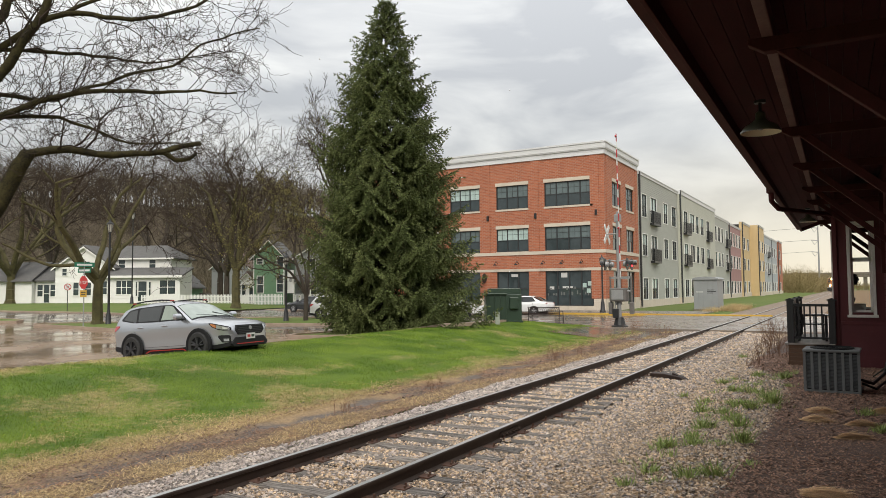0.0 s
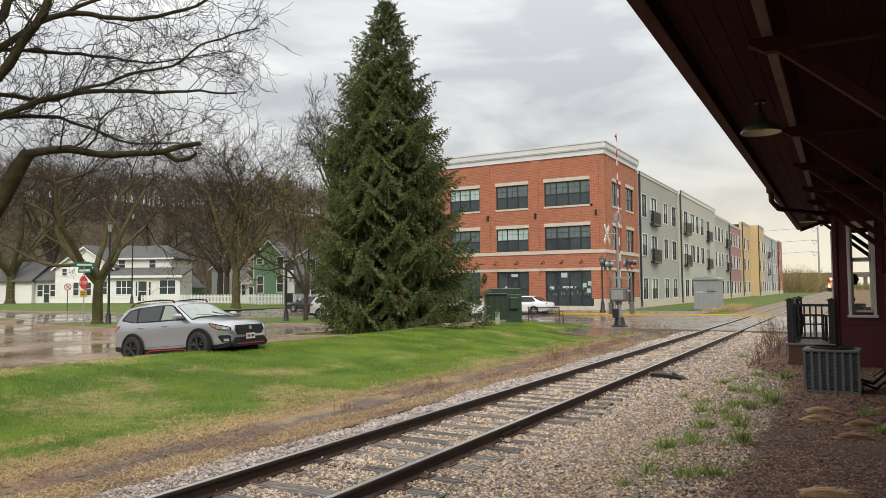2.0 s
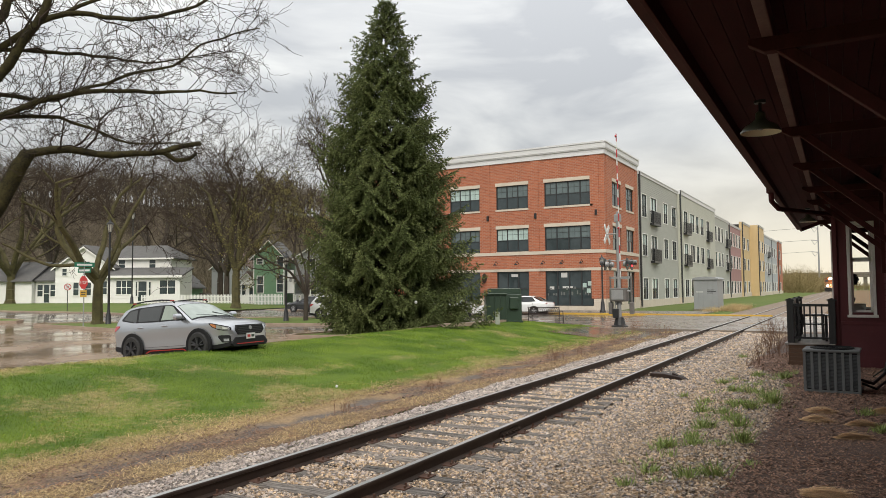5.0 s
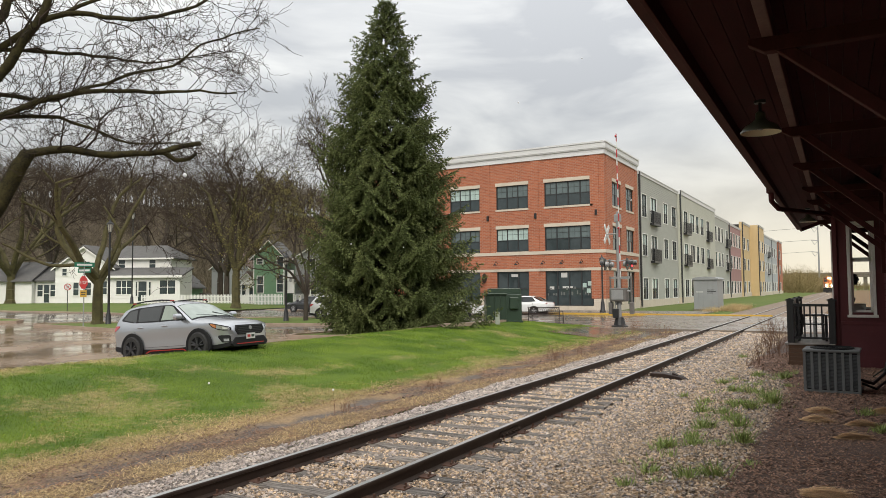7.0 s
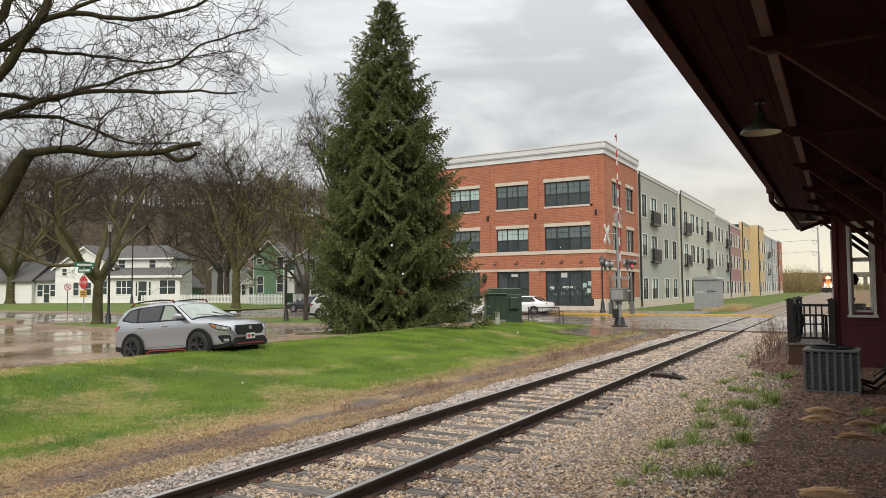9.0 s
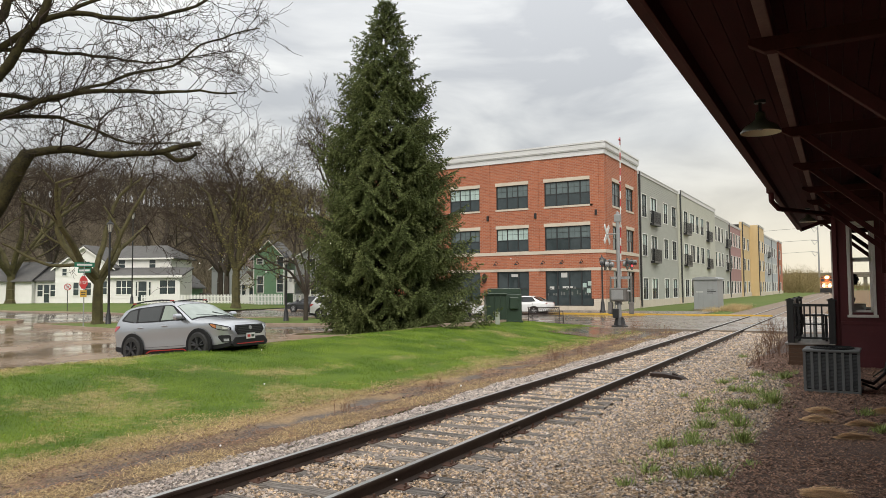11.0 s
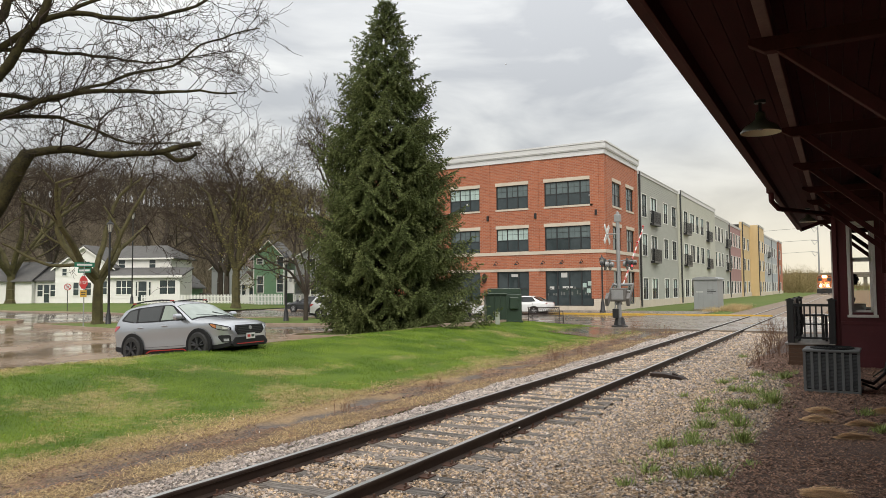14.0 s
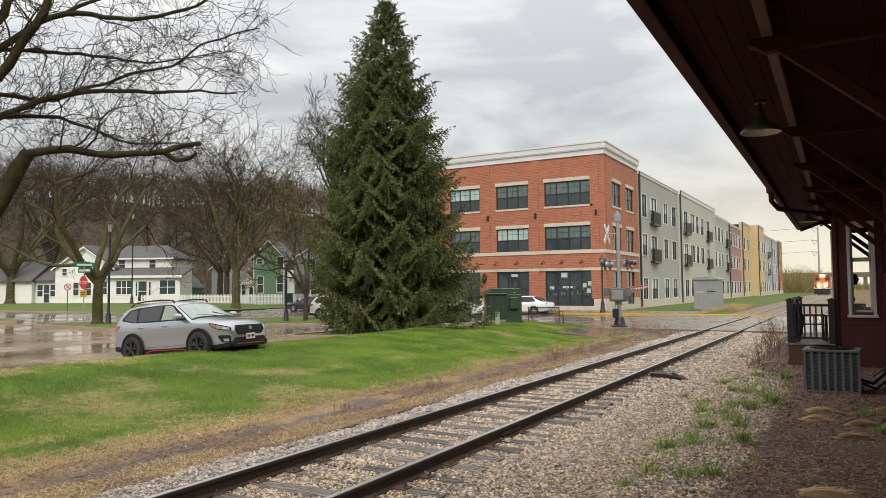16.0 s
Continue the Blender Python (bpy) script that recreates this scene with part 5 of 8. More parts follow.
def wooded_hill():
    rng = random.Random(9)

    def hz(u, v):
        # u runs across the view, v away from it
        return (43 + 7 * smooth(-60, -110, u)) * smooth(0, 95, v) * (0.87 + 0.13 * math.sin(u * 0.021 + 0.6)) * (1 - smooth(-60, 20, u)) - 3

    ang = radians(29.8)
    ax, ay = Vector((math.cos(ang), math.sin(ang))), Vector((-math.sin(ang), math.cos(ang)))

    def put(u, v):
        p = ax * u + ay * (165 + v)
        return p.x, p.y

    m = Mesh()
    us, vs = steps(-330, 24, 6), steps(0, 130, 8)
    for v in vs:
        for u in us:
            m.v.append((*put(u, v), hz(u, v) + 4.5 * noise.noise(Vector((u * 0.045, v * 0.03, 0)))))
    n = len(us)
    m.f = [(j * n + i, j * n + i + 1, (j + 1) * n + i + 1, (j + 1) * n + i) for j in range(len(vs) - 1) for i in range(n - 1)]
    hill = part("wooded_hill", m, M["litter"], smooth=True)
    tagged(hill, "hillside under bare brown woodland", "hill", kind="structure")
    segs = []
    for k in range(1000):
        u, v = rng.uniform(-230, -22), rng.uniform(-14, 105) if k % 3 else rng.uniform(80, 118)
        x, y = put(u, v)
        z = max(0, hz(u, v))
        hgt = rng.uniform(8, 13)
        p = Vector((x, y, z - 0.5))
        q = p + Vector((rng.uniform(-.5, .5), rng.uniform(-.5, .5), hgt * 0.4))
        segs.append((*p, *q, 0.2, 0.14))
        for _ in range(4):
            out = []
            sprout(out, q - Vector((0, 0, rng.uniform(0, hgt * 0.2))), turn(Vector((0, 0, 1)), rng.uniform(0.15, 0.9), rng), hgt * rng.uniform(0.4, 0.62), 0.10, 2, rng, kids=(2, 4), least=0.05, dense=0.45)
            segs += out
    woods = part("bare_woods", tubes(segs, 3), M["woods"])
    tagged(woods, "dense bare brown trees covering the hillside", "woods", kind="stuff")


def brush():
    """Leafless thicket along the far track."""
    rng = random.Random(21)
    segs = []
    for k in range(320):
        y = rng.uniform(216, 390)
        x = -7.6 - rng.random() ** 1.4 * 15 - 0.012 * (y - 216)
        hgt = rng.uniform(6.0, 11.0) * (1.0 if x < -9.5 else 0.6)
        p = Vector((x, y, 0.0))
        for _ in range(6):
            out = []
            sprout(out, p + Vector((rng.uniform(-.6, .6), rng.uniform(-.6, .6), 0)), turn(Vector((0, 0, 1)), rng.uniform(0.05, 0.8), rng), hgt * rng.uniform(0.35, 0.6), 0.05, 1, rng, kids=(3, 5), least=0.024, wiggle=0.45, lift=0.06)
            segs += out
    for k in range(150):
        y = rng.uniform(300, 520)
        x = rng.uniform(-3.0, 30.0)
        hgt = rng.uniform(2.5, 5)
        for _ in range(5):
            out = []
            sprout(out, Vector((x, y, 0)), turn(Vector((0, 0, 1)), rng.uniform(0.05, 0.6), rng), hgt * rng.uniform(0.4, 0.62), 0.06, 1, rng, kids=(3, 5), least=0.03)
            segs += out
    tagged(part("brush", tubes(segs, 3), M["brush"]), "tan and olive leafless thicket beside the far track", "brush", kind="stuff")


M["litter"] = material("leaf_litter", (0.09, 0.07, 0.052), (0.06, 0.052, 0.036), rough=0.95, scale=0.08, fine=1.5, bump=0.5, spec=0.05)
M["woods"] = islands(material("far_bare_wood", (0.14, 0.112, 0.085), (0.1, 0.088, 0.06), rough=0.95, scale=0.05, fine=1, spec=0.05), 0.7, 1.4)
M["brush"] = islands(material("thicket_stems", (0.25, 0.19, 0.105), (0.19, 0.16, 0.07), rough=0.95, scale=0.06, fine=1, spec=0.05), 0.6, 1.4)


# ---- loose ground cover near the camera
def scatter(n, x0, x1, y0, y1, rng, keep=None):
    """Places on the ground, thinner with distance."""
    y = y0 + (y1 - y0) * rng.random(n) ** 1.6
    x = rng.uniform(x0, x1, n)
    pts = [(a, b) for a, b in zip(x, y) if keep is None or keep(a, b, rng)]
    return np.array([(a, b, land(a, b)) for a, b in pts])


def blades(p, d, length, width, rng):
    """Short single blades of a mown lawn."""
    a = rng.uniform(0, 2 * math.pi, len(p))
    side = np.stack([np.cos(a), np.sin(a), np.zeros(len(p))], axis=1) * width[:, None]
    v = np.stack([p - side, p + side, p + d * length[:, None]], axis=1).reshape(-1, 3)
    m = Mesh()
    m.v, m.f = v.tolist(), np.arange(len(p) * 3).reshape(-1, 3).tolist()
    return m


def ground_cover():
    rng = np.random.default_rng(3)
    patch = lambda a, b: noise.noise(Vector((a * 0.5, b * 0.35, 2.0))) + 0.5 * noise.noise(Vector((a * 1.7, b * 1.7, 5.0)))
    p = scatter(270000, -15.9, -8.1, 3.0, 37, rng, lambda a, b, r: a < -8.55 - 0.45 * patch(a, b) - 0.7 * r.random() ** 2)
    d = rng.normal(0, 0.55, p.shape) + np.array([[0, 0, 1.0]])
    d /= np.linalg.norm(d, axis=1, keepdims=True)
    far = np.clip(np.hypot(p[:, 0], p[:, 1]) / 12, 0.8, 2.0)
    tagged(part("grass_blades", blades(p, d, rng.uniform(0.015, 0.05, len(p)), rng.uniform(0.0028, 0.0055, len(p)) * far, rng), M["blade"]), "short bright green blades of spring lawn with yellowed patches", "grass", kind="stuff")
    # matted dead grass along the lawn's edge and beside the ballast
    p = scatter(115000, -10.2, -6.9, 3.0, 36, rng, lambda a, b, r: noise.noise(Vector((a * 1.3, b * 0.6, 9))) + 0.9 * math.exp(-((a + 9.0) / 0.45) ** 2) + 0.6 * math.exp(-((a + 7.35) / 0.4) ** 2) - 0.9 * math.exp(-((a + 8.05) / 0.3) ** 2) > 0.05 + 0.3 * r.random())
    d = rng.normal(0, 1.0, p.shape) * np.array([[1, 1, 0.25]]) + np.array([[0, 0, 0.15]])
    d /= np.linalg.norm(d, axis=1, keepdims=True)
    p[:, 2] += 0.01
    tagged(part("dead_grass", pyramids(p, d, rng.uniform(0.04, 0.14, len(p)), rng.uniform(0.002, 0.005, len(p)), rng), M["dry_blade"]), "matted straw-coloured dead grass", "grass", kind="stuff")
    # fallen leaves and bark bits on the bare strip
    p = scatter(42000, -9.2, -6.8, 3.2, 36, rng, lambda a, b, r: noise.noise(Vector((a * 0.9, b * 0.5, 4))) - 0.2 * math.exp(-((a + 8.05) / 0.3) ** 2) > -0.35)
    stones(p, rng, 0.005, 0.016, "leaf_scraps", M["scrap"], "reddish brown leaf scraps and small stones", "leaf litter", flat=0.35, long=1.8)
    # crushed stone: grey beyond the left rail, tan and mixed elsewhere, washed thin over the ties
    ties = np.array(TIE_Y)
    p = scatter(185000, -7.05, -0.5, 3.6, 34.5, rng, lambda a, b, r: a < mulch_edge(b) + 0.25 - 0.35 * r.random() + 0.25 * patch(a, b) and a > -6.9 + 0.3 * patch(a, b))
    gap = np.min(np.abs(p[:, 1:2] - ties[None]), axis=1)
    on_tie = (p[:, 0] > -6.42) & (p[:, 0] < -3.8) & (gap < 0.105)
    spill = np.array([noise.noise(Vector((a * 1.4, b * 1.6, 8.0))) for a, b in p[:, :2]]) > 0.22
    thin = on_tie & ~spill
    p, on_tie = p[~thin], on_tie[~thin]
    p[:, 2] += np.where(on_tie, 0.035, 0.0)
    between = (p[:, 0] > -6.5) & (p[:, 0] < -3.7) & ~on_tie
    p[:, 2] += np.where(between, 0.012, 0.0)
    grey = (p[:, 0] < -6.0) | (rng.random(len(p)) < np.where(p[:, 0] < -2.9, 0.42, 0.2))
    stones(p[grey], rng, 0.012, 0.031, "ballast_stones", M["stone_grey"], "wet grey and purplish crushed stones", "gravel")
    stones(p[~grey], rng, 0.012, 0.029, "ballast_stones", M["stone"], "wet tan and rusty crushed stones", "gravel")
    p = scatter(95000, -2.7, 2.0, 4.0, 23, rng, lambda a, b, r: a > mulch_edge(b) - 0.12 + 0.3 * r.random() + 0.2 * patch(a, b))
    p[:, 2] += 0.05 - 0.05 * np.clip((np.array([mulch_edge(b) for b in p[:, 1]]) + 0.2 - p[:, 0]) / 0.3, 0, 1)
    stones(p, rng, 0.006, 0.014, "mulch_chips", M["chip"], "dark brown shredded bark chips", "mulch", flat=0.3, long=3.2)


def stones(p, rng, s0, s1, name, mat, label, category, flat=0.75, long=1.3):
    """Broken pieces lying on the ground: a smaller crooked top over a crooked foot; simpler ones far off."""
    n = len(p)
    s = rng.uniform(s0, s1, n) * np.clip(np.hypot(p[:, 0], p[:, 1]) / 11, 0.85, 1.6)
    near = np.hypot(p[:, 0], p[:, 1]) < 9.0

    def place(idx, shape, faces, m):
        k, c = len(idx), len(shape)
        v = shape[None] * (1 + rng.uniform(-0.35, 0.35, (k, c, 3)))
        v[:, :, 0] *= long
        v[:, :, 2] *= flat
        v += rng.normal(0, 0.14, (k, c, 3))
        a, b = rng.uniform(0, 6.28, k), rng.uniform(-0.5, 0.5, k)
        x = v[:, :, 0] * np.cos(b)[:, None] - v[:, :, 2] * np.sin(b)[:, None]
        z = v[:, :, 0] * np.sin(b)[:, None] + v[:, :, 2] * np.cos(b)[:, None]
        X = x * np.cos(a)[:, None] - v[:, :, 1] * np.sin(a)[:, None]
        Y = x * np.sin(a)[:, None] + v[:, :, 1] * np.cos(a)[:, None]
        w = np.stack([X, Y, z], axis=2) * s[idx][:, None, None] + p[idx][:, None, :]
        w[:, :, 2] += s[idx][:, None] * flat * rng.uniform(0.1, 0.6, k)[:, None]
        o = len(m.v)
        m.v.extend(w.reshape(-1, 3).tolist())
        m.f.extend((o + (np.arange(k) * c)[:, None, None] + faces[None]).reshape(-1, faces.shape[1]).tolist())

    m = Mesh()
    block = np.array([[1, 0, -0.6], [0, 1, -0.6], [-1, 0, -0.6], [0, -1, -0.6], [0.62, 0.3, 0.75], [-0.3, 0.62, 0.75], [-0.62, -0.3, 0.75], [0.3, -0.62, 0.75]])
    place(np.nonzero(near)[0], block, np.array([[0, 1, 5, 4], [1, 2, 6, 5], [2, 3, 7, 6], [3, 0, 4, 7], [4, 5, 6, 7]]), m)
    cap = np.array([[1, 0, -0.4], [0, 1, -0.4], [-1, 0, -0.4], [0, -1, -0.4], [0.1, 0.1, 0.9]])
    place(np.nonzero(~near)[0], cap, np.array([[0, 1, 4], [1, 2, 4], [2, 3, 4], [3, 0, 4]]), m)
    return tagged(part(name, m, mat), label, category, kind="stuff")


M["blade"] = lawn_material("grass_blade", ((0.095, 0.165, 0.02), (0.205, 0.28, 0.038)), ((0.36, 0.28, 0.13), (0.58, 0.45, 0.23)), 0.0, True)
M["dry_blade"] = islands(material("dry_blade", (0.56, 0.42, 0.22), (0.38, 0.27, 0.14), rough=0.8, scale=0.7, fine=8, spec=0.2), 0.6, 1.3)
M["stone"] = islands(material("crushed_stone", (0.50, 0.36, 0.225), (0.36, 0.275, 0.205), rough=0.45, scale=3.5, fine=30, bump=0.2, spread=0.2), 0.3, 1.6)
M["stone_grey"] = islands(material("grey_crushed_stone", (0.38, 0.32, 0.275), (0.23, 0.195, 0.18), rough=0.4, scale=5, fine=30, bump=0.2, spread=0.2), 0.3, 1.7)
M["scrap"] = islands(material("leaf_scrap", (0.24, 0.13, 0.075), (0.13, 0.095, 0.075), rough=0.75, scale=2.0, fine=30, spread=0.2), 0.4, 1.5)
M["chip"] = islands(material("bark_chip", (0.3, 0.175, 0.12), (0.13, 0.08, 0.06), rough=0.8, scale=8, fine=40), 0.4, 1.8)


near_tree()
spruce()
wooded_hill()
brush()
ground_cover()


# ---------------------------------------------------------------- vehicles
def loft(rings):
    """Skins a row of equal rings of points, closed at both ends."""
    m = Mesh()
    n = len(rings[0])
    for r in rings:
        m.v.extend(r)
    for k in range(len(rings) - 1):
        m.f += [(k * n + i, k * n + (i + 1) % n, (k + 1) * n + (i + 1) % n, (k + 1) * n + i) for i in range(n)]
    m.f += [tuple(range(n - 1, -1, -1)), tuple(range((len(rings) - 1) * n, len(rings) * n))]
    return m


def wheel_part(parent, x, y, r, rim_mat, side):
    w = new("wheel")
    w.parent = parent
    w.matrix_basis = pose(x, y, r)
    part("tyre", Mesh().lathe([(r * 0.66, -0.105), (r * 0.93, -0.115), (r, -0.08), (r, 0.08), (r * 0.93, 0.115), (r * 0.66, 0.105)], 26, axis="y", hollow=True), M["tyre"], w, smooth=True)
    rim = Mesh()

    o = side * 0.10
    rim.lathe([(0.02, o - 0.03), (0.06, o - 0.03), (0.06, o + side * 0.02), (0.02, o + side * 0.02)], 12, axis="y")
    for k in range(5):
        for da in (-0.13, 0.13):
            a = 2 * math.pi * k / 5 + da + 0.3
            rim.tube((0.045 * math.cos(a), o, 0.045 * math.sin(a)), (r * 0.64 * math.cos(a + da * 0.4), o, r * 0.64 * math.sin(a + da * 0.4)), 0.022, 0.026, 6)
    part("rim", rim, rim_mat, w)
    part("brake_disc", Mesh().lathe([(0.02, -0.02), (r * 0.63, -0.02), (r * 0.63, 0.02), (0.02, 0.02)], 20, axis="y"), M["plastic"], w)


def sedan(name, label, at, paint, length):
    """Low four-door car: a lofted lower body, a lofted cabin, panes laid on its slopes."""
    t = thing(name, label, "car", at=at)
    S = length / 4.63
    roof = 1.42
    belt = 0.94
    hood = 0.86
    # lower body: stations of x, half width, underside, shoulder, top
    st = [(2.32, 0.60, 0.36, 0.52, 0.66), (2.27, 0.76, 0.26, 0.56, 0.80), (2.12, 0.84, 0.24, 0.60, hood - 0.09), (1.85, 0.885, 0.24, 0.62, hood - 0.03), (1.3, 0.905, 0.24, 0.64, hood + 0.03),
          (0.95, 0.91, 0.24, 0.66, belt), (0.0, 0.91, 0.24, 0.66, belt + 0.01), (-1.2, 0.91, 0.24, 0.66, belt + 0.03), (-1.85, 0.895, 0.26, 0.66, belt + 0.05), (-2.15, 0.85, 0.3, 0.64, belt + 0.03),
          (-2.28, 0.78, 0.36, 0.60, belt - 0.06), (-2.32, 0.66, 0.42, 0.56, 0.84)]
    rings = []
    for x, w, z0, z1, z2 in st:
        half = [(w * 0.80, z0), (w * 0.965, z0 + 0.04), (w * 0.985, (z0 + z1) / 2), (w, z1), (w * 0.985, (z1 + z2) / 2 + 0.03), (w * 0.955, z2 - 0.05), (w * 0.90, z2 - 0.008), (w * 0.55, z2 + (0.03 if x > 0.9 else 0.0))]
        rings.append([(x * S, y, z) for y, z in half] + [(x * S, -y, z) for y, z in reversed(half)])
    body = part("body", loft(rings), paint, t, smooth=True)
    body.data.set_sharp_from_angle(angle=radians(50))
    # cabin: base and roof edges
    cab = [(1.0, 0.90, 0.78, 0.02), (0.85, belt, 0.80, 0.05), (0.05, roof - 0.06, 0.60, 0), (-0.3, roof - 0.01, 0.59, 0), (-0.9, roof - 0.02, 0.58, 0), (-1.2, roof - 0.09, 0.57, 0), (-1.75, belt + 0.08, 0.66, 0), (-1.95, belt, 0.68, 0)]
    crown = []
    for x, z, w, d in cab:
        wb = 0.84
        half = [(wb, belt - 0.08), (wb - 0.005, belt - 0.01), (wb + (w - wb) * 0.5, (belt + z) / 2 + 0.01), (w + 0.02, z - 0.035), (w - 0.04, z - 0.004), (w * 0.5, z + 0.02)]
        if z < belt + 0.15:
            half = [(w, belt - 0.08), (w, belt - 0.05), (w, (z + belt) / 2 - 0.04), (w - 0.02, z - 0.03), (w - 0.05, z - 0.004), (w * 0.5, z + 0.012)]
        crown.append([(x * S, y, q) for y, q in half] + [(x * S, -y, q) for y, q in reversed(half)])
    part("cabin", loft(crown), paint, t, smooth=True)

    def flank(x, z, s, off=0.012):
        wb, wt = 0.84, 0.60
        f = max(0.0, (z - belt) / (roof - 0.035 - belt))
        bow = 0.012 * math.sin(math.pi * min(1, f))
        return (x * S, s * (wb + (wt + 0.02 - wb) * f + bow + off), z)

    zb, zt = belt + 0.05, roof - 0.10
    panes = [[(0.62, zb), (-0.32, zb), (-0.32, zt), (0.0, zt - 0.01), (0.35, zt - 0.18)], [(-0.40, zb), (-1.15, zb + 0.02), (-1.3, zb + 0.1), (-1.05, zt - 0.02), (-0.40, zt)]]
    for s in (-1, 1):
        sm = Mesh()
        outer = [flank(x, z, s, 0.006) for x, z in ([(0.75, zb - 0.03), (-1.4, zb + 0.05), (-1.1, zt + 0.02), (-0.1, zt + 0.03), (0.38, zt - 0.14)])]
        sm.add(outer + [(x, y - s * 0.02, z) for x, y, z in outer], [tuple(range(len(outer)))] + [(i, (i + 1) % len(outer), len(outer) + (i + 1) % len(outer), len(outer) + i) for i in range(len(outer))])
        part("window_surround", sm, M["plastic"], t)
        for pn in panes:
            gm = Mesh()
            top = [flank(x, z, s, 0.016) for x, z in pn]
            k = len(top)
            gm.add(top + [(x, y - s * 0.012, z) for x, y, z in top], [tuple(range(k))] + [(i, (i + 1) % k, k + (i + 1) % k, k + i) for i in range(k)])
            part("side_window", gm, M["car_glass"], t)
    # windscreen and rear window lie on the cabin's slopes
    for (x0, z0, w0), (x1, z1, w1), mat, name2 in (((cab[1][0] - 0.02, cab[1][1] + 0.02, cab[1][2] - 0.09), (cab[2][0] + 0.04, cab[2][1] - 0.03, cab[2][2] - 0.06), M["windscreen"], "windscreen"),
                                                   ((cab[-2][0], cab[-2][1] + 0.02, cab[-1][2] - 0.08), (cab[-3][0], cab[-3][1], cab[-2][2] - 0.05), M["car_glass"], "rear_window")):
        n = Vector(((z1 - z0), 0, (x0 - x1))).normalized()
        n = n if n.z > 0 else -n
        gm = Mesh()
        pts = []
        for f in (0.0, 0.5, 1.0):
            x, z, w = x0 + (x1 - x0) * f, z0 + (z1 - z0) * f, w0 + (w1 - w0) * f
            for y in (-w, -w * 0.5, 0, w * 0.5, w):
                pts.append((x * S + n.x * 0.028, y, z + n.z * 0.028 + 0.012 * (1 - (y / w) ** 2)))
        low = [(x - n.x * 0.05, y, z - n.z * 0.05) for x, y, z in pts]
        gm.add(pts + low, [(j * 5 + i, j * 5 + i + 1, (j + 1) * 5 + i + 1, (j + 1) * 5 + i) for j in range(2) for i in range(4)] + [(0, 1, 16, 15), (1, 2, 17, 16), (2, 3, 18, 17), (3, 4, 19, 18), (4, 9, 24, 19), (9, 14, 29, 24), (14, 13, 28, 29), (13, 12, 27, 28), (12, 11, 26, 27), (11, 10, 25, 26), (10, 5, 20, 25), (5, 0, 15, 20)])
        part(name2, gm, mat, t, smooth=True)
    # wheels, arches and cladding
    r = 0.33
    for ax in (1.335 * S, -1.335 * S):
        for s in (-1, 1):
            wheel_part(t, ax, s * 0.835, r, M["alu"], s)
            arch = Mesh()
            k = 14
            for i in range(k):
                a0, a1 = math.pi * i / k - 0.15 * (i == 0), math.pi * (i + 1) / k + 0.15 * (i == k - 1)
                ri, ro = r + 0.045, r + 0.065
                c = [(ax + ri * math.cos(a0), r + ri * math.sin(a0)), (ax + ro * math.cos(a0), r + ro * math.sin(a0)), (ax + ro * math.cos(a1), r + ro * math.sin(a1)), (ax + ri * math.cos(a1), r + ri * math.sin(a1))]
                arch.prism(c, s * 0.84, s * 0.935)
            part("wheel_arch", arch, paint, t)
            # flat black disc over the body stands in for the shaded hollow
            well = Mesh().lathe([(0.02, s * 0.88), (r + 0.06, s * 0.88), (r + 0.06, s * 0.919), (0.02, s * 0.919)], 24, (ax, 0, r), "y")
            part("wheel_well", well, M["plastic"], t)
    for s in (-1, 1):
        for x0, x1 in ((0.86, 0.865), (-0.235, -0.23), (-1.22, -1.215)):
            part("door_gap", Mesh().box(x0 * S - 0.001, min(s * 0.89, s * 0.911), 0.42, x1 * S, max(s * 0.89, s * 0.9125), belt - 0.05), M["plastic"], t)
        for x0 in (0.02, -1.0):
            part("door_handle", Mesh().box(x0 * S, min(s * 0.89, s * 0.935), belt - 0.19, x0 * S + 0.2, max(s * 0.89, s * 0.935), belt - 0.155), paint, t, bevel=0.012)
        mir = Mesh().lathe([(0.02, -0.12), (0.085, -0.09), (0.1, 0.0), (0.085, 0.09), (0.02, 0.12)], 12, (0.72 * S, s * 1.02, belt + 0.09), "y")
        mo = part("mirror", mir, paint, t, smooth=True)
        part("mirror_foot", Mesh().box(0.68 * S, min(s * 0.86, s * 0.98), belt - 0.0, 0.76 * S, max(s * 0.86, s * 0.98), belt + 0.05), M["plastic"], mo)
        part("headlight", Mesh().prism([(2.27 * S, 0.70), (2.20 * S, 0.82), (1.78 * S, hood - 0.10), (1.78 * S, 0.77), (2.12 * S, 0.66)], s * 0.52, s * 0.862), M["lens"], t, "clear headlight")
        part("tail_light", Mesh().prism([(-2.285 * S, 0.86), (-2.265 * S, belt - 0.03), (-2.08 * S, belt - 0.04), (-2.12 * S, 0.9)], s * 0.55, s * 0.852), M["tail"], t, "red tail light")
    part("grille", Mesh().box(2.28 * S, -0.35, 0.45, 2.335 * S, 0.35, 0.62), M["plastic"], t, bevel=0.01)
    pl = part("number_plate", Mesh().box(2.335 * S, -0.16, 0.46, 2.35 * S, 0.16, 0.62), M["plate"], t, "pale plate with dark bars")
    part("plate_bar", Mesh().box(2.35 * S, -0.12, 0.51, 2.353 * S, -0.01, 0.57), M["red_trim"], pl)
    part("plate_bar", Mesh().box(2.35 * S, 0.02, 0.51, 2.353 * S, 0.12, 0.57), M["util_green"], pl)
    return t


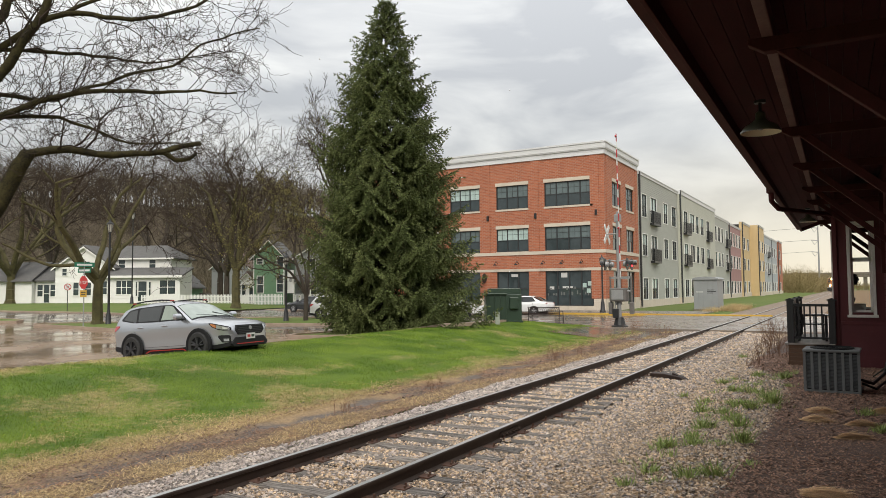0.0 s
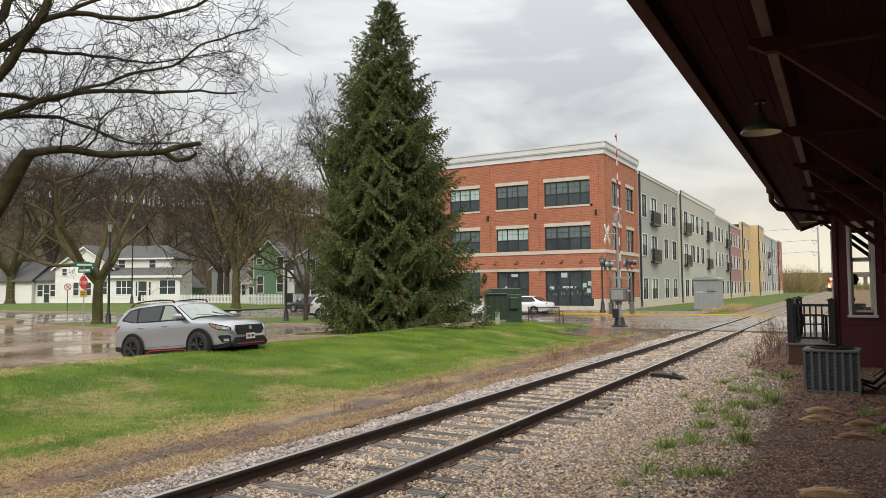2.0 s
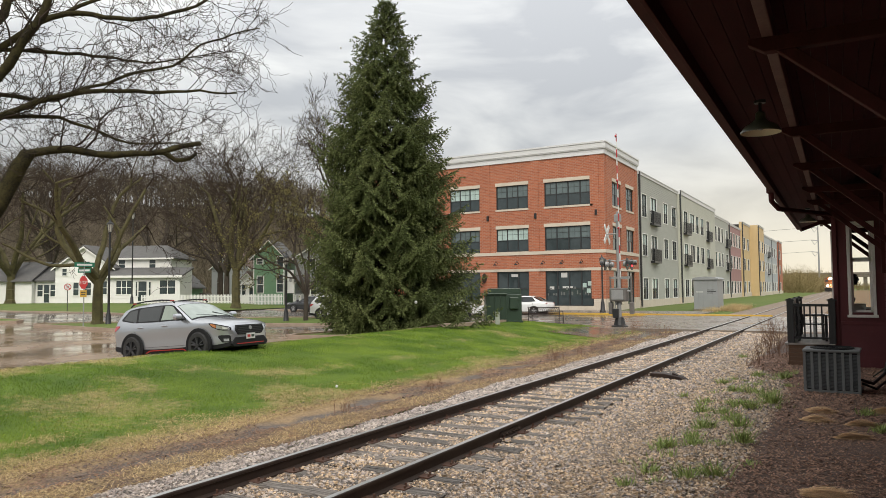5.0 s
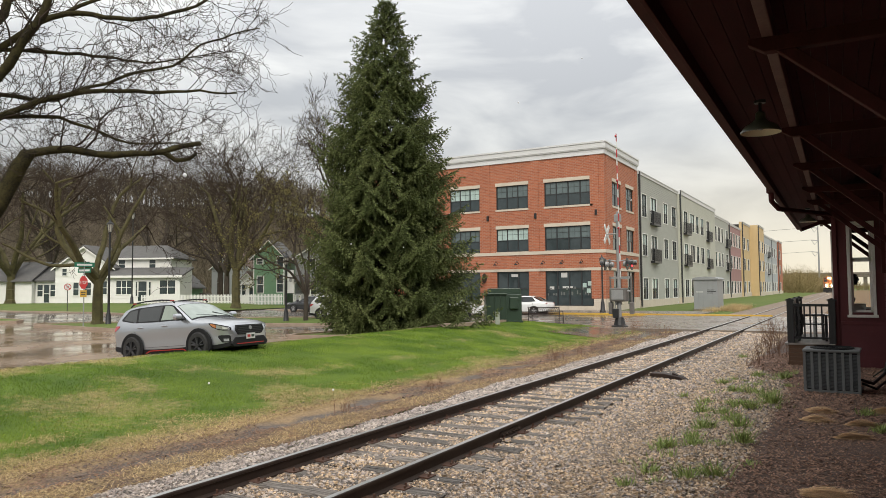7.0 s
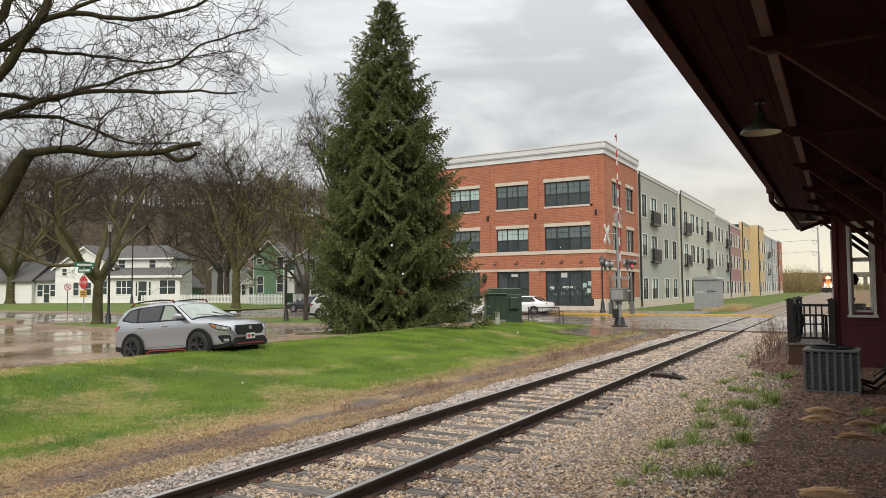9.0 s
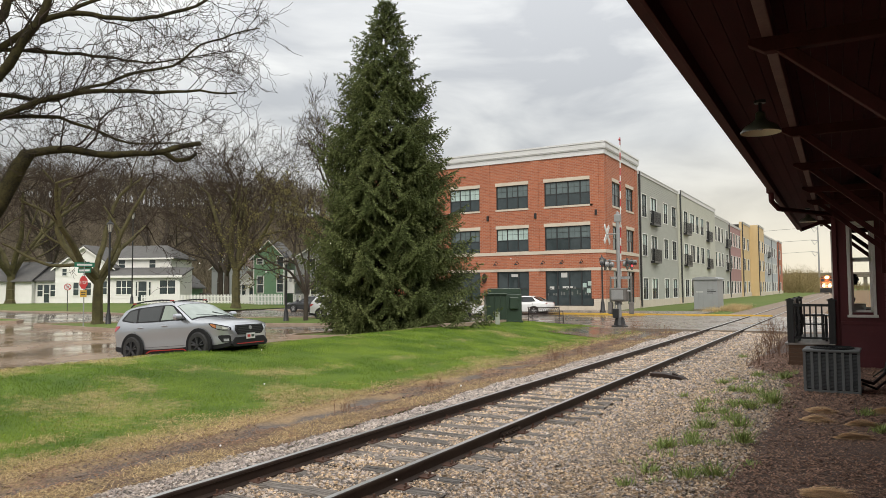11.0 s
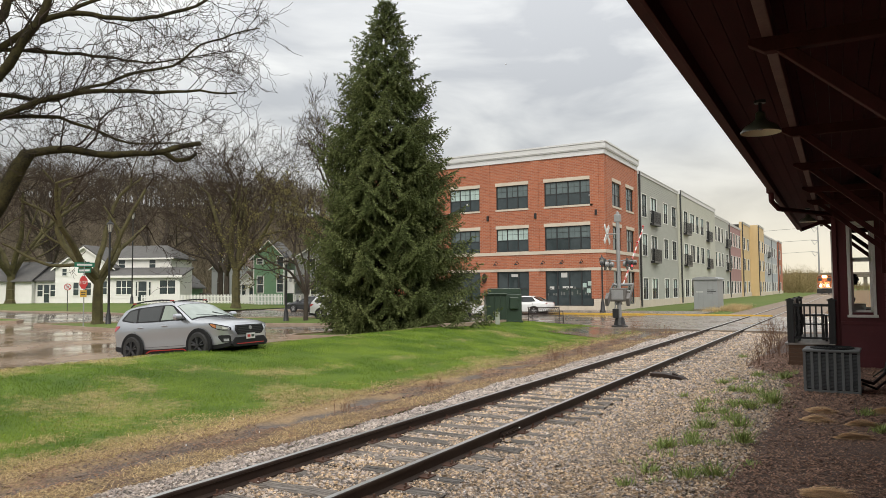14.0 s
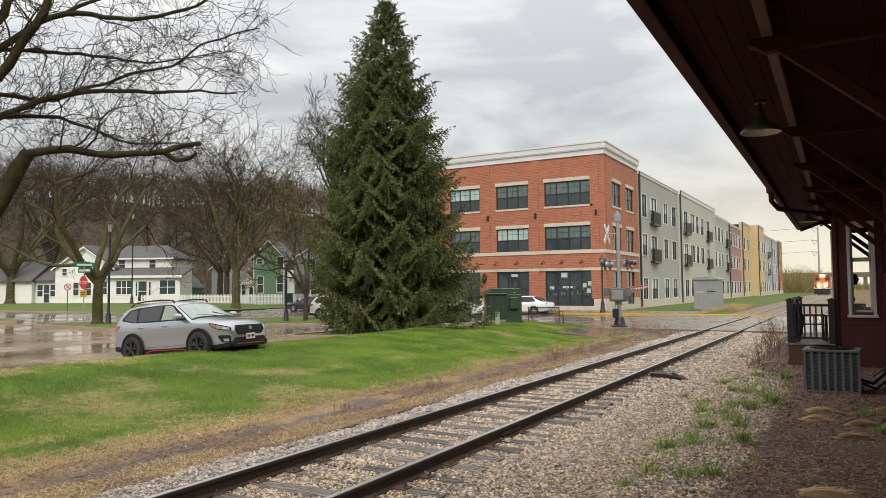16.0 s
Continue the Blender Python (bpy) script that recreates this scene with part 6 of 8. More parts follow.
def suv(name, label, at, paint, rim=None, trim=None):
    """Sport utility car. Its skin is one curved surface; panes, lamps and seams are laid on that surface."""
    t = thing(name, label, "car", at=at)
    top_x = [-2.31, -2.28, -2.22, -2.08, -1.86, -1.62, -0.9, -0.1, 0.22, 1.06, 1.55, 2.0, 2.2, 2.28, 2.32]
    top_z = [0.80, 0.98, 1.08, 1.33, 1.58, 1.645, 1.69, 1.655, 1.585, 1.115, 1.055, 0.985, 0.925, 0.86, 0.74]
    wid_x = [-2.31, -2.27, -2.15, -1.9, -1.3, 0.0, 1.2, 1.7, 2.0, 2.16, 2.26, 2.32]
    wid_y = [0.66, 0.76, 0.845, 0.89, 0.908, 0.905, 0.908, 0.892, 0.85, 0.79, 0.70, 0.58]
    sec_z = [0.22, 0.30, 0.42, 0.56, 0.72, 0.80, 0.90, 0.95, 1.02, 1.09, 1.62]
    sec_f = [0.93, 0.965, 0.975, 0.972, 0.985, 0.995, 1.0, 0.99, 0.968, 0.95, 0.705]

    def peak(x):
        return float(np.interp(x, top_x, top_z))

    def flank(x, z):
        return float(np.interp(x, wid_x, wid_y) * np.interp(z, sec_z, sec_f))

    def over(x, f):
        """Height and half width of the upper skin at a share f of the way from the edge to the middle."""
        ze = peak(x) - 0.085
        ye = flank(x, ze)
        return ye * (1 - f) , ze + 0.085 * (1 - (1 - f) ** 3.2)

    xs = sorted(set(steps(-2.31, 2.32, 0.09) + [2.29, 2.25, 2.2, -2.28, -2.22]))
    rings = []
    for x in xs:
        low = 0.25 + 0.10 * smooth(1.9, 2.3, x) + 0.14 * smooth(-1.9, -2.3, x)
        ze = peak(x) - 0.085
        half = [(flank(x, low) * 0.9, low - 0.01)] + [(flank(x, z), z) for z in (low + (ze - low) * k / 15 for k in range(16))] + [over(x, f) for f in (0.03, 0.07, 0.13, 0.22, 0.36, 0.6, 0.85)]
        rings.append([(x, y, z) for y, z in half] + [(x, -y, z) for y, z in reversed(half)])
    body = part("body", loft(rings), paint, t, smooth=True)
    body.data.set_sharp_from_angle(angle=radians(60))

    def skin(pts, s, off, deep=0.02):
        """A piece laid on the flank: corners as (x, z)."""
        ring = [(x, s * (flank(x, z) + off), z) for x, z in pts]
        k = len(ring)
        return Mesh().add(ring + [(x, y - s * deep, z) for x, y, z in ring], [tuple(range(k)), tuple(range(2 * k - 1, k - 1, -1))] + [(i, (i + 1) % k, k + (i + 1) % k, k + i) for i in range(k)])

    def wrap(rows, s, off, deep=0.025):
        """A piece that follows the flank round a corner: rows of x, lower z, upper z."""
        m, fine = Mesh(), []
        for (x0, a0, b0), (x1, a1, b1) in zip(rows, rows[1:]):
            k = max(1, int(abs(x1 - x0) / 0.03))
            fine += [(x0 + (x1 - x0) * i / k, a0 + (a1 - a0) * i / k, b0 + (b1 - b0) * i / k) for i in range(k)]
        fine.append(rows[-1])
        for x, a, b in fine:
            m.v += [(x, s * (flank(x, a) + off), a), (x, s * (flank(x, b) + off), b), (x, s * (flank(x, b) + off - deep), b), (x, s * (flank(x, a) + off - deep), a)]
        m.f = [(i * 4 + j, i * 4 + (j + 1) % 4, i * 4 + 4 + (j + 1) % 4, i * 4 + 4 + j) for i in range(len(fine) - 1) for j in range(4)] + [(0, 1, 2, 3), tuple(len(m.v) - k for k in (1, 2, 3, 4))]
        return m

    def band(line, s, off, wide, deep=0.012):
        m = Mesh()
        for (x0, z0), (x1, z1) in zip(line, line[1:]):
            d = Vector((x1 - x0, z1 - z0)).normalized() * wide / 2
            c = [(x0 - d.y, z0 + d.x), (x0 + d.y, z0 - d.x), (x1 + d.y, z1 - d.x), (x1 - d.y, z1 + d.x)]
            r = [(x, s * (flank(x, z) + off), z) for x, z in c]
            m.add(r + [(x, y - s * deep, z) for x, y, z in r], [(0, 1, 2, 3), (0, 1, 5, 4), (1, 2, 6, 5), (2, 3, 7, 6), (3, 0, 4, 7)])
        return m

    def lid(x0, x1, f0, f1, off, deep, mat, name2, label2=""):
        """A curved pane on the upper skin between two stations, from side to side."""
        m, nx, ny = Mesh(), 8, 10
        for lay in (0, 1):
            for i in range(nx + 1):
                x = x0 + (x1 - x0) * i / nx
                f = f0 + (f1 - f0) * i / nx
                n = Vector((-(peak(x + 0.02) - peak(x - 0.02)), 0, 0.04)).normalized()
                for j in range(ny + 1):
                    g = f + (1 - f) * (1 - abs(2 * j / ny - 1))
                    y, z = over(x, g)
                    o = off - lay * deep
                    m.v.append((x + n.x * o, y if j * 2 <= ny else -y, z + n.z * o))
        w, b = ny + 1, (nx + 1) * (ny + 1)
        m.f += [(i * w + j, i * w + j + 1, (i + 1) * w + j + 1, (i + 1) * w + j) for i in range(nx) for j in range(ny)]
        rim_ = [j for j in range(ny)] + [i * w + ny for i in range(nx)] + [nx * w + j for j in range(ny, 0, -1)] + [i * w for i in range(nx, 0, -1)]
        m.f += [(p, q, b + q, b + p) for p, q in zip(rim_, rim_[1:] + rim_[:1])]
        return part(name2, m, mat, t, label2, smooth=True)

    lid(1.03, 0.27, 0.07, 0.09, 0.008, 0.03, M["plastic"], "windscreen_surround")
    lid(0.985, 0.30, 0.09, 0.11, 0.014, 0.03, M["windscreen"], "windscreen", "windscreen with the pale sky's reflection put into its colour")
    lid(-1.93, -2.07, 0.12, 0.12, 0.010, 0.03, M["car_glass"], "rear_window")
    part("wiper", Mesh().tube((1.0, 0.1, peak(1.0) + 0.02), (0.86, -0.5, peak(0.86) + 0.0), 0.012, n=5).tube((1.0, 0.62, peak(1.0) - 0.01), (0.82, 0.12, peak(0.82) + 0.03), 0.012, n=5), M["plastic"], t)
    r = 0.365
    for s in (-1, 1):
        part("window_surround", skin([(0.86, 1.10), (0.4, 1.095), (-0.6, 1.10), (-1.35, 1.125), (-1.86, 1.205), (-1.90, 1.25), (-1.66, 1.50), (-1.3, 1.545), (-0.4, 1.565), (0.05, 1.55), (0.22, 1.505), (0.62, 1.27)], s, 0.004), M["plastic"], t)
        part("side_window", skin([(0.56, 1.135), (-0.16, 1.13), (-0.16, 1.535), (0.03, 1.53), (0.17, 1.49), (0.5, 1.255)], s, 0.009, 0.012), M["car_glass_front"], t, "front window with light put into its pale colour")
        part("quarter_glass", skin([(0.80, 1.13), (0.60, 1.132), (0.56, 1.235), (0.60, 1.255)], s, 0.009, 0.012), M["car_glass"], t)
        part("side_window", skin([(-0.25, 1.13), (-1.12, 1.145), (-1.22, 1.50), (-1.0, 1.525), (-0.25, 1.535)], s, 0.009, 0.012), M["car_glass"], t)
        part("side_window", skin([(-1.20, 1.15), (-1.45, 1.17), (-1.80, 1.235), (-1.63, 1.465), (-1.30, 1.50)], s, 0.009, 0.012), M["car_glass"], t)
        part("pillar_trim", band([(-0.205, 1.11), (-0.205, 1.545)], s, 0.011, 0.06), M["plastic"], t)
        part("pillar_trim", band([(-1.155, 1.12), (-1.26, 1.52)], s, 0.011, 0.07), M["plastic"], t)
        for line in ([(0.93, 0.40), (0.93, 0.98), (0.80, 1.11)], [(-0.205, 0.40), (-0.205, 1.10)], [(-1.02, 0.60), (-1.22, 0.86), (-1.26, 1.12)], [(0.93, 0.40), (-0.86, 0.40)]):
            part("door_gap", band(line, s, 0.0015, 0.007), M["plastic"], t)
        part("shoulder_crease", band([(0.9, 0.865), (0.0, 0.885), (-1.2, 0.915), (-1.95, 0.945)], s, 0.0035, 0.018), paint, t)
        for x0 in (0.03, -0.98):
            part("door_handle", Mesh().box(x0 - 0.1, min(s * 0.89, s * 0.932), 0.955, x0 + 0.1, max(s * 0.89, s * 0.932), 0.985), paint, t, bevel=0.012)
        mir = Mesh().lathe([(0.02, -0.125), (0.075, -0.10), (0.088, 0.0), (0.08, 0.08), (0.03, 0.115)], 12, (0.70, s * 1.02, 1.19), "y")
        mo = part("mirror", mir, paint, t, smooth=True)
        part("mirror_foot", Mesh().box(0.64, min(s * 0.86, s * 1.04), 1.08, 0.72, max(s * 0.86, s * 1.04), 1.125), M["plastic"], mo, bevel=0.01)
        part("sill", skin([(0.98, 0.20), (0.98, 0.36), (0.4, 0.335), (-0.4, 0.335), (-0.98, 0.36), (-0.98, 0.20)], s, 0.022, 0.05), M["plastic"], t, bevel=0.01)
        if trim:
            part("sill_stripe", band([(0.86, 0.235), (0.72, 0.30), (-0.6, 0.30), (-0.80, 0.235)], s, 0.034, 0.028), trim, t, "red accent stripe")
        # wheels, black discs that paint the wells' shade, and the cladding round them
        for ax in (1.335, -1.335):
            wheel_part(t, ax, s * 0.845, r, rim or M["alu"], s)
            arch = Mesh()
            k = 18
            for i in range(k):
                a0, a1 = math.pi * (i / k * 1.16 - 0.08), math.pi * ((i + 1) / k * 1.16 - 0.08)
                ri, ro = r + 0.05, r + 0.105
                c = [(ax + ri * math.cos(a0), r + ri * math.sin(a0)), (ax + ro * math.cos(a0), r + ro * math.sin(a0)), (ax + ro * math.cos(a1), r + ro * math.sin(a1)), (ax + ri * math.cos(a1), r + ri * math.sin(a1))]
                arch.prism(c, s * 0.80, s * 0.925)
            part("wheel_arch", arch, M["plastic"], t, "black arch cladding")
            part("wheel_well", Mesh().lathe([(0.02, s * 0.86), (r + 0.065, s * 0.86), (r + 0.065, s * 0.915), (0.02, s * 0.915)], 26, (ax, 0, r), "y"), M["plastic"], t)
        # lamps
        part("headlight_surround", wrap([(2.285, 0.715, 0.775), (2.24, 0.715, 0.825), (2.14, 0.72, 0.86), (1.98, 0.76, 0.90), (1.82, 0.83, 0.935), (1.72, 0.925, 0.945)], s, 0.004), M["plastic"], t, "black headlight surround")
        hl = part("headlight", wrap([(2.27, 0.735, 0.765), (2.235, 0.735, 0.805), (2.14, 0.745, 0.84), (1.97, 0.79, 0.88)], s, 0.010), M["lens_bright"], t, "clear headlight")
        part("indicator", wrap([(1.95, 0.80, 0.885), (1.86, 0.835, 0.905), (1.78, 0.895, 0.92)], s, 0.010), M["amber"], hl, "amber side lens")
        part("lamp_bulb", wrap([(2.24, 0.75, 0.79), (2.14, 0.765, 0.815)], s, 0.015), M["plate"], hl, "bright projector lamp")
        part("fog_recess", wrap([(2.29, 0.40, 0.585), (2.2, 0.40, 0.595), (2.10, 0.41, 0.60), (2.0, 0.54, 0.595)], s, 0.006), M["plastic"], t, "black fog lamp recess")
        part("fog_light", wrap([(2.25, 0.43, 0.50), (2.15, 0.435, 0.505)], s, 0.016), M["lens"], t, "small round-cornered fog lamp")
        part("bumper_blade", band([(2.02, 0.615), (2.26, 0.61), (2.295, 0.56), (2.295, 0.42), (2.12, 0.385)], s, 0.012, 0.03, 0.03), paint, t, "silver blade round the fog lamp")
        part("tail_light", wrap([(-2.275, 0.89, 0.97), (-2.245, 0.89, 1.04), (-2.18, 0.90, 1.06), (-2.06, 0.95, 1.075), (-1.93, 1.035, 1.07)], s, 0.012, 0.05), M["tail"], t, "red tail light")
        part("rear_cladding", wrap([(-1.78, 0.30, 0.43), (-2.0, 0.32, 0.47), (-2.24, 0.36, 0.48), (-2.295, 0.38, 0.48)], s, 0.010, 0.05), M["plastic"], t)
        part("front_cladding", wrap([(1.78, 0.24, 0.35), (2.05, 0.26, 0.37), (2.26, 0.30, 0.40), (2.305, 0.32, 0.40)], s, 0.010, 0.05), M["plastic"], t)
        rl = Mesh().path([(0.12, s * 0.60, 1.60), (0.02, s * 0.60, 1.675), (-0.4, s * 0.60, 1.715), (-1.1, s * 0.595, 1.72), (-1.55, s * 0.585, 1.69), (-1.74, s * 0.58, 1.60)], 0.021, 7)
        ro = part("roof_rail", rl, M["plastic"], t, "black roof rail")
        if trim:
            for x0, z0 in ((0.02, 1.69), (-1.55, 1.705)):
                part("rail_mark", Mesh().box(x0 - 0.07, s * 0.60 - 0.023, z0 - 0.035, x0 + 0.07, s * 0.60 + 0.023, z0 - 0.005), trim, ro, "red mark on the roof rail", bevel=0.008)
    # front: grille with cross bars, lower intake, plate
    gr = part("grille", Mesh().prism([(-0.44, 0.585), (0.44, 0.585), (0.535, 0.70), (0.47, 0.845), (-0.47, 0.845), (-0.535, 0.70)], 2.22, 2.345, "x"), M["plastic"], t, "black grille", bevel=0.012)
    for k in range(5):
        part("grille_bar", Mesh().box(2.335, -0.46 + 0.03 * abs(k - 2), 0.615 + k * 0.048, 2.353, 0.46 - 0.03 * abs(k - 2), 0.632 + k * 0.048), M["frame_dark"], gr)
    part("badge", Mesh().lathe([(0.01, 2.345), (0.055, 2.345), (0.05, 2.365), (0.01, 2.365)], 14, (0, 0, 0.755), "x"), M["alu"], gr, "plain oval badge")
    part("intake", Mesh().prism([(-0.60, 0.27), (0.60, 0.27), (0.68, 0.36), (0.54, 0.52), (-0.54, 0.52), (-0.68, 0.36)], 2.12, 2.338, "x"), M["plastic"], t, "black lower intake", bevel=0.015)
    if trim:
        part("bumper_stripe", Mesh().box(2.338, -0.5, 0.335, 2.350, 0.5, 0.357), trim, t, "red accent stripe")
    part("tail_panel", Mesh().prism([(-0.70, 0.34), (0.70, 0.34), (0.74, 0.42), (0.70, 0.52), (-0.70, 0.52), (-0.74, 0.42)], -2.33, -2.1, "x"), M["plastic"], t, bevel=0.02)
    pl = part("number_plate", Mesh().box(2.350, -0.16, 0.455, 2.362, 0.16, 0.61), M["plate"], t, "pale plate with dark bars")
    part("plate_bar", Mesh().box(2.362, -0.13, 0.50, 2.365, -0.02, 0.57), M["red_trim"], pl)
    part("plate_bar", Mesh().box(2.362, 0.02, 0.50, 2.365, 0.13, 0.57), M["util_green"], pl)
    return t


M["lens_bright"] = material("clear_headlight_lens", (0.62, 0.64, 0.66), (0.25, 0.26, 0.27), rough=0.1, scale=14, fine=50, coat=1.0, metal=0.5)
M["amber"] = material("amber_lens", (0.55, 0.22, 0.08), (0.4, 0.14, 0.05), rough=0.2, scale=6, fine=40, coat=1.0)
# paler tint paints the light of the front window into its colour
M["car_glass_front"] = glass("light_painted_car_glass", (0.16, 0.19, 0.16), 0.02)
suv("parked_suv", "silver sport utility car with black wheels parked at the lawn", pose(-16.58, 14.28, 0.20, 0, -4.4, 1.0), M["silver"], M["black"], M["red_trim"])
sedan("parked_sedan", "white sedan parked along the kerb before the shops", pose(-21.65, 49.75, 0.125, 0, 0, 180), M["car_white"], 4.75)
sedan("parked_car", "white car parked half hidden behind the spruce", pose(-24.75, 45.0, 0.125, 0, 0, 0), M["car_white"], 4.7)
suv("parked_white_suv", "white sport utility car parked beside the spruce", pose(-28.8, 37.4, 0.125, 0, 0, 8), M["car_white"])
sedan("parked_dark_car", "black car parked along the far kerb", pose(-42.3, 49.9, 0.125, 0, 0, 180), M["car_black"], 4.6)


# ---------------------------------------------------------------- locomotive
def locomotive():
    """Diesel locomotive with an orange nose, headlights lit; its front faces down the track."""
    t = thing("locomotive", "orange and white diesel locomotive with lit headlights", "locomotive", at=pose(-5.11, 262, 0.17))
    part("underframe", Mesh().box(-1.45, 0.3, 0.95, 1.45, 17.5, 1.35), M["black"], t, bevel=0.03)
    part("pilot", Mesh().prism([(-1.5, 0.25), (1.5, 0.25), (1.5, 1.0), (-1.5, 1.0)], 0.0, 0.35), M["black"], t, "dark pilot plate", bevel=0.03)
    for y in (2.6, 13.2):
        b = part("bogie", Mesh().box(-1.2, y - 1.6, 0.35, 1.2, y + 1.9, 0.95), M["black"], t, bevel=0.05)
        for yy in (y - 1.2, y + 1.4):
            for s in (-1, 1):
                part("wheel", Mesh().lathe([(0.05, s * 0.68), (0.5, s * 0.68), (0.5, s * 0.8), (0.05, s * 0.8)], 20, (0, yy, 0.5), "x"), M["rail"], b)
    part("walkway", Mesh().box(-1.52, 0.05, 1.35, 1.52, 17.6, 1.5), M["loco_white"], t)
    nose = [(-1.05, 1.5), (1.05, 1.5), (1.05, 2.75), (0.85, 3.0), (-0.85, 3.0), (-1.05, 2.75)]
    part("nose", Mesh().prism(nose, 1.1, 3.0), M["loco_orange"], t, "orange short hood", bevel=0.05)
    part("nose_stripe", Mesh().prism([(-1.0, 2.35), (0.0, 1.95), (1.0, 2.35), (1.0, 2.7), (0.0, 2.3), (-1.0, 2.7)], 1.07, 1.1), M["loco_stripe"], t, "dull cream chevron")
    cab = [(-1.5, 1.5), (1.5, 1.5), (1.5, 3.75), (1.25, 4.2), (0.7, 4.42), (-0.7, 4.42), (-1.25, 4.2), (-1.5, 3.75)]
    c = part("cab", Mesh().prism(cab, 3.0, 5.4), M["loco_orange"], t, "orange cab", bevel=0.03)
    for x0, x1 in ((-1.3, -0.55), (0.55, 1.3)):
        part("cab_window", Mesh().box(x0, 2.96, 3.05, x1, 2.995, 3.65), M["glass"], c)
    for x0 in (-0.95, 0.95):
        part("number_board", Mesh().box(x0 - 0.28, 2.94, 3.85, x0 + 0.28, 2.99, 4.1), M["black"], c)
    part("hood", Mesh().prism([(-0.95, 1.5), (0.95, 1.5), (0.95, 3.9), (0.7, 4.2), (-0.7, 4.2), (-0.95, 3.9)], 5.4, 16.6), M["loco_orange"], t, bevel=0.04)
    for s in (-1, 1):
        part("handrail", Mesh().path([(s * 1.4, 0.1, 1.5), (s * 1.4, 0.1, 2.4), (s * 0.5, 0.1, 2.4), (s * 0.5, 0.1, 1.5)], 0.025), M["loco_white"], t)
    for x in (-0.17, 0.17):
        part("headlight", Mesh().lathe([(0.02, 2.86), (0.2, 2.86), (0.2, 2.95), (0.02, 2.95)], 16, (x, 0, 4.02), "y"), M["headlight"], t, "bright lit headlight")
    for x in (-0.68, 0.68):
        part("ditch_light", Mesh().lathe([(0.02, -0.02), (0.24, -0.02), (0.24, 0.06), (0.02, 0.06)], 16, (x, 0, 1.95), "y"), M["headlight"], t, "bright lit ditch light")
    part("coupler", Mesh().box(-0.2, -0.6, 0.7, 0.2, 0.0, 1.0), M["rail"], t, bevel=0.04)
    return t


M["loco_orange"] = material("faded_orange_paint", (0.42, 0.13, 0.04), (0.3, 0.085, 0.03), rough=0.5, scale=1, fine=12)
M["loco_stripe"] = material("dull_cream_paint", (0.3, 0.22, 0.16), (0.24, 0.17, 0.12), rough=0.5, scale=1, fine=12)
M["loco_white"] = material("off_white_paint", (0.55, 0.5, 0.45), (0.45, 0.4, 0.36), rough=0.5, scale=1, fine=12)
M["headlight"] = glowing("lit_headlight", (1.0, 0.8, 0.52), 60)
LOCO = locomotive()


# ---------------------------------------------------------------- houses
def simple_window(t, x, z, w, h, y, panes=1, mat=None, mate=None):
    """A double-hung window on a wall that faces -y at depth y."""
    b = Wall((0, y, 0), (1, 0, 0), (0, -1, 0))
    fr = Mesh()
    b.ring(fr, x - 0.1, x + w + 0.1, z - 0.1, z + h + 0.1, 0.1, -0.06, 0.06)
    o = part("window", fr, mat or M["white"], t)
    for i in range(1, panes):
        part("mullion", b.box(Mesh(), x + w * i / panes - 0.04, x + w * i / panes + 0.04, z, z + h, -0.06, 0.05), mat or M["white"], o)
    part("meeting_rail", b.box(Mesh(), x, x + w, z + h / 2 - 0.03, z + h / 2 + 0.03, -0.05, 0.045), mat or M["white"], o)
    part("pane", b.box(Mesh(), x, x + w, z, z + h, -0.05, 0.028), M["glass"], o)


def clad(t, x0, x1, y0, y1, z0, z1, mat, board=0.13, name="wall"):
    """A block of wall with lapped boards on its near side."""
    edge = []
    z = z0
    while z < z1 - 0.02:
        edge += [(y0 - 0.02, z), (y0 - 0.004, min(z + board, z1))]
        z += board
    return part(name, Mesh().prism([(y1, z0)] + edge + [(y1, z1)], x0, x1, "x"), mat, t)


def gable(t, x0, x1, y0, y1, ze, zr, mat, wall_mat, over=0.35, along="y"):
    """A pitched roof with its ridge along y (gable to the viewer) or x; the gable walls under it."""
    if along == "y":
        xm = (x0 + x1) / 2
        k = (zr - ze) / (xm - x0)
        r = Mesh().prism([(x0 - over, ze - over * k), (xm, zr), (x1 + over, ze - over * k), (x1 + over, ze - over * k + 0.16), (xm, zr + 0.18), (x0 - over, ze - over * k + 0.16)], y0 - over, y1 + over)
        part("gable_wall", Mesh().prism([(x0, ze), (x1, ze), (xm, zr - 0.02)], y0 + 0.003, y1), wall_mat, t)
        rk = Mesh().prism([(x0 - over, ze - over * k - 0.16), (xm, zr - 0.18), (x1 + over, ze - over * k - 0.16), (x1 + over, ze - over * k), (xm, zr), (x0 - over, ze - over * k)], y0 - over, y0 - over + 0.04)
        part("rake_board", rk, M["white"], t)
    else:
        ym = (y0 + y1) / 2
        k = (zr - ze) / (ym - y0)
        r = Mesh().prism([(y0 - over, ze - over * k), (ym, zr), (y1 + over, ze - over * k), (y1 + over, ze - over * k + 0.16), (ym, zr + 0.18), (y0 - over, ze - over * k + 0.16)], x0 - over, x1 + over, "x")
        part("gable_wall", Mesh().prism([(y0, ze), (y1, ze), (ym, zr - 0.02)], x0 + 0.003, x1 - 0.003, "x"), wall_mat, t)
        part("fascia", Mesh().box(x0 - over, y0 - over - 0.03, ze - over * k - 0.1, x1 + over, y0 - over, ze - over * k + 0.14), M["white"], t)
    part("roof", r, mat, t)


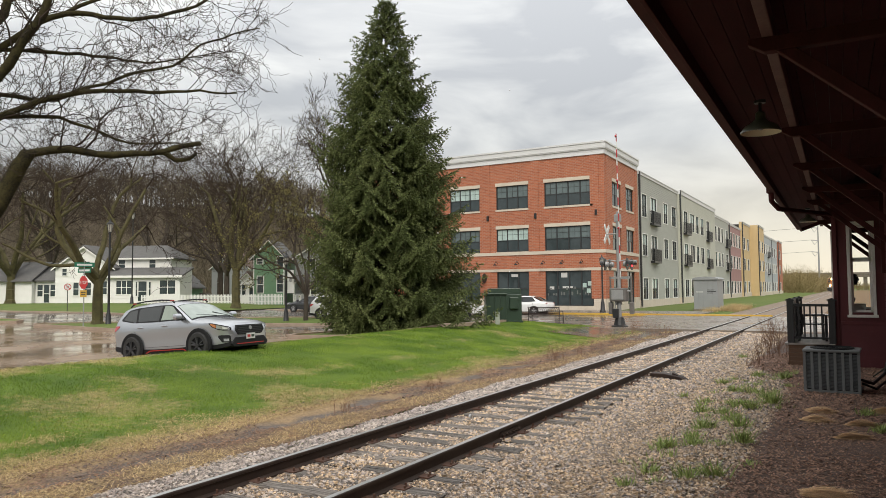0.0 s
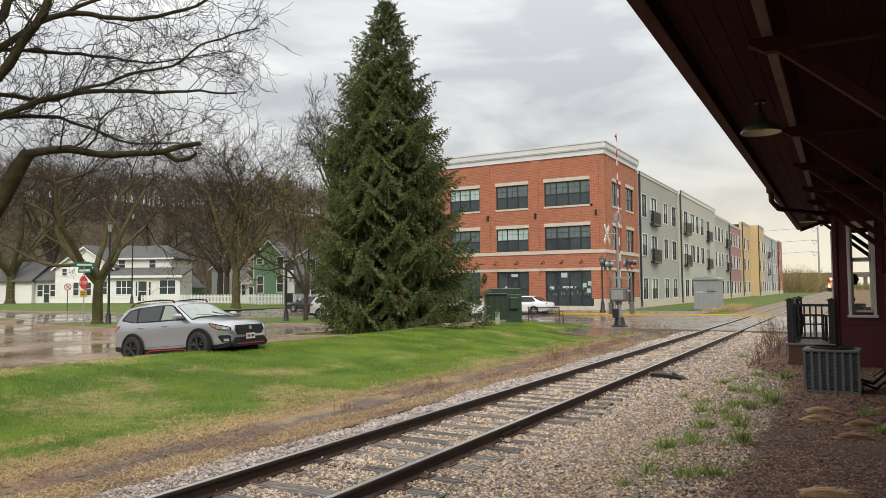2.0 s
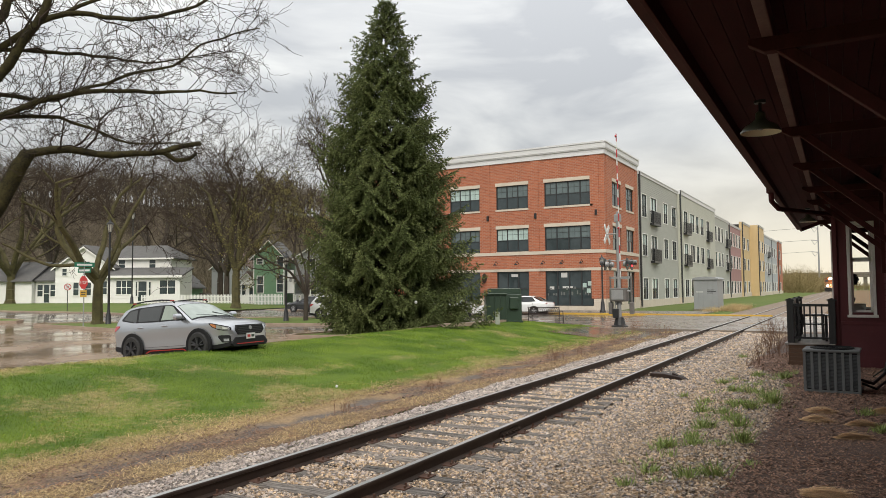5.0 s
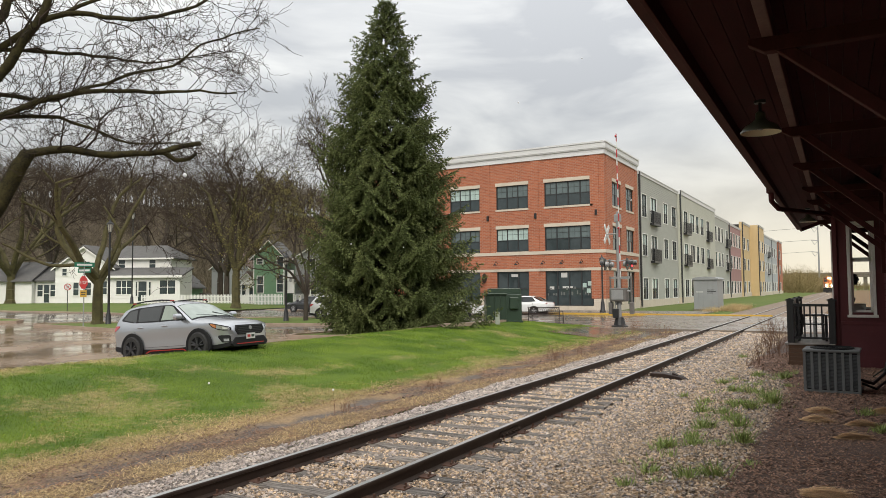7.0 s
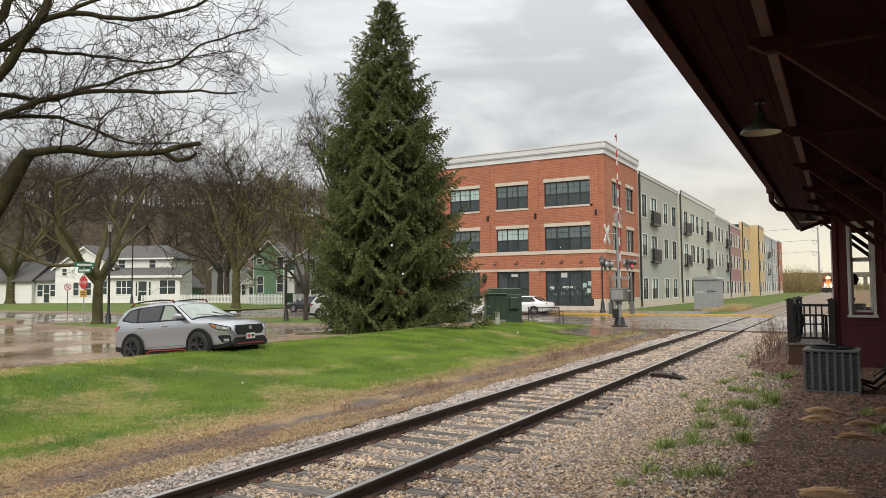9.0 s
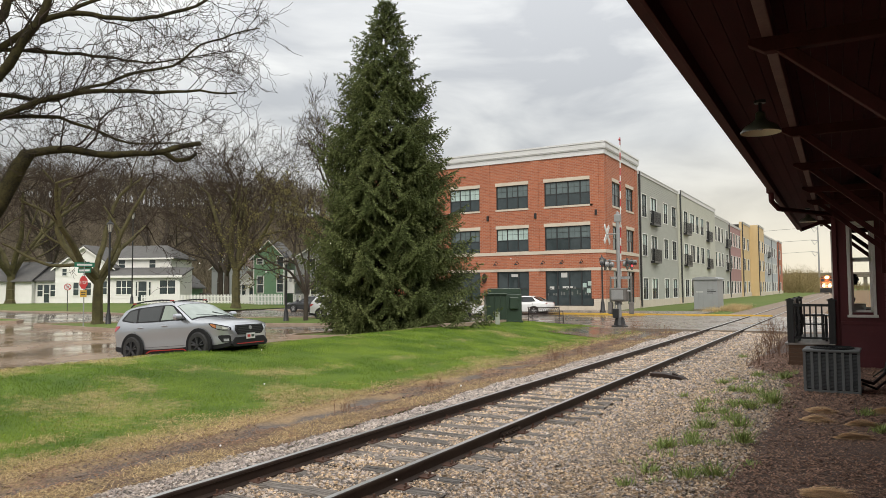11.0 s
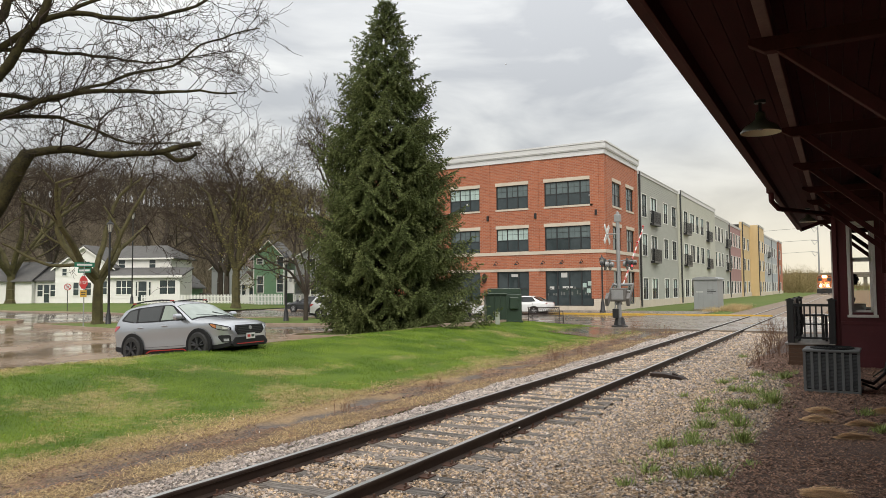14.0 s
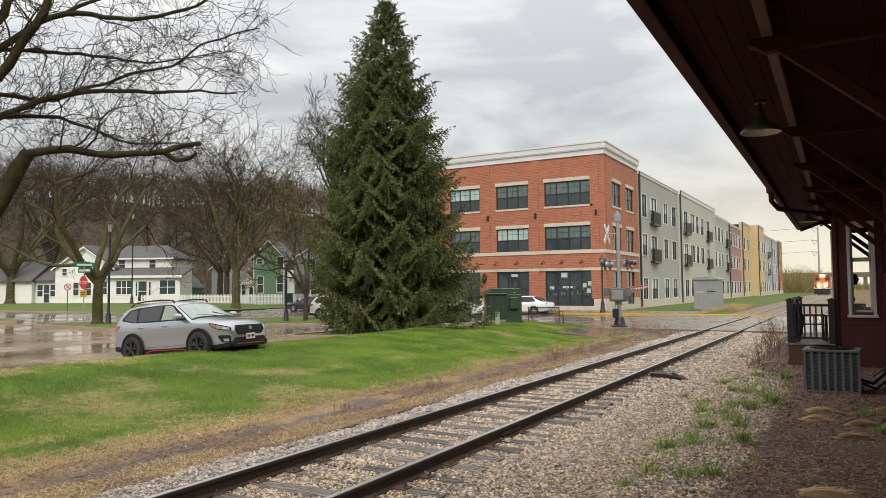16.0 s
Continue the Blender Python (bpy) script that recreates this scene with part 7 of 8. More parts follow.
def white_house():
    t = thing("white_house", "white clapboard house with grey roof and glazed front porch", "house", at=pose(-70.2, 50.4, 0.68, 0, 0, 27))
    W = M["white"]
    clad(t, -7.2, -1.2, 0.0, 9, -0.4, 4.1, W)
    gable(t, -7.2, -0.6, 0.0, 9, 4.1, 6.4, M["shingle"], W)
    clad(t, -1.15, 5.4, 1.2, 7, -0.4, 5.1, W)
    hip = Mesh().add([(-1.6, 0.8, 5.0), (5.8, 0.8, 5.0), (5.8, 7.4, 5.0), (-1.6, 7.4, 5.0), (-1.6, 4.1, 6.7), (3.6, 4.1, 6.7), (-1.6, 0.8, 5.12), (5.8, 0.8, 5.12), (5.8, 7.4, 5.12), (-1.6, 7.4, 5.12)],
                     [(0, 1, 2, 3), (0, 1, 7, 6), (1, 2, 8, 7), (2, 3, 9, 8), (6, 7, 5, 4), (7, 8, 5), (8, 9, 4, 5), (3, 0, 6, 4, 9)])
    part("hip_roof", hip, M["shingle"], t, "grey hipped roof")
    part("fascia", Mesh().box(-1.6, 0.76, 4.95, 5.8, 0.795, 5.12), W, t)
    clad(t, -1.9, 7.6, -1.6, 1.15, -0.4, 2.9, W)
    part("porch_roof", Mesh().prism([(-2.0, 2.95), (1.19, 3.9), (1.19, 4.05), (-2.0, 3.1)], -2.2, 8.0, "x"), M["shingle"], t, "grey porch roof")
    part("porch_fascia", Mesh().box(-2.2, -2.03, 2.85, 8.0, -2.0, 3.1), W, t)
    for x, z, w, h, n in ((-1.6, 1.1, 1.15, 1.4, 2), (0.6, 1.1, 1.7, 1.45, 3), (5.4, 1.1, 1.7, 1.45, 2)):
        simple_window(t, x, z, w, h, -1.6, n)
    simple_window(t, 3.0, 0.35, 0.95, 2.1, -1.6)
    for x in (2.75, 4.2):
        simple_window(t, x, 0.9, 0.2, 1.5, -1.6)
    for x, z, w, h in ((-6.4, 3.2, 0.5, 0.75), (-5.1, 1.0, 0.6, 1.4), (-3.8, 1.0, 0.7, 1.4), (-4.0, 3.7, 0.7, 1.0)):
        simple_window(t, x, z, w, h, 0.0)
    for x in (-0.6, 2.9):
        simple_window(t, x, 4.0, 0.7, 0.9, 1.2)
    # low side wing and garage
    clad(t, -9.95, -7.3, 0.8, 7, -0.4, 2.6, W)
    part("wing_roof", Mesh().prism([(0.4, 2.55), (4.5, 4.6), (4.5, 4.75), (0.4, 2.7)], -13.9, -7.25, "x"), M["shingle"], t, "grey lean-to roof")
    simple_window(t, -9.7, 0.9, 0.6, 1.3, 0.8)
    simple_window(t, -8.95, 0.2, 0.6, 2.0, 0.8)
    simple_window(t, -8.2, 0.9, 0.7, 1.3, 0.8)
    rl = Mesh()
    for k in range(12):
        rl.box(-9.2 + k * 0.14, 2.5, 3.6, -9.17 + k * 0.14, 2.53, 4.5)
    rl.box(-9.25, 2.48, 4.5, -7.6, 2.54, 4.56)
    part("roof_railing", rl, M["black"], t, "dark roof railing")
    clad(t, -17.5, -10.0, 0.2, 7, -0.4, 2.6, W, name="garage_wall")
    part("garage_roof", Mesh().prism([(-0.2, 2.5), (3.6, 4.7), (7.2, 2.5), (7.2, 2.66), (3.6, 4.86), (-0.2, 2.66)], -17.9, -9.8, "x"), M["shingle"], t, "grey garage roof")
    part("garage_door", Mesh().box(-15.6, 0.14, -0.35, -12.6, 0.2, 1.9), W, t)
    for x, y, r in ((-3.0, -0.9, 0.4), (6.0, -2.6, 0.75), (-4.2, -0.8, 0.35)):
        shrub(x, y, r, t)


def shrub(x, y, r, house):
    """A clipped evergreen shrub on the lawn, of many small leaf tufts."""
    p = house.matrix_basis @ Vector((x, y, -0.35))
    s = thing("shrub", "low clipped dark green shrub beside the house", "shrub", at=pose(p.x, p.y, p.z))
    rng = np.random.default_rng(int(r * 100))
    n = 700
    d = rng.normal(0, 1, (n, 3))
    d /= np.linalg.norm(d, axis=1, keepdims=True)
    d[:, 2] = np.abs(d[:, 2])
    q = d * r * rng.uniform(0.55, 1.0, (n, 1)) * np.array([[1.2, 1.2, 1.0]])
    tagged(part("foliage", pyramids(q, d, np.full(n, r * 0.28), np.full(n, r * 0.09), rng), M["needle"], s), kind="stuff")
    part("stem", Mesh().tube((0, 0, -0.1), (0, 0, r * 0.7), 0.05), M["bark"], s)


def green_house():
    t = thing("green_house", "green clapboard house with white trim and grey gable roof", "house", at=pose(-65.4, 68.8, 0.12, 0, 0, 31))
    G = M["green_paint"]
    clad(t, -2.0, 1.9, 0, 8, -0.3, 6.4, G)
    gable(t, -2.0, 1.9, 0, 8, 6.4, 8.5, M["shingle"], G, 0.45)
    for x, z, w, h in ((-1.55, 5.4, 0.7, 0.65), (1.05, 5.0, 0.75, 1.3), (-1.5, 1.65, 0.75, 2.1), (1.05, 1.75, 0.75, 2.1)):
        simple_window(t, x, z, w, h, 0.0)
    for x in (-2.06, 1.84):
        part("corner_board", Mesh().box(x, -0.06, -0.3, x + 0.14, -0.022, 6.3), M["white"], t)
    clad(t, -3.9, -2.05, 0.9, 6, -0.3, 3.2, M["white"])
    gable(t, -4.0, -2.05, 0.9, 6, 3.2, 4.3, M["brown_roof"], M["white"])
    simple_window(t, -3.7, 1.3, 0.45, 1.4, 0.9)
    simple_window(t, -2.75, 0.25, 0.55, 2.1, 0.9)
    g = thing("grey_house", "grey clapboard house with a white railed porch", "house", at=pose(-60.4, 71.0, 0.12, 0, 0, 31))
    clad(g, -2.2, 4.2, 1.6, 9, -0.3, 6.3, M["house_grey"])
    gable(g, -2.2, 4.2, 1.6, 9, 6.3, 8.4, M["shingle"], M["house_grey"])
    simple_window(g, -0.4, 4.6, 0.8, 1.4, 1.6)
    simple_window(g, 1.6, 4.6, 0.8, 1.4, 1.6)
    simple_window(g, -0.4, 1.2, 0.9, 1.7, 1.6)
    part("porch_floor", Mesh().box(-2.2, -0.4, -0.3, 4.4, 1.58, 0.45), M["house_grey"], g)
    part("porch_roof", Mesh().prism([(-0.8, 3.0), (1.58, 3.6), (1.58, 3.75), (-0.8, 3.15)], -2.4, 4.6, "x"), M["shingle"], g)
    for x in (-2.1, 0.0, 2.1, 4.2):
        part("porch_post", Mesh().box(x, -0.35, 0.45, x + 0.14, -0.21, 3.05), M["white"], g)
        part("post_bracket", Mesh().prism([(x - 0.3, 3.05), (x + 0.44, 3.05), (x + 0.14, 2.6), (x, 2.6)], -0.3, -0.26), M["white"], g)
    rl = Mesh().box(-2.1, -0.3, 1.3, 4.3, -0.24, 1.37).box(-2.1, -0.3, 0.6, 4.3, -0.24, 0.66)
    for k in range(40):
        rl.box(-2.0 + k * 0.16, -0.29, 0.66, -1.94 + k * 0.16, -0.25, 1.3)
    part("porch_railing", rl, M["white"], g, "white porch railing")
    # picket fence before both
    f = thing("picket_fence", "white wooden picket fence before the houses", "fence", at=pose(-55.2, 52.4, land(-55.2, 52.4) - 0.12, 0, 0, 31))
    for z in (0.3, 0.8):
        part("fence_rail", Mesh().box(-9.0, 0.03, z, 5.4, 0.07, z + 0.08), M["white"], f)
    first = None
    for k in range(99):
        at = pose(-9.0 + k * 0.145, 0, 0)
        if first is None:
            first = part("picket", Mesh().prism([(0, 0.02), (0.09, 0.02), (0.09, 1.02), (0.045, 1.1), (0, 1.02)], 0, 0.025), M["white"], f, at=at)
        else:
            q = new("picket", first.data)
            q.parent, q.matrix_basis = f, at
    # small neighbours seen between the trees
    for name, label, at, mat, w, ze, zr, roof in (("teal_house", "pale teal house behind the trees", pose(-84.0, 68.0, 0.2, 0, 0, 30), M["teal"], 4.5, 3.4, 5.2, M["shingle"]),
                                                 ("green_garage", "small green garage with a white door", pose(-70.8, 58.0, 0.3, 0, 0, 30), G, 3.4, 2.3, 3.6, M["shingle"]),
                                                 ("brown_house", "grey house with a brown roof on the slope", pose(-80, 76, 0.5, 0, 0, 30), M["house_grey"], 5.5, 5.0, 7.4, M["brown_roof"])):
        h = thing(name, label, "house", at=at)
        clad(h, -w / 2, w / 2, 0, 6, -0.4, ze, mat)
        gable(h, -w / 2, w / 2, 0, 6, ze, zr, roof, mat)
        if name == "green_garage":
            part("garage_door", Mesh().box(-1.2, -0.08, -0.2, 1.2, -0.02, 1.9), M["white"], h)
        else:
            simple_window(h, -w / 4 - 0.4, 1.0, 0.8, 1.4, 0.0)
            simple_window(h, w / 4 - 0.4, 1.0, 0.8, 1.4, 0.0)
    b = thing("board_fence", "weathered brown board fence", "fence", at=pose(-74.5, 61.5, 0.1, 0, 0, 28))
    for k in range(24):
        part("board", Mesh().box(k * 0.2, 0, 0, k * 0.2 + 0.18, 0.03, 1.7 + 0.03 * math.sin(k * 7)), M["tie"], b)


M["green_paint"] = material("mid_green_house_paint", (0.18, 0.32, 0.19), (0.145, 0.265, 0.155), rough=0.65, scale=1.2, fine=20)
M["brown_roof"] = material("brown_shingles", (0.17, 0.115, 0.09), (0.11, 0.075, 0.06), rough=0.9, scale=2, fine=18, bump=0.3)
M["house_grey"] = material("grey_clapboard_paint", (0.3, 0.31, 0.31), (0.24, 0.25, 0.25), rough=0.65, scale=1, fine=20)
M["teal"] = material("pale_teal_paint", (0.2, 0.33, 0.36), (0.16, 0.28, 0.3), rough=0.65, scale=1, fine=20)
white_house()
green_house()


# ---------------------------------------------------------------- crossing signal
M["reflect_white"] = material("white_reflective_sheet", (0.7, 0.7, 0.68), (0.6, 0.6, 0.58), rough=0.4, scale=3, fine=30)
M["reflect_red"] = material("red_reflective_sheet", (0.5, 0.03, 0.03), (0.4, 0.02, 0.02), rough=0.4, scale=3, fine=30)
M["gate_grey"] = material("weathered_gate_steel", (0.17, 0.16, 0.15), (0.11, 0.10, 0.095), rough=0.6, metal=0.2, scale=4, fine=40, bump=0.1)
M["signal_red"] = glowing("lit_red_signal", (1.0, 0.03, 0.05), 3.0)


def flasher(t, x, y, z, s, lit=False):
    """A signal lamp with its round black shield, hood and lens, facing along s on x."""
    sh = part("signal_shield", Mesh().lathe([(0.02, x), (0.30, x), (0.31, x + s * 0.02), (0.02, x + s * 0.025)], 24, (0, y, z), "x"), M["black"], t, "round black shield", smooth=True)
    part("signal_housing", Mesh().lathe([(0.02, x - s * 0.2), (0.12, x - s * 0.18), (0.155, x - s * 0.03), (0.02, x - s * 0.02)], 16, (0, y, z), "x"), M["alu"], sh, smooth=True)
    part("lens", Mesh().lathe([(0.005, x + s * 0.07), (0.08, x + s * 0.055), (0.13, x + s * 0.026), (0.01, x + s * 0.026)], 16, (0, y, z), "x"), M["signal_red"] if lit else M["tail"], sh, smooth=True)
    hood = Mesh()
    n = 12
    for i in range(n):
        a0, a1 = math.pi * i / n - 0.2, math.pi * (i + 1) / n - 0.2 + (0.4 if i == n - 1 else 0)
        p = [(0.15, a0), (0.15, a1), (0.16, a1), (0.16, a0)]
        c = [(y + r * math.cos(a), z + r * math.sin(a)) for r, a in p]
        hood.prism(c, x + s * 0.02, x + s * (0.34 - 0.12 * abs(math.cos(a0))), "x")
    part("hood", hood, M["black"], sh)


def crossing_signal():
    t = thing("crossing_signal", "railway crossing mast with crossbuck, flashing lamps and gate", "crossing signal", at=pose(-10.2, 35.75, land(-10.2, 35.75)))
    fd = Mesh().lathe([(0.42, 0.0), (0.42, 0.1), (0.3, 0.14), (0.22, 0.5), (0.2, 0.52)], 12)
    part("base", fd, M["black"], t, "cast dark base casting", bevel=0.01)
    part("mast", Mesh().lathe([(0.105, 0.4), (0.1, 2.0), (0.09, 5.85), (0.02, 5.9)], 16), M["alu"], t, "galvanised steel mast", smooth=True)
    part("mast_cap", Mesh().box(-0.17, -0.1, 5.35, 0.17, 0.1, 5.75), M["alu"], t, bevel=0.03)
    # crossbuck faces the road
    cb = new("crossbuck")
    cb.parent = t
    cb.matrix_basis = pose(-0.55, -0.1, 4.75)
    for k, a in enumerate((45, -45)):
        o = part("blade", Mesh().box(-0.012 + k * 0.026, -0.62, -0.115, 0.012 + k * 0.026, 0.62, 0.115), M["reflect_white"], cb, "white reflective blade", at=pose(0, 0, 0, a, 0, 0))
        for yy in (-0.45, 0.3):
            part("lettering_bar", Mesh().box(-0.016 + k * 0.026 - 0.004, yy - 0.15, -0.06, -0.012 + k * 0.026, yy + 0.2, 0.06), M["black"], o) if k == 0 else None
    part("crossbuck_arm", Mesh().tube((0, 0, 4.75), (-0.55, -0.1, 4.75), 0.03), M["alu"], t)
    # lamp arms
    for s in (-1, 1):
        part("lamp_arm", Mesh().path([(0, 0, 3.35), (s * 0.45, -0.05, 3.42), (s * 0.5, -0.42, 3.4)], 0.03).path([(s * 0.45, -0.05, 3.42), (s * 0.5, 0.42, 3.4)], 0.03), M["alu"], t)
        for y in (-0.42, 0.42):
            flasher(t, s * 0.55, y, 3.2, s, lit=(s > 0 and y > 0))
    part("visor_tube", Mesh().tube((0.5, -0.2, 3.28), (1.0, -0.3, 3.32), 0.09, 0.07, 10), M["alu"], t)
    # gate mechanism on the mast
    part("gate_mechanism", Mesh().box(-0.42, -0.32, 1.32, 0.42, 0.32, 2.0), M["gate_grey"], t, "grey gate mechanism box", bevel=0.06)
    part("cover_plate", Mesh().box(-0.3, -0.345, 1.42, 0.3, -0.325, 1.9), M["alu"], t, bevel=0.02)
    part("conduit", Mesh().path([(-0.14, -0.12, 0.35), (-0.2, -0.15, 0.9), (-0.12, -0.12, 1.32)], 0.03), M["alu"], t)
    part("relay_box", Mesh().box(-0.28, -0.3, 0.5, 0.02, -0.05, 0.95), M["black"], t, bevel=0.02)
    return t


def gate_arm():
    """The barrier arm, pivoting beside the mast: striped boom with counterweights on the other side."""
    t = thing("crossing_gate_arm", "red and white striped crossing gate arm with counterweights", "crossing gate", at=pose(-10.1, 35.75, 1.95))
    n = 18
    for k in range(n):
        y0, y1 = 0.7 + k * 0.405, 0.7 + (k + 1) * 0.405
        w = 0.055 - 0.018 * k / n
        part("stripe", Mesh().box(-0.02, y0, -w, 0.02, y1 - 0.001, w), M["reflect_red"] if k % 2 else M["reflect_white"], t)
    for y in (3.2, 5.6, 7.85):
        part("arm_lamp", Mesh().lathe([(0.02, -0.05), (0.06, -0.05), (0.06, 0.05), (0.02, 0.05)], 10, (0.0, y, 0.1), "x"), M["tail"], t, "small red arm lamp")
    for x in (-0.52, 0.52):
        a = part("counterweight_arm", Mesh().box(x - 0.03, -0.95, -0.09, x + 0.03, 0.75, 0.09), M["gate_grey"], t, bevel=0.01)
        part("counterweight", Mesh().box(x - 0.09, -1.15, -0.22, x + 0.09, -0.55, 0.22), M["gate_grey"], a, "grey counterweight slab", bevel=0.03)
    part("crossbar", Mesh().box(-0.5, 0.62, -0.05, 0.5, 0.74, 0.05), M["alu"], t)
    part("pivot_shaft", Mesh().tube((-0.55, 0, 0), (0.55, 0, 0), 0.05), M["alu"], t)
    return t


crossing_signal()
GATE = gate_arm()


# ---------------------------------------------------------------- street furniture
def street_lamp(x, y, h=3.9, base=None, group="street lamps"):
    t = thing("street_lamp", "black cast iron street lamp with a lantern head", "street lamp", at=pose(x, y, (base if base is not None else land(x, y)) + 0.0), group=group)
    part("base", Mesh().lathe([(0.22, 0.0), (0.22, 0.12), (0.17, 0.2), (0.14, 0.7), (0.1, 0.85), (0.08, 1.0)], 12), M["black"], t, smooth=True)
    part("pole", Mesh().lathe([(0.07, 0.95), (0.055, h - 0.8), (0.09, h - 0.76), (0.05, h - 0.7)], 12), M["black"], t, smooth=True)
    part("lantern", Mesh().lathe([(0.10, h - 0.7), (0.17, h - 0.3), (0.17, h - 0.26)], 8), M["lamp_glass"], t, "pale lantern glass")
    cage = Mesh()
    for k in range(8):
        a = 2 * math.pi * k / 8
        cage.tube((0.105 * math.cos(a), 0.105 * math.sin(a), h - 0.7), (0.18 * math.cos(a), 0.18 * math.sin(a), h - 0.26), 0.012, n=5)
    cage.lathe([(0.22, h - 0.27), (0.19, h - 0.2), (0.06, h - 0.08), (0.03, h + 0.02), (0.01, h + 0.1)], 8)
    part("lantern_cap", cage, M["black"], t)
    return t


M["lamp_glass"] = material("frosted_lantern_glass", (0.5, 0.48, 0.44), (0.4, 0.38, 0.35), rough=0.2, scale=6, fine=30)
street_lamp(-16.12, 52.1, 4.25, 0.27)
street_lamp(-38.5, 27.0, 6.4)
sl = street_lamp(-30.83, 33.95, 4.4)
part("banner", Mesh().box(0.12, -0.015, 1.9, 0.62, 0.015, 3.35), M["reflect_white"], sl, "white banner with a grey emblem")
part("banner_mark", Mesh().lathe([(0.01, -0.02), (0.12, -0.02), (0.12, -0.017), (0.01, -0.017)], 10, (0.37, 0, 2.7), "y"), M["alu"], sl)
part("banner_arm", Mesh().tube((0, 0, 3.37), (0.65, 0, 3.37), 0.015).tube((0, 0, 1.88), (0.65, 0, 1.88), 0.015), M["black"], sl)
street_lamp(-64.0, 47.5, 9.5)


def stop_sign():
    t = thing("stop_sign", "red stop sign with green street name blades above", "street sign", at=pose(-38.8, 25.6, land(-38.8, 25.6) + 0.1, 0, 0, 0))
    part("post", Mesh().box(-0.03, -0.02, -0.1, 0.03, 0.02, 3.9), M["alu"], t)
    octo = [(0.4 * math.cos(math.pi / 8 + k * math.pi / 4), 2.55 + 0.4 * math.sin(math.pi / 8 + k * math.pi / 4)) for k in range(8)]
    s = part("stop_plate", Mesh().prism(octo, -0.045, -0.03), M["reflect_red"], t, "red octagonal plate")
    write("STOP", 0.27, s, M["reflect_white"], pose(0, -0.048, 2.46, 90, 0, 0))
    part("warning_plate", Mesh().box(-0.3, -0.04, 1.7, 0.3, -0.025, 2.1), M["yellow"], t, "yellow plate")
    part("plate_bar", Mesh().box(-0.22, -0.044, 1.95, 0.22, -0.041, 2.0), M["black"], t)
    part("plate_bar", Mesh().box(-0.2, -0.044, 1.82, 0.2, -0.041, 1.87), M["black"], t)
    b = part("name_blade", Mesh().box(-0.55, -0.03, 3.45, 0.55, -0.01, 3.72), M["sign_green"], t, "green street name blade", at=pose(0, 0, 0, 0, 0, 75))
    part("letter_bar", Mesh().box(-0.42, -0.034, 3.53, 0.42, -0.031, 3.64), M["reflect_white"], b, "pale bar in place of lettering")
    b = part("name_blade", Mesh().box(-0.5, 0.0, 3.12, 0.5, 0.02, 3.38), M["sign_green"], t, "green street name blade", at=pose(0, 0, 0, 0, 0, 10))
    part("letter_bar", Mesh().box(-0.4, -0.004, 3.2, 0.4, -0.001, 3.31), M["reflect_white"], b, "pale bar in place of lettering")


def write(text, size, parent, mat, at):
    cu = bpy.data.curves.new("lettering", "FONT")
    cu.body, cu.size, cu.align_x, cu.extrude = text, size, "CENTER", 0.002
    cu.materials.append(mat)
    o = new("lettering", cu)
    o.parent, o.matrix_basis = parent, at
    return o


def no_parking():
    t = thing("no_parking_sign", "round no parking sign on a thin post", "street sign", at=pose(-60.4, 38.3, land(-60.4, 38.3) + 0.05, 0, 0, 55))
    part("post", Mesh().box(-0.03, -0.02, 0, 0.03, 0.02, 2.3), M["black"], t)
    part("plate", Mesh().lathe([(0.01, -0.05), (0.3, -0.05), (0.3, -0.03), (0.01, -0.03)], 20, (0, 0, 2.15), "y"), M["reflect_white"], t)
    part("ring", Mesh().lathe([(0.24, -0.056), (0.3, -0.056), (0.3, -0.051), (0.24, -0.051)], 20, (0, 0, 2.15), "y", hollow=True), M["reflect_red"], t)
    part("slash", Mesh().box(-0.26, -0.06, -0.03, 0.26, -0.057, 0.03), M["reflect_red"], t, at=pose(0, 0, 2.15, 0, 45, 0))
    write("P", 0.36, t, M["black"], pose(0, -0.054, 2.02, 90, 0, 0))


M["sign_green"] = material("green_sign_sheet", (0.02, 0.16, 0.1), (0.015, 0.13, 0.08), rough=0.4, scale=3, fine=30)
stop_sign()
no_parking()


def utility_cabinet():
    z = land(-14.5, 31.7)
    t = thing("utility_cabinet", "dark green steel transformer cabinet on the lawn", "utility cabinet", at=pose(-15.35, 31.0, z, 0, 0, 31))
    part("body", Mesh().box(0.0, 0.0, 0.0, 1.72, 1.3, 1.32), M["util_green"], t, bevel=0.025)
    part("lid", Mesh().box(-0.08, -0.1, 1.32, 1.0, 0.9, 1.38), M["util_green"], t, bevel=0.015)
    part("rear_body", Mesh().box(0.18, 0.55, 1.3, 1.75, 1.5, 1.62), M["util_green"], t, bevel=0.03)
    for k in range(4):
        part("rib", Mesh().box(0.12 + k * 0.28, -0.05, 0.06, 0.16 + k * 0.28, 0.0, 1.3), M["util_green"], t)
    part("handle_box", Mesh().box(1.12, -0.16, 0.62, 1.55, 0.0, 1.2), M["util_green"], t, bevel=0.03)
    part("skirt", Mesh().box(-0.04, -0.04, -0.1, 1.78, 1.36, 0.06), M["util_green"], t)
    p = thing("pedestal", "pale grey telephone pedestal beside the green cabinet", "pedestal", at=pose(-14.1, 29.6, land(-14.1, 29.6), 0, 0, 30))
    part("post", Mesh().prism([(-0.11, -0.05), (0.11, -0.05), (0.09, 0.5), (0.07, 0.56), (-0.07, 0.56), (-0.09, 0.5)], -0.08, 0.08), M["pedestal"], p, bevel=0.01)
    part("cap", Mesh().box(-0.1, -0.095, 0.46, 0.1, 0.095, 0.58), M["pedestal"], p, bevel=0.02)


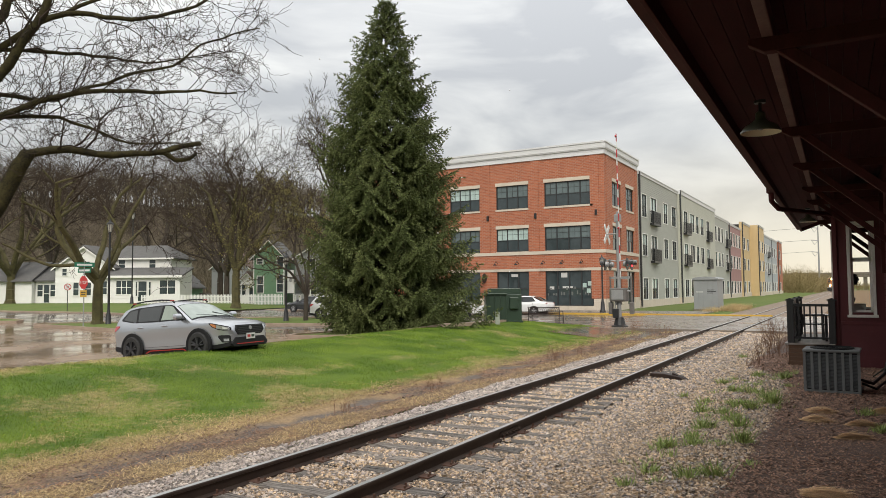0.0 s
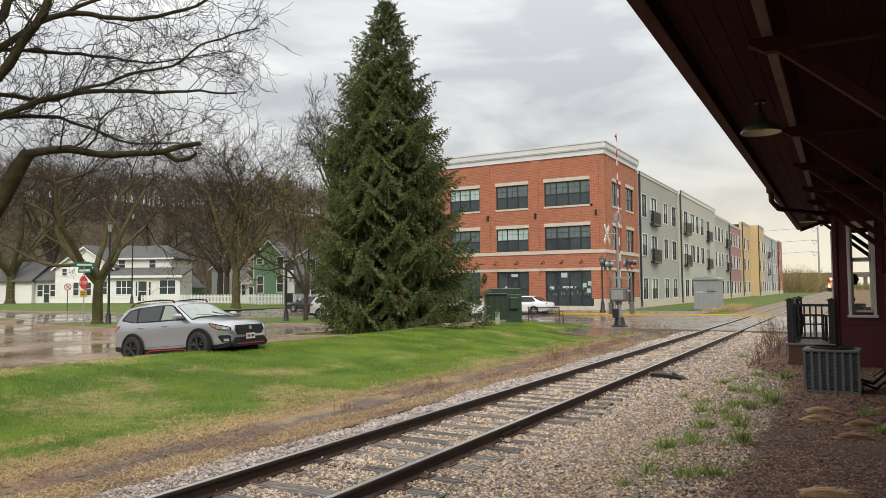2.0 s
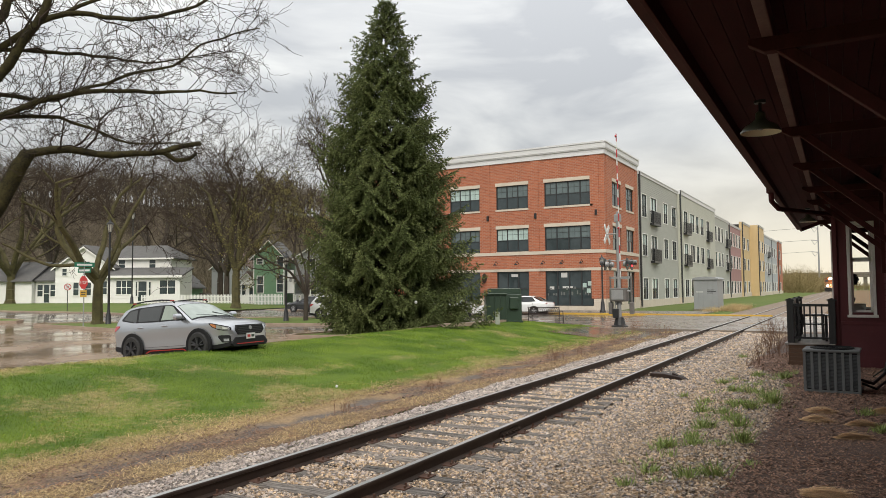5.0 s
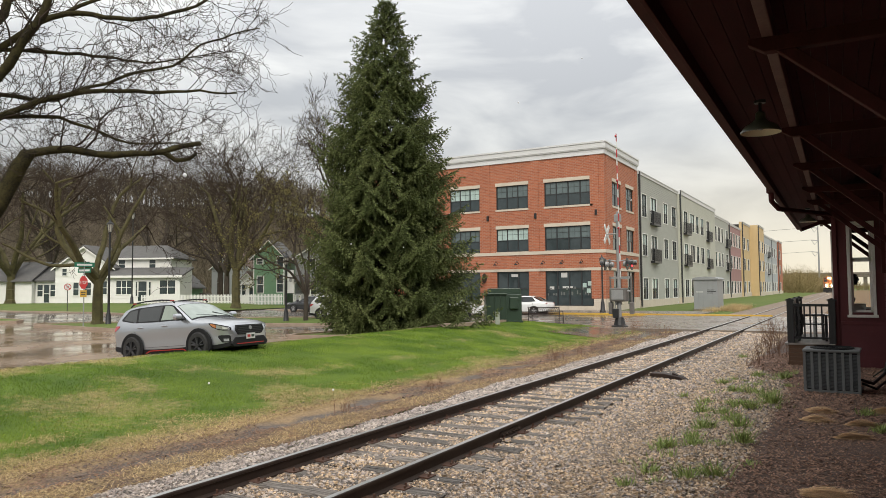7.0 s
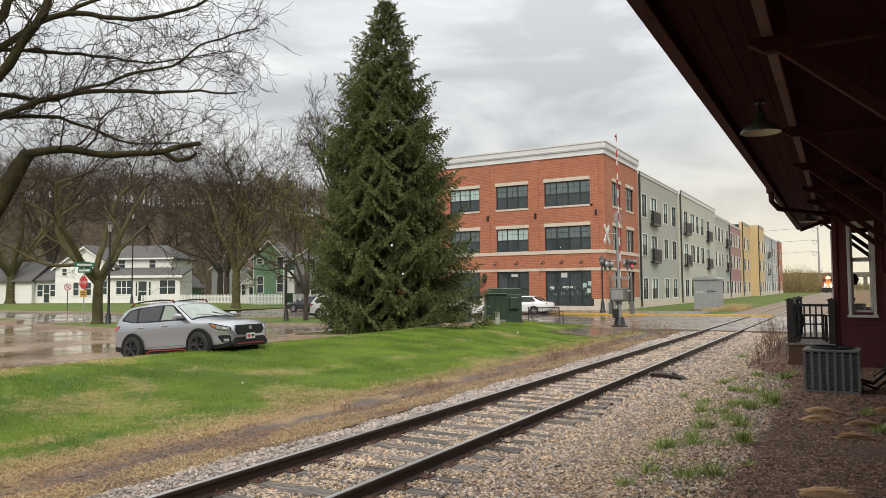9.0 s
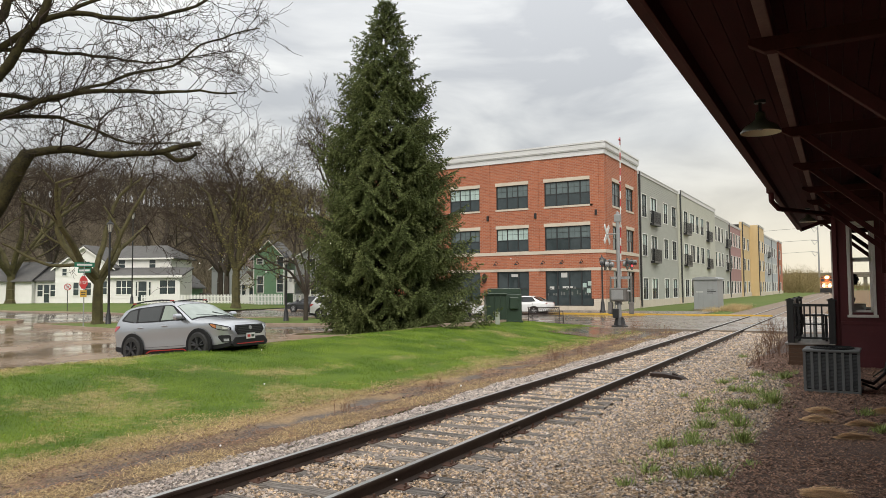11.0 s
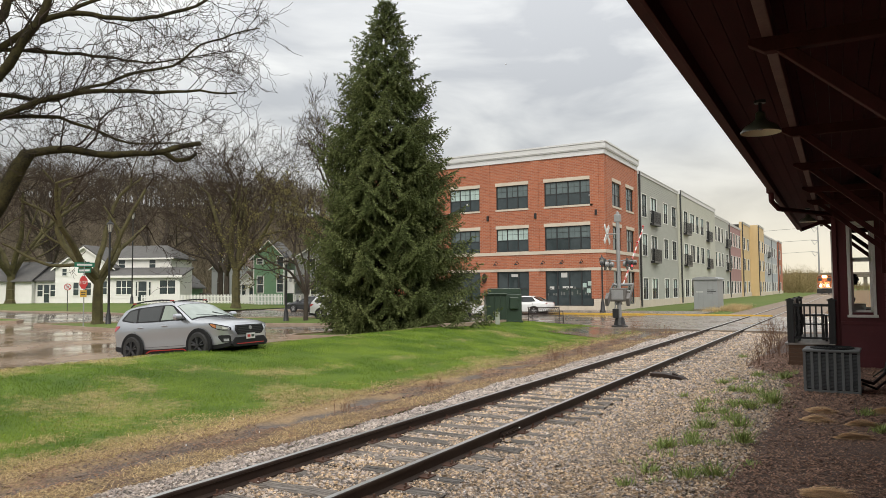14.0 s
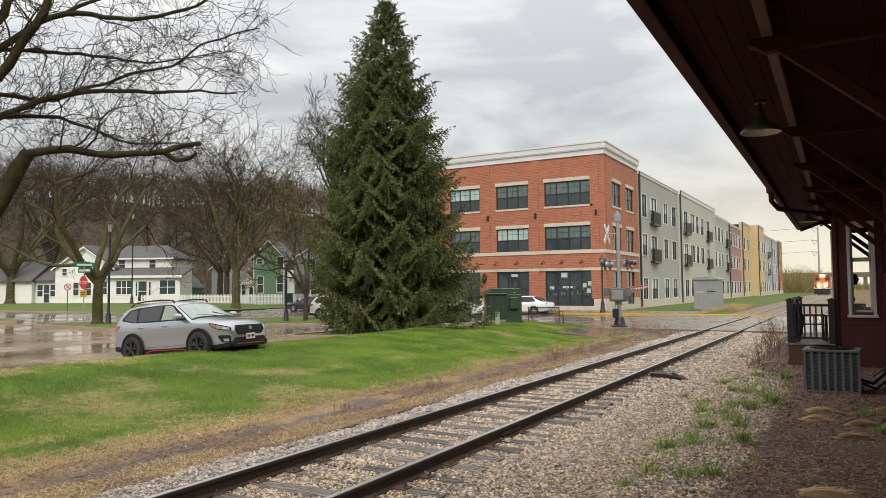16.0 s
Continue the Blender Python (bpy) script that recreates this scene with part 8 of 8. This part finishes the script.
M["pedestal"] = material("grey_green_plastic", (0.36, 0.39, 0.33), (0.3, 0.32, 0.28), rough=0.6, scale=3, fine=30)
utility_cabinet()


def bungalow():
    t = thing("signal_bungalow", "grey sheet metal railway signal bungalow", "equipment cabinet", at=pose(-11.2, 60.9, 0.22, 0, 0, -2))
    for k in range(5):
        part("panel", Mesh().box(0.02 + k * 0.365, 0.0, 0.1, 0.375 + k * 0.365, 0.03, 2.45), M["hut_grey"], t)
    part("body", Mesh().box(0, 0.03, 0.08, 1.86, 2.4, 2.48), M["hut_grey"], t, bevel=0.01)
    part("roof", Mesh().prism([(-0.1, 2.48), (1.96, 2.48), (1.96, 2.57), (1.7, 2.68), (0.93, 2.74), (0.16, 2.68), (-0.1, 2.57)], -0.12, 2.55), M["hut_grey"], t, bevel=0.01)
    part("skid", Mesh().box(-0.05, -0.02, -0.15, 1.91, 2.45, 0.08), M["concrete"], t)
    for z0, w in ((1.62, 0.55), (1.5, 0.7), (1.38, 0.45)):
        part("lettering_bar", Mesh().box(1.05, -0.004, z0, 1.05 + w, -0.001, z0 + 0.05), M["black"], t)
    part("sign_bar", Mesh().box(0.2, -0.006, 1.45, 0.75, -0.001, 1.53), M["plate"], t)


bungalow()


def bench():
    t = thing("park_bench", "black wrought iron bench with lattice back", "bench", at=pose(-15.3, 38.6, 0.13, 0, 0, 178))
    for x in (-0.95, 0.95):
        part("leg", Mesh().path([(x, -0.3, 0), (x, -0.25, 0.45), (x, 0.3, 0.45), (x, 0.36, 0)], 0.025).path([(x, 0.26, 0.45), (x, 0.34, 0.92)], 0.025).path([(x, -0.25, 0.45), (x, -0.25, 0.65), (x, 0.3, 0.68)], 0.022), M["bench"], t)
    for y in (-0.22, -0.1, 0.02, 0.14, 0.26):
        part("seat_slat", Mesh().box(-0.98, y, 0.44, 0.98, y + 0.08, 0.47), M["bench"], t)
    bk = Mesh().box(-0.98, 0.33, 0.88, 0.98, 0.37, 0.93).box(-0.98, 0.28, 0.52, 0.98, 0.32, 0.56)
    for k in range(14):
        x = -0.95 + k * 0.136
        bk.tube((x, 0.3, 0.55), (x + 0.136, 0.35, 0.89), 0.013, n=5).tube((x + 0.136, 0.3, 0.55), (x, 0.35, 0.89), 0.013, n=5)
    part("backrest", bk, M["bench"], t, "lattice back")


M["bench"] = material("dark_brown_iron", (0.035, 0.02, 0.016), (0.02, 0.014, 0.012), rough=0.5, scale=4, fine=40)
bench()


# ---------------------------------------------------------------- beside the depot
def pendant(x, y, z):
    t = thing("pendant_lamp", "enamelled bell-shaped lamp hanging under the eave", "pendant lamp", at=pose(x, y, z), group="lamps under the eave")
    part("shade", Mesh().lathe([(0.21, 0.0), (0.208, 0.02), (0.17, 0.07), (0.09, 0.12), (0.055, 0.16), (0.05, 0.22), (0.03, 0.24), (0.02, 0.2), (0.045, 0.15), (0.08, 0.112), (0.16, 0.062), (0.2045, 0.0)], 28, hollow=True), M["enamel_out"], t, smooth=True)
    part("shade_lining", Mesh().lathe([(0.2035, 0.002), (0.16, 0.059), (0.078, 0.105), (0.02, 0.11), (0.02, 0.107), (0.076, 0.102), (0.157, 0.056), (0.2, 0.002)], 28, hollow=True), M["enamel_in"], t, "cream inside of the shade", smooth=True)
    part("stem", Mesh().tube((0, 0, 0.22), (0, 0, 0.34), 0.018).lathe([(0.06, 0.33), (0.065, 0.36), (0.02, 0.37)], 12), M["black"], t)
    part("bulb", Mesh().lathe([(0.01, 0.03), (0.03, 0.04), (0.035, 0.07), (0.015, 0.1)], 12), M["lens"], t, smooth=True)


pendant(-0.80, 8.45, 3.84)
pendant(-0.91, 20.9, 3.83)


def air_conditioner():
    t = thing("air_conditioner", "grey outdoor air conditioner with louvred sides", "air conditioner", at=pose(-0.80, 14.55, 0.24, 0, 0, -2))
    w, d, h = 0.9, 0.8, 0.78
    part("base", Mesh().box(0, 0, 0.0, w, d, 0.05), M["ac"], t, bevel=0.01)
    part("core", Mesh().box(0.04, 0.04, 0.05, w - 0.04, d - 0.04, h - 0.05), M["plastic"], t)
    n = 7
    for k in range(n + 1):
        x = k * (w - 0.045) / n
        part("corner_post" if k in (0, n) else "grille_post", Mesh().box(x, -0.004, 0.05, x + 0.045, 0.03, h - 0.06), M["ac"], t)
    for k in range(n):
        lv = Mesh()
        x = k * (w - 0.045) / n + 0.045
        for j in range(26):
            z = 0.07 + j * (h - 0.15) / 26
            lv.add([(x, 0.004, z), (x + (w - 0.045) / n - 0.045, 0.004, z), (x + (w - 0.045) / n - 0.045, 0.02, z + 0.016), (x, 0.02, z + 0.016), (x, 0.006, z - 0.003), (x + (w - 0.045) / n - 0.045, 0.006, z - 0.003)], [(0, 1, 2, 3), (4, 5, 1, 0)])
        part("louvre_panel", lv, M["ac_dark"], t)
    top = Mesh().box(-0.01, -0.015, h - 0.06, w + 0.01, d + 0.01, h - 0.01)
    part("top", top, M["ac"], t, bevel=0.02)
    fan = Mesh().lathe([(0.36, h - 0.012), (0.36, h + 0.012), (0.33, h + 0.022), (0.33, h - 0.012)], 28, (w / 2, d / 2, 0), hollow=True)
    for k in range(7):
        fan.lathe([(0.05 + k * 0.042, h + 0.005), (0.056 + k * 0.042, h + 0.005), (0.056 + k * 0.042, h + 0.012), (0.05 + k * 0.042, h + 0.012)], 20, (w / 2, d / 2, 0), hollow=True)
    part("fan_guard", fan, M["plastic"], t)
    for x in (0.08, w - 0.12):
        part("foot", Mesh().lathe([(0.07, -0.1), (0.05, -0.03), (0.045, 0.0)], 10, (x, 0.1, 0)), M["pedestal"], t)
    c = thing("refrigerant_hose", "black insulated hoses and a green cable at the wall", "hose")
    part("hose", Mesh().path([(0.12, 15.0, 0.45), (0.3, 15.3, 0.36), (0.5, 15.8, 0.5), (0.62, 16.4, 0.9), (0.66, 16.8, 1.1)], 0.028, 8), M["plastic"], c)
    part("hose", Mesh().path([(0.12, 15.1, 0.38), (0.34, 15.2, 0.28), (0.55, 15.7, 0.4), (0.66, 16.3, 0.75)], 0.022, 8), M["plastic"], c)
    part("cable", Mesh().path([(0.3, 15.2, 0.5), (0.5, 15.6, 0.62), (0.62, 16.2, 0.95), (0.68, 16.7, 1.3)], 0.012, 6), M["util_green"], c)


M["ac"] = material("grey_enamelled_steel", (0.16, 0.165, 0.165), (0.125, 0.13, 0.13), rough=0.5, scale=4, fine=50)
M["ac_dark"] = material("dark_louvres", (0.10, 0.105, 0.108), (0.075, 0.08, 0.082), rough=0.5, scale=4, fine=50)
air_conditioner()


def deck():
    t = thing("depot_deck", "raised wooden deck with black railing beside the bay", "deck", at=pose(0, 0, 0))
    x0, x1, y0, y1, z = -1.36, -0.42, 19.2, 23.0, 0.78
    for k in range(7):
        part("skirt_board", Mesh().box(x0 + 0.02, y0 + 0.0, 0.05 + k * 0.1, x1 + 0.05, y0 + 0.03, 0.145 + k * 0.1), M["deck_brown"], t) if k < 7 else None
    part("skirt_board", Mesh().box(x0, y0 + 0.01, 0.05, x0 + 0.03, y1, z - 0.05), M["deck_brown"], t)
    k = 0
    y = y0 - 0.06
    while y < y1:
        part("deck_board", Mesh().box(x0 - 0.07, y, z - 0.04, x1 + 0.05, y + 0.135, z), M["deck_grey"], t)
        y += 0.14
    posts = [(x0 + 0.06, y0 + 0.08), (x1 + 0.01, y0 + 0.08), (x0 + 0.06, y1 - 0.2), (x0 + 0.06, y0 + 1.9)]
    for x, y in posts:
        p = part("post", Mesh().box(x - 0.075, y - 0.075, z, x + 0.075, y + 0.075, z + 1.02), M["black"], t, bevel=0.005)
        part("post_cap", Mesh().box(x - 0.1, y - 0.1, z + 1.02, x + 0.1, y + 0.1, z + 1.05).prism([(x - 0.085, z + 1.05), (x + 0.085, z + 1.05), (x, z + 1.085)], y - 0.085, y + 0.085), M["black"], p)
    for a, b, c, d in ((x0 + 0.13, y0 + 0.04, x1 - 0.06, y0 + 0.12), (x0 + 0.02, y0 + 0.15, x0 + 0.1, y1 - 0.27)):
        part("top_rail", Mesh().box(a, b, z + 0.88, c, d, z + 0.94), M["black"], t, bevel=0.005)
        part("bottom_rail", Mesh().box(a, b + 0.01, z + 0.10, c, d - 0.01, z + 0.15), M["black"], t, bevel=0.005)
        along_x = c - a > d - b
        s = a + 0.09 if along_x else b + 0.09
        while s < (c if along_x else d) - 0.05:
            q = (s, (b + d) / 2 - 0.018, s + 0.036, (b + d) / 2 + 0.018) if along_x else ((a + c) / 2 - 0.018, s, (a + c) / 2 + 0.018, s + 0.036)
            part("baluster", Mesh().box(q[0], q[1], z + 0.15, q[2], q[3], z + 0.88), M["black"], t)
            s += 0.125
    c = thing("patio_chair", "black wooden armchair standing on the deck", "chair", at=pose(-0.85, 20.3, z, 0, 0, 100))
    for x in (-0.25, 0.25):
        part("front_leg", Mesh().box(x - 0.03, -0.28, 0, x + 0.03, -0.22, 0.62), M["black"], c)
        part("rear_leg", Mesh().prism([(0.34, 0), (0.4, 0), (0.3, 0.5), (0.42, 1.02), (0.36, 1.02), (0.23, 0.5)], x - 0.025, x + 0.025, "x"), M["black"], c)
        part("armrest", Mesh().box(x - 0.045, -0.3, 0.62, x + 0.045, 0.32, 0.65), M["black"], c)
    for k in range(5):
        part("seat_slat", Mesh().box(-0.27, -0.27 + k * 0.115, 0.40, 0.27, -0.18 + k * 0.115, 0.425), M["black"], c)
    for k in range(5):
        x = -0.2 + k * 0.1
        part("back_slat", Mesh().prism([(0.27, 0.5), (0.29, 0.5), (0.41, 1.0), (0.39, 1.0)], x - 0.03, x + 0.03, "x"), M["black"], c)
    part("crest_rail", Mesh().box(-0.28, 0.37, 0.95, 0.28, 0.42, 1.05), M["black"], c)
    tb = thing("side_table", "small pale table standing on the deck", "table", at=pose(-0.62, 21.3, z))
    part("tabletop", Mesh().box(-0.3, -0.3, 0.6, 0.3, 0.3, 0.63), M["white"], tb, bevel=0.01)
    for x in (-0.25, 0.25):
        for y in (-0.25, 0.25):
            part("leg", Mesh().box(x - 0.02, y - 0.02, 0, x + 0.02, y + 0.02, 0.6), M["white"], tb)


M["deck_brown"] = material("brown_stained_boards", (0.16, 0.085, 0.045), (0.1, 0.052, 0.03), rough=0.6, scale=3, fine=30, bump=0.2, stretch=(0.5, 1, 4))
M["deck_grey"] = material("weathered_deck_boards", (0.3, 0.27, 0.24), (0.2, 0.18, 0.16), rough=0.55, scale=3, fine=30, bump=0.2)
deck()

# a sign and a pot seen inside the bay window
inside = thing("window_sign", "grey oval sign hanging in the bay window", "sign", at=pose(-0.02, 19.55, 2.3))
part("plate", Mesh().prism([(-0.2, 0.0), (-0.14, 0.13), (0.14, 0.13), (0.2, 0.0), (0.14, -0.13), (-0.14, -0.13)], 0, 0.02), M["plastic"], inside)
pot = thing("window_box", "pale box with a dark plant on the bay's sill", "planter", at=pose(0.0, 19.7, 0.80))
part("box", Mesh().box(-0.2, 0, 0, 0.3, 0.35, 0.92), M["white_worn"], pot, bevel=0.01)
part("plant", Mesh().lathe([(0.02, 0.9), (0.13, 0.96), (0.15, 1.04), (0.08, 1.16), (0.03, 1.24), (0.01, 1.26)], 9, (-0.06, 0.15, 0)), M["plastic"], pot)

# discarded tie stub beside the track
junk = thing("tie_stub", "broken dark end of a wooden tie lying on ballast", "debris", at=pose(-3.75, 17.1, 0.06, 3, 4, -12))
part("stub", Mesh().prism([(-0.42, -0.06), (0.3, -0.07), (0.46, -0.02), (0.3, 0.06), (-0.1, 0.08), (-0.42, 0.05)], -0.11, 0.11), M["rail"], junk, bevel=0.015)
part("splinter", Mesh().prism([(0.1, 0.05), (0.4, 0.03), (0.1, 0.12)], -0.05, 0.04), M["rail"], junk)


# ---------------------------------------------------------------- distance
def pylon():
    t = thing("power_pole", "tall steel power pole with three crossarms", "power pole", at=pose(-11, 330, 0))
    part("pole", Mesh().tube((0, 0, 0), (0, 0, 26.5), 0.45, 0.22, 10), M["alu"], t)
    for z in (15.8, 20.6, 25.8):
        part("crossarm", Mesh().tube((0, 0, z), (-2.6, 0, z + 0.4), 0.16).tube((-2.6, 0, z + 0.4), (-1.3, 0, z - 1.6), 0.09).tube((-1.3, 0, z - 1.6), (0, 0, z), 0.05), M["alu"], t)
    for k, z in enumerate((15.8, 20.6, 25.8)):
        part("power_line", Mesh().path([(-2.6, 0, z + 0.4), (-60, 8, z - 1.5), (-140, 18, z + 1.0)], 0.05, 4), M["black"], t)


pylon()
bridge = thing("road_bridge", "low concrete road bridge over the far track", "bridge", at=pose(0, 380, 0))
part("deck", Mesh().box(-60, 0, 6.0, 60, 9, 7.3), M["concrete"], bridge)
part("parapet", Mesh().box(-60, -0.3, 7.3, 60, 0.0, 8.2), M["concrete"], bridge)
for px in (-12, 6):
    part("pier", Mesh().box(px - 0.8, 1, 0, px + 0.8, 8, 6.0), M["concrete"], bridge)


# ---------------------------------------------------------------- weeds, straw and twigs beside the track
def tuft(name, label, category, x, y, n, height, spread, mat, seed, group, lean=0.45):
    """A clump of blades springing from one spot."""
    rng = np.random.default_rng(seed)
    t = thing(name, label, category, at=pose(x, y, land(x, y) + (0.045 if x > -1.25 else 0.0)), group=group)
    r = np.abs(rng.normal(0, spread * 0.5, n))
    a = rng.uniform(0, 6.28, n)
    p = np.stack([r * np.cos(a), r * np.sin(a), np.zeros(n)], axis=1)
    d = np.stack([np.cos(a) * lean, np.sin(a) * lean, np.ones(n)], axis=1) + rng.normal(0, 0.25, (n, 3))
    d /= np.linalg.norm(d, axis=1, keepdims=True)
    tagged(part("foliage", pyramids(p, d, rng.uniform(0.45, 1.0, n) * height, rng.uniform(0.004, 0.008, n), rng), mat, t), kind="stuff")


def weed_patch(*spots):
    for x, y, h, n in spots:
        tuft("weed_tuft", "tuft of fresh green weeds growing in the ballast", "weed", x, y, n, h, 0.16, M["weed"], int(abs(x * 100) + y * 7), "weeds beside the track")


M["weed"] = islands(material("weed_green", (0.24, 0.33, 0.09), (0.36, 0.41, 0.16), rough=0.6, scale=3, fine=20, spec=0.2), 0.6, 1.4)
weed_patch((-2.89, 14.41, 0.16, 60), (-1.89, 10.72, 0.26, 130), (-2.08, 9.43, 0.2, 70), (-1.54, 7.71, 0.25, 60), (-1.29, 7.85, 0.25, 70), (-1.81, 11.98, 0.2, 90), (-1.45, 12.44, 0.24, 120), (-1.16, 12.88, 0.3, 150), (-1.41, 10.76, 0.24, 110), (-1.22, 9.55, 0.26, 110))
weed_patch((-2.46, 16.45, 0.22, 110), (-1.82, 17.29, 0.2, 90), (-1.26, 16.57, 0.26, 150), (-2.86, 22.98, 0.22, 100), (-1.98, 7.97, 0.18, 60), (-2.08, 7.42, 0.16, 60), (-2.17, 12.36, 0.2, 90), (-1.89, 9.9, 0.2, 80), (-2.02, 14.85, 0.2, 90), (-1.56, 14.31, 0.22, 90), (-1.7, 12.9, 0.18, 80), (-1.35, 13.6, 0.2, 80), (-1.6, 11.3, 0.16, 70))
weed_patch((0.30, 10.95, 0.16, 120), (0.14, 12.3, 0.16, 110))
weed_rng = random.Random(31)
for k in range(55):
    wx = weed_rng.triangular(-2.6, -0.95, -1.5)
    weed_patch((wx, weed_rng.uniform(7.4, 17.5), weed_rng.uniform(0.07, 0.19), weed_rng.randint(15, 55)))
def straw_clump(x, y, length, width, turned, seed):
    """A combed-over clump of dead ornamental grass: a low mound of long blades lying one way."""
    rng = np.random.default_rng(seed)
    n = 900
    t = thing("straw_clump", "flattened clump of tan dead ornamental grass on mulch", "dead grass", at=pose(x, y, land(x, y) + 0.055, 0, 0, turned), group="straw clumps in the mulch")
    u, v = rng.uniform(-0.5, 0.5, n) * length, rng.normal(0, 0.22, n) * width
    hump = 0.07 * np.exp(-(v / (0.35 * width)) ** 2) * (1 - (2 * u / length) ** 2)
    p = np.stack([u, v, hump * rng.uniform(0.3, 1.0, n)], axis=1)
    d = np.stack([np.ones(n), rng.normal(0, 0.3, n), rng.normal(0.05, 0.12, n)], axis=1)
    d /= np.linalg.norm(d, axis=1, keepdims=True)
    tagged(part("foliage", pyramids(p, d, rng.uniform(0.10, 0.24, n), rng.uniform(0.003, 0.006, n), rng), M["tan_blade"], t), kind="stuff")


M["tan_blade"] = islands(material("tan_dead_blade", (0.72, 0.49, 0.28), (0.52, 0.34, 0.19), rough=0.8, scale=2, fine=9, spec=0.2), 0.6, 1.3)
for k, (x, y, ln, wd, turned) in enumerate(((-0.52, 12.25, 0.5, 0.5, 20), (-0.55, 11.4, 0.45, 0.3, 35), (0.3, 12.6, 0.35, 0.3, 10), (0.0, 11.3, 0.5, 0.16, 25), (-0.1, 10.3, 0.6, 0.14, 25), (-0.33, 7.4, 0.5, 0.4, 10))):
    straw_clump(x, y, ln * 0.6, wd * 0.9, turned, 50 + k)


def dry_stalks(*spots):
    for x, y, h in spots:
        rng = random.Random(int(x * 31 + y * 17))
        t = thing("dry_weed", "dry brown weed stalks at the ballast's edge", "weed", at=pose(x, y, land(x, y)), group="dry weeds")
        seg = []
        for _ in range(9):
            sprout(seg, Vector((rng.uniform(-.2, .2), rng.uniform(-.2, .2), 0)), turn(Vector((0, 0, 1)), rng.uniform(0, 0.45), rng), h * rng.uniform(0.4, 0.8), 0.006, 1, rng, kids=(2, 3), least=0.0035)
        tagged(part("dry_stalk", tubes(seg, 3), M["stalk"], t), "dry brown branching stalks", kind="stuff")


M["stalk"] = material("dry_stalk", (0.22, 0.12, 0.07), (0.13, 0.075, 0.05), rough=0.9, scale=5, fine=30)
dry_stalks((-7.66, 19.75, 0.55), (-7.39, 19.9, 0.5), (-7.44, 21.78, 0.4), (-7.53, 23.5, 0.4), (-8.37, 29.5, 0.6), (-7.74, 31.7, 0.7), (-7.73, 33.4, 0.6), (-8.6, 32.6, 0.6), (-9.0, 34.5, 0.6), (-7.2, 33.0, 0.5), (-7.6, 26.0, 0.4), (-7.9, 13.2, 0.35), (-7.7, 10.1, 0.3))
dry_stalks((-2.42, 24.0, 0.9), (-2.56, 30.0, 0.9), (-2.26, 19.8, 0.7), (-1.95, 21.4, 0.9), (-2.0, 23.0, 1.0), (-2.3, 26.5, 1.0), (-1.9, 25.0, 1.0), (-2.6, 27.8, 0.9), (-1.7, 22.0, 0.8))

# ---------------------------------------------------------------- wet snow in the air
M["snow"] = material("wet_snow", (0.8, 0.8, 0.8), (0.7, 0.7, 0.72), rough=0.5, scale=50, fine=300)
FLAKES = []
flake_rng = random.Random(77)
flake_mesh = Mesh().lathe([(0.002, -0.011), (0.008, -0.006), (0.010, 0.0), (0.007, 0.006), (0.002, 0.010)], 7)
for k in range(64):
    ang, dist = radians(29.8) + flake_rng.uniform(-0.52, 0.36), flake_rng.uniform(3.2, 13.0)
    x, y = -math.sin(ang) * dist, math.cos(ang) * dist
    if x > -1.6:
        continue
    if FLAKES:
        fl = new("snowflake", FLAKES[0][0].data)
        tagged(fl, "small wet snowflake falling through the air", "snowflake", "falling snowflakes")
    else:
        fl = tagged(part("snowflake", flake_mesh, M["snow"], smooth=True), "small wet snowflake falling through the air", "snowflake", "falling snowflakes")
    FLAKES.append((fl, x, y, flake_rng.uniform(0.4, 19.0), flake_rng.uniform(1.6, 2.6), flake_rng.uniform(-0.25, 0.1)))

for k in range(26):
    gx, gy = weed_rng.uniform(-9.4, -7.4), weed_rng.uniform(56, 72)
    tuft("dry_grass_clump", "tall tan dry grass clump near the signal bungalow", "dead grass", gx - 0.4, gy, 160, 0.7, 0.5, M["dry_blade"], 300 + k, "dry grass at the bungalow")


# ---------------------------------------------------------------- what moves
def motions():
    # the locomotive rolls towards the crossing
    walk(LOCO, [(t, pose(-5.11, y - 3, 0.17)) for t, y in ((0.0, 264), (3.0, 247), (6.5, 227.5), (9.0, 213.5), (11.5, 199), (13.0, 189.5), (14.5, 179.5), (16.0, 168.5))])
    # the gate arm stands upright, then comes down across the road
    walk(GATE, [(t, pose(-10.1, 35.75, 1.95, 0, 0, 4.4) @ pose(0, 0, 0, a, 0, 0)) for t, a in ((0.0, 93), (9.2, 93), (10.4, 92), (11.0, 86), (11.5, 77), (12.0, 66), (12.5, 56), (13.0, 46.5), (13.5, 37.5), (14.0, 28.3), (14.5, 19.5), (15.0, 11), (15.5, 4.5), (16.0, 1.5))])
    # each flake drifts down to the ground and lies there
    for fl, x, y, lands, speed, drift in FLAKES:
        ground_z = land(x, y) + 0.05
        rows = [(0.0, pose(x - drift * lands, y, ground_z + speed * lands))]
        if lands < 15.6:
            rows += [(lands, pose(x, y, ground_z)), (16.0, pose(x, y, ground_z))]
        else:
            rows += [(16.0, pose(x - drift * (lands - 16.0), y, ground_z + speed * (lands - 16.0)))]
        walk(fl, rows)


motions()
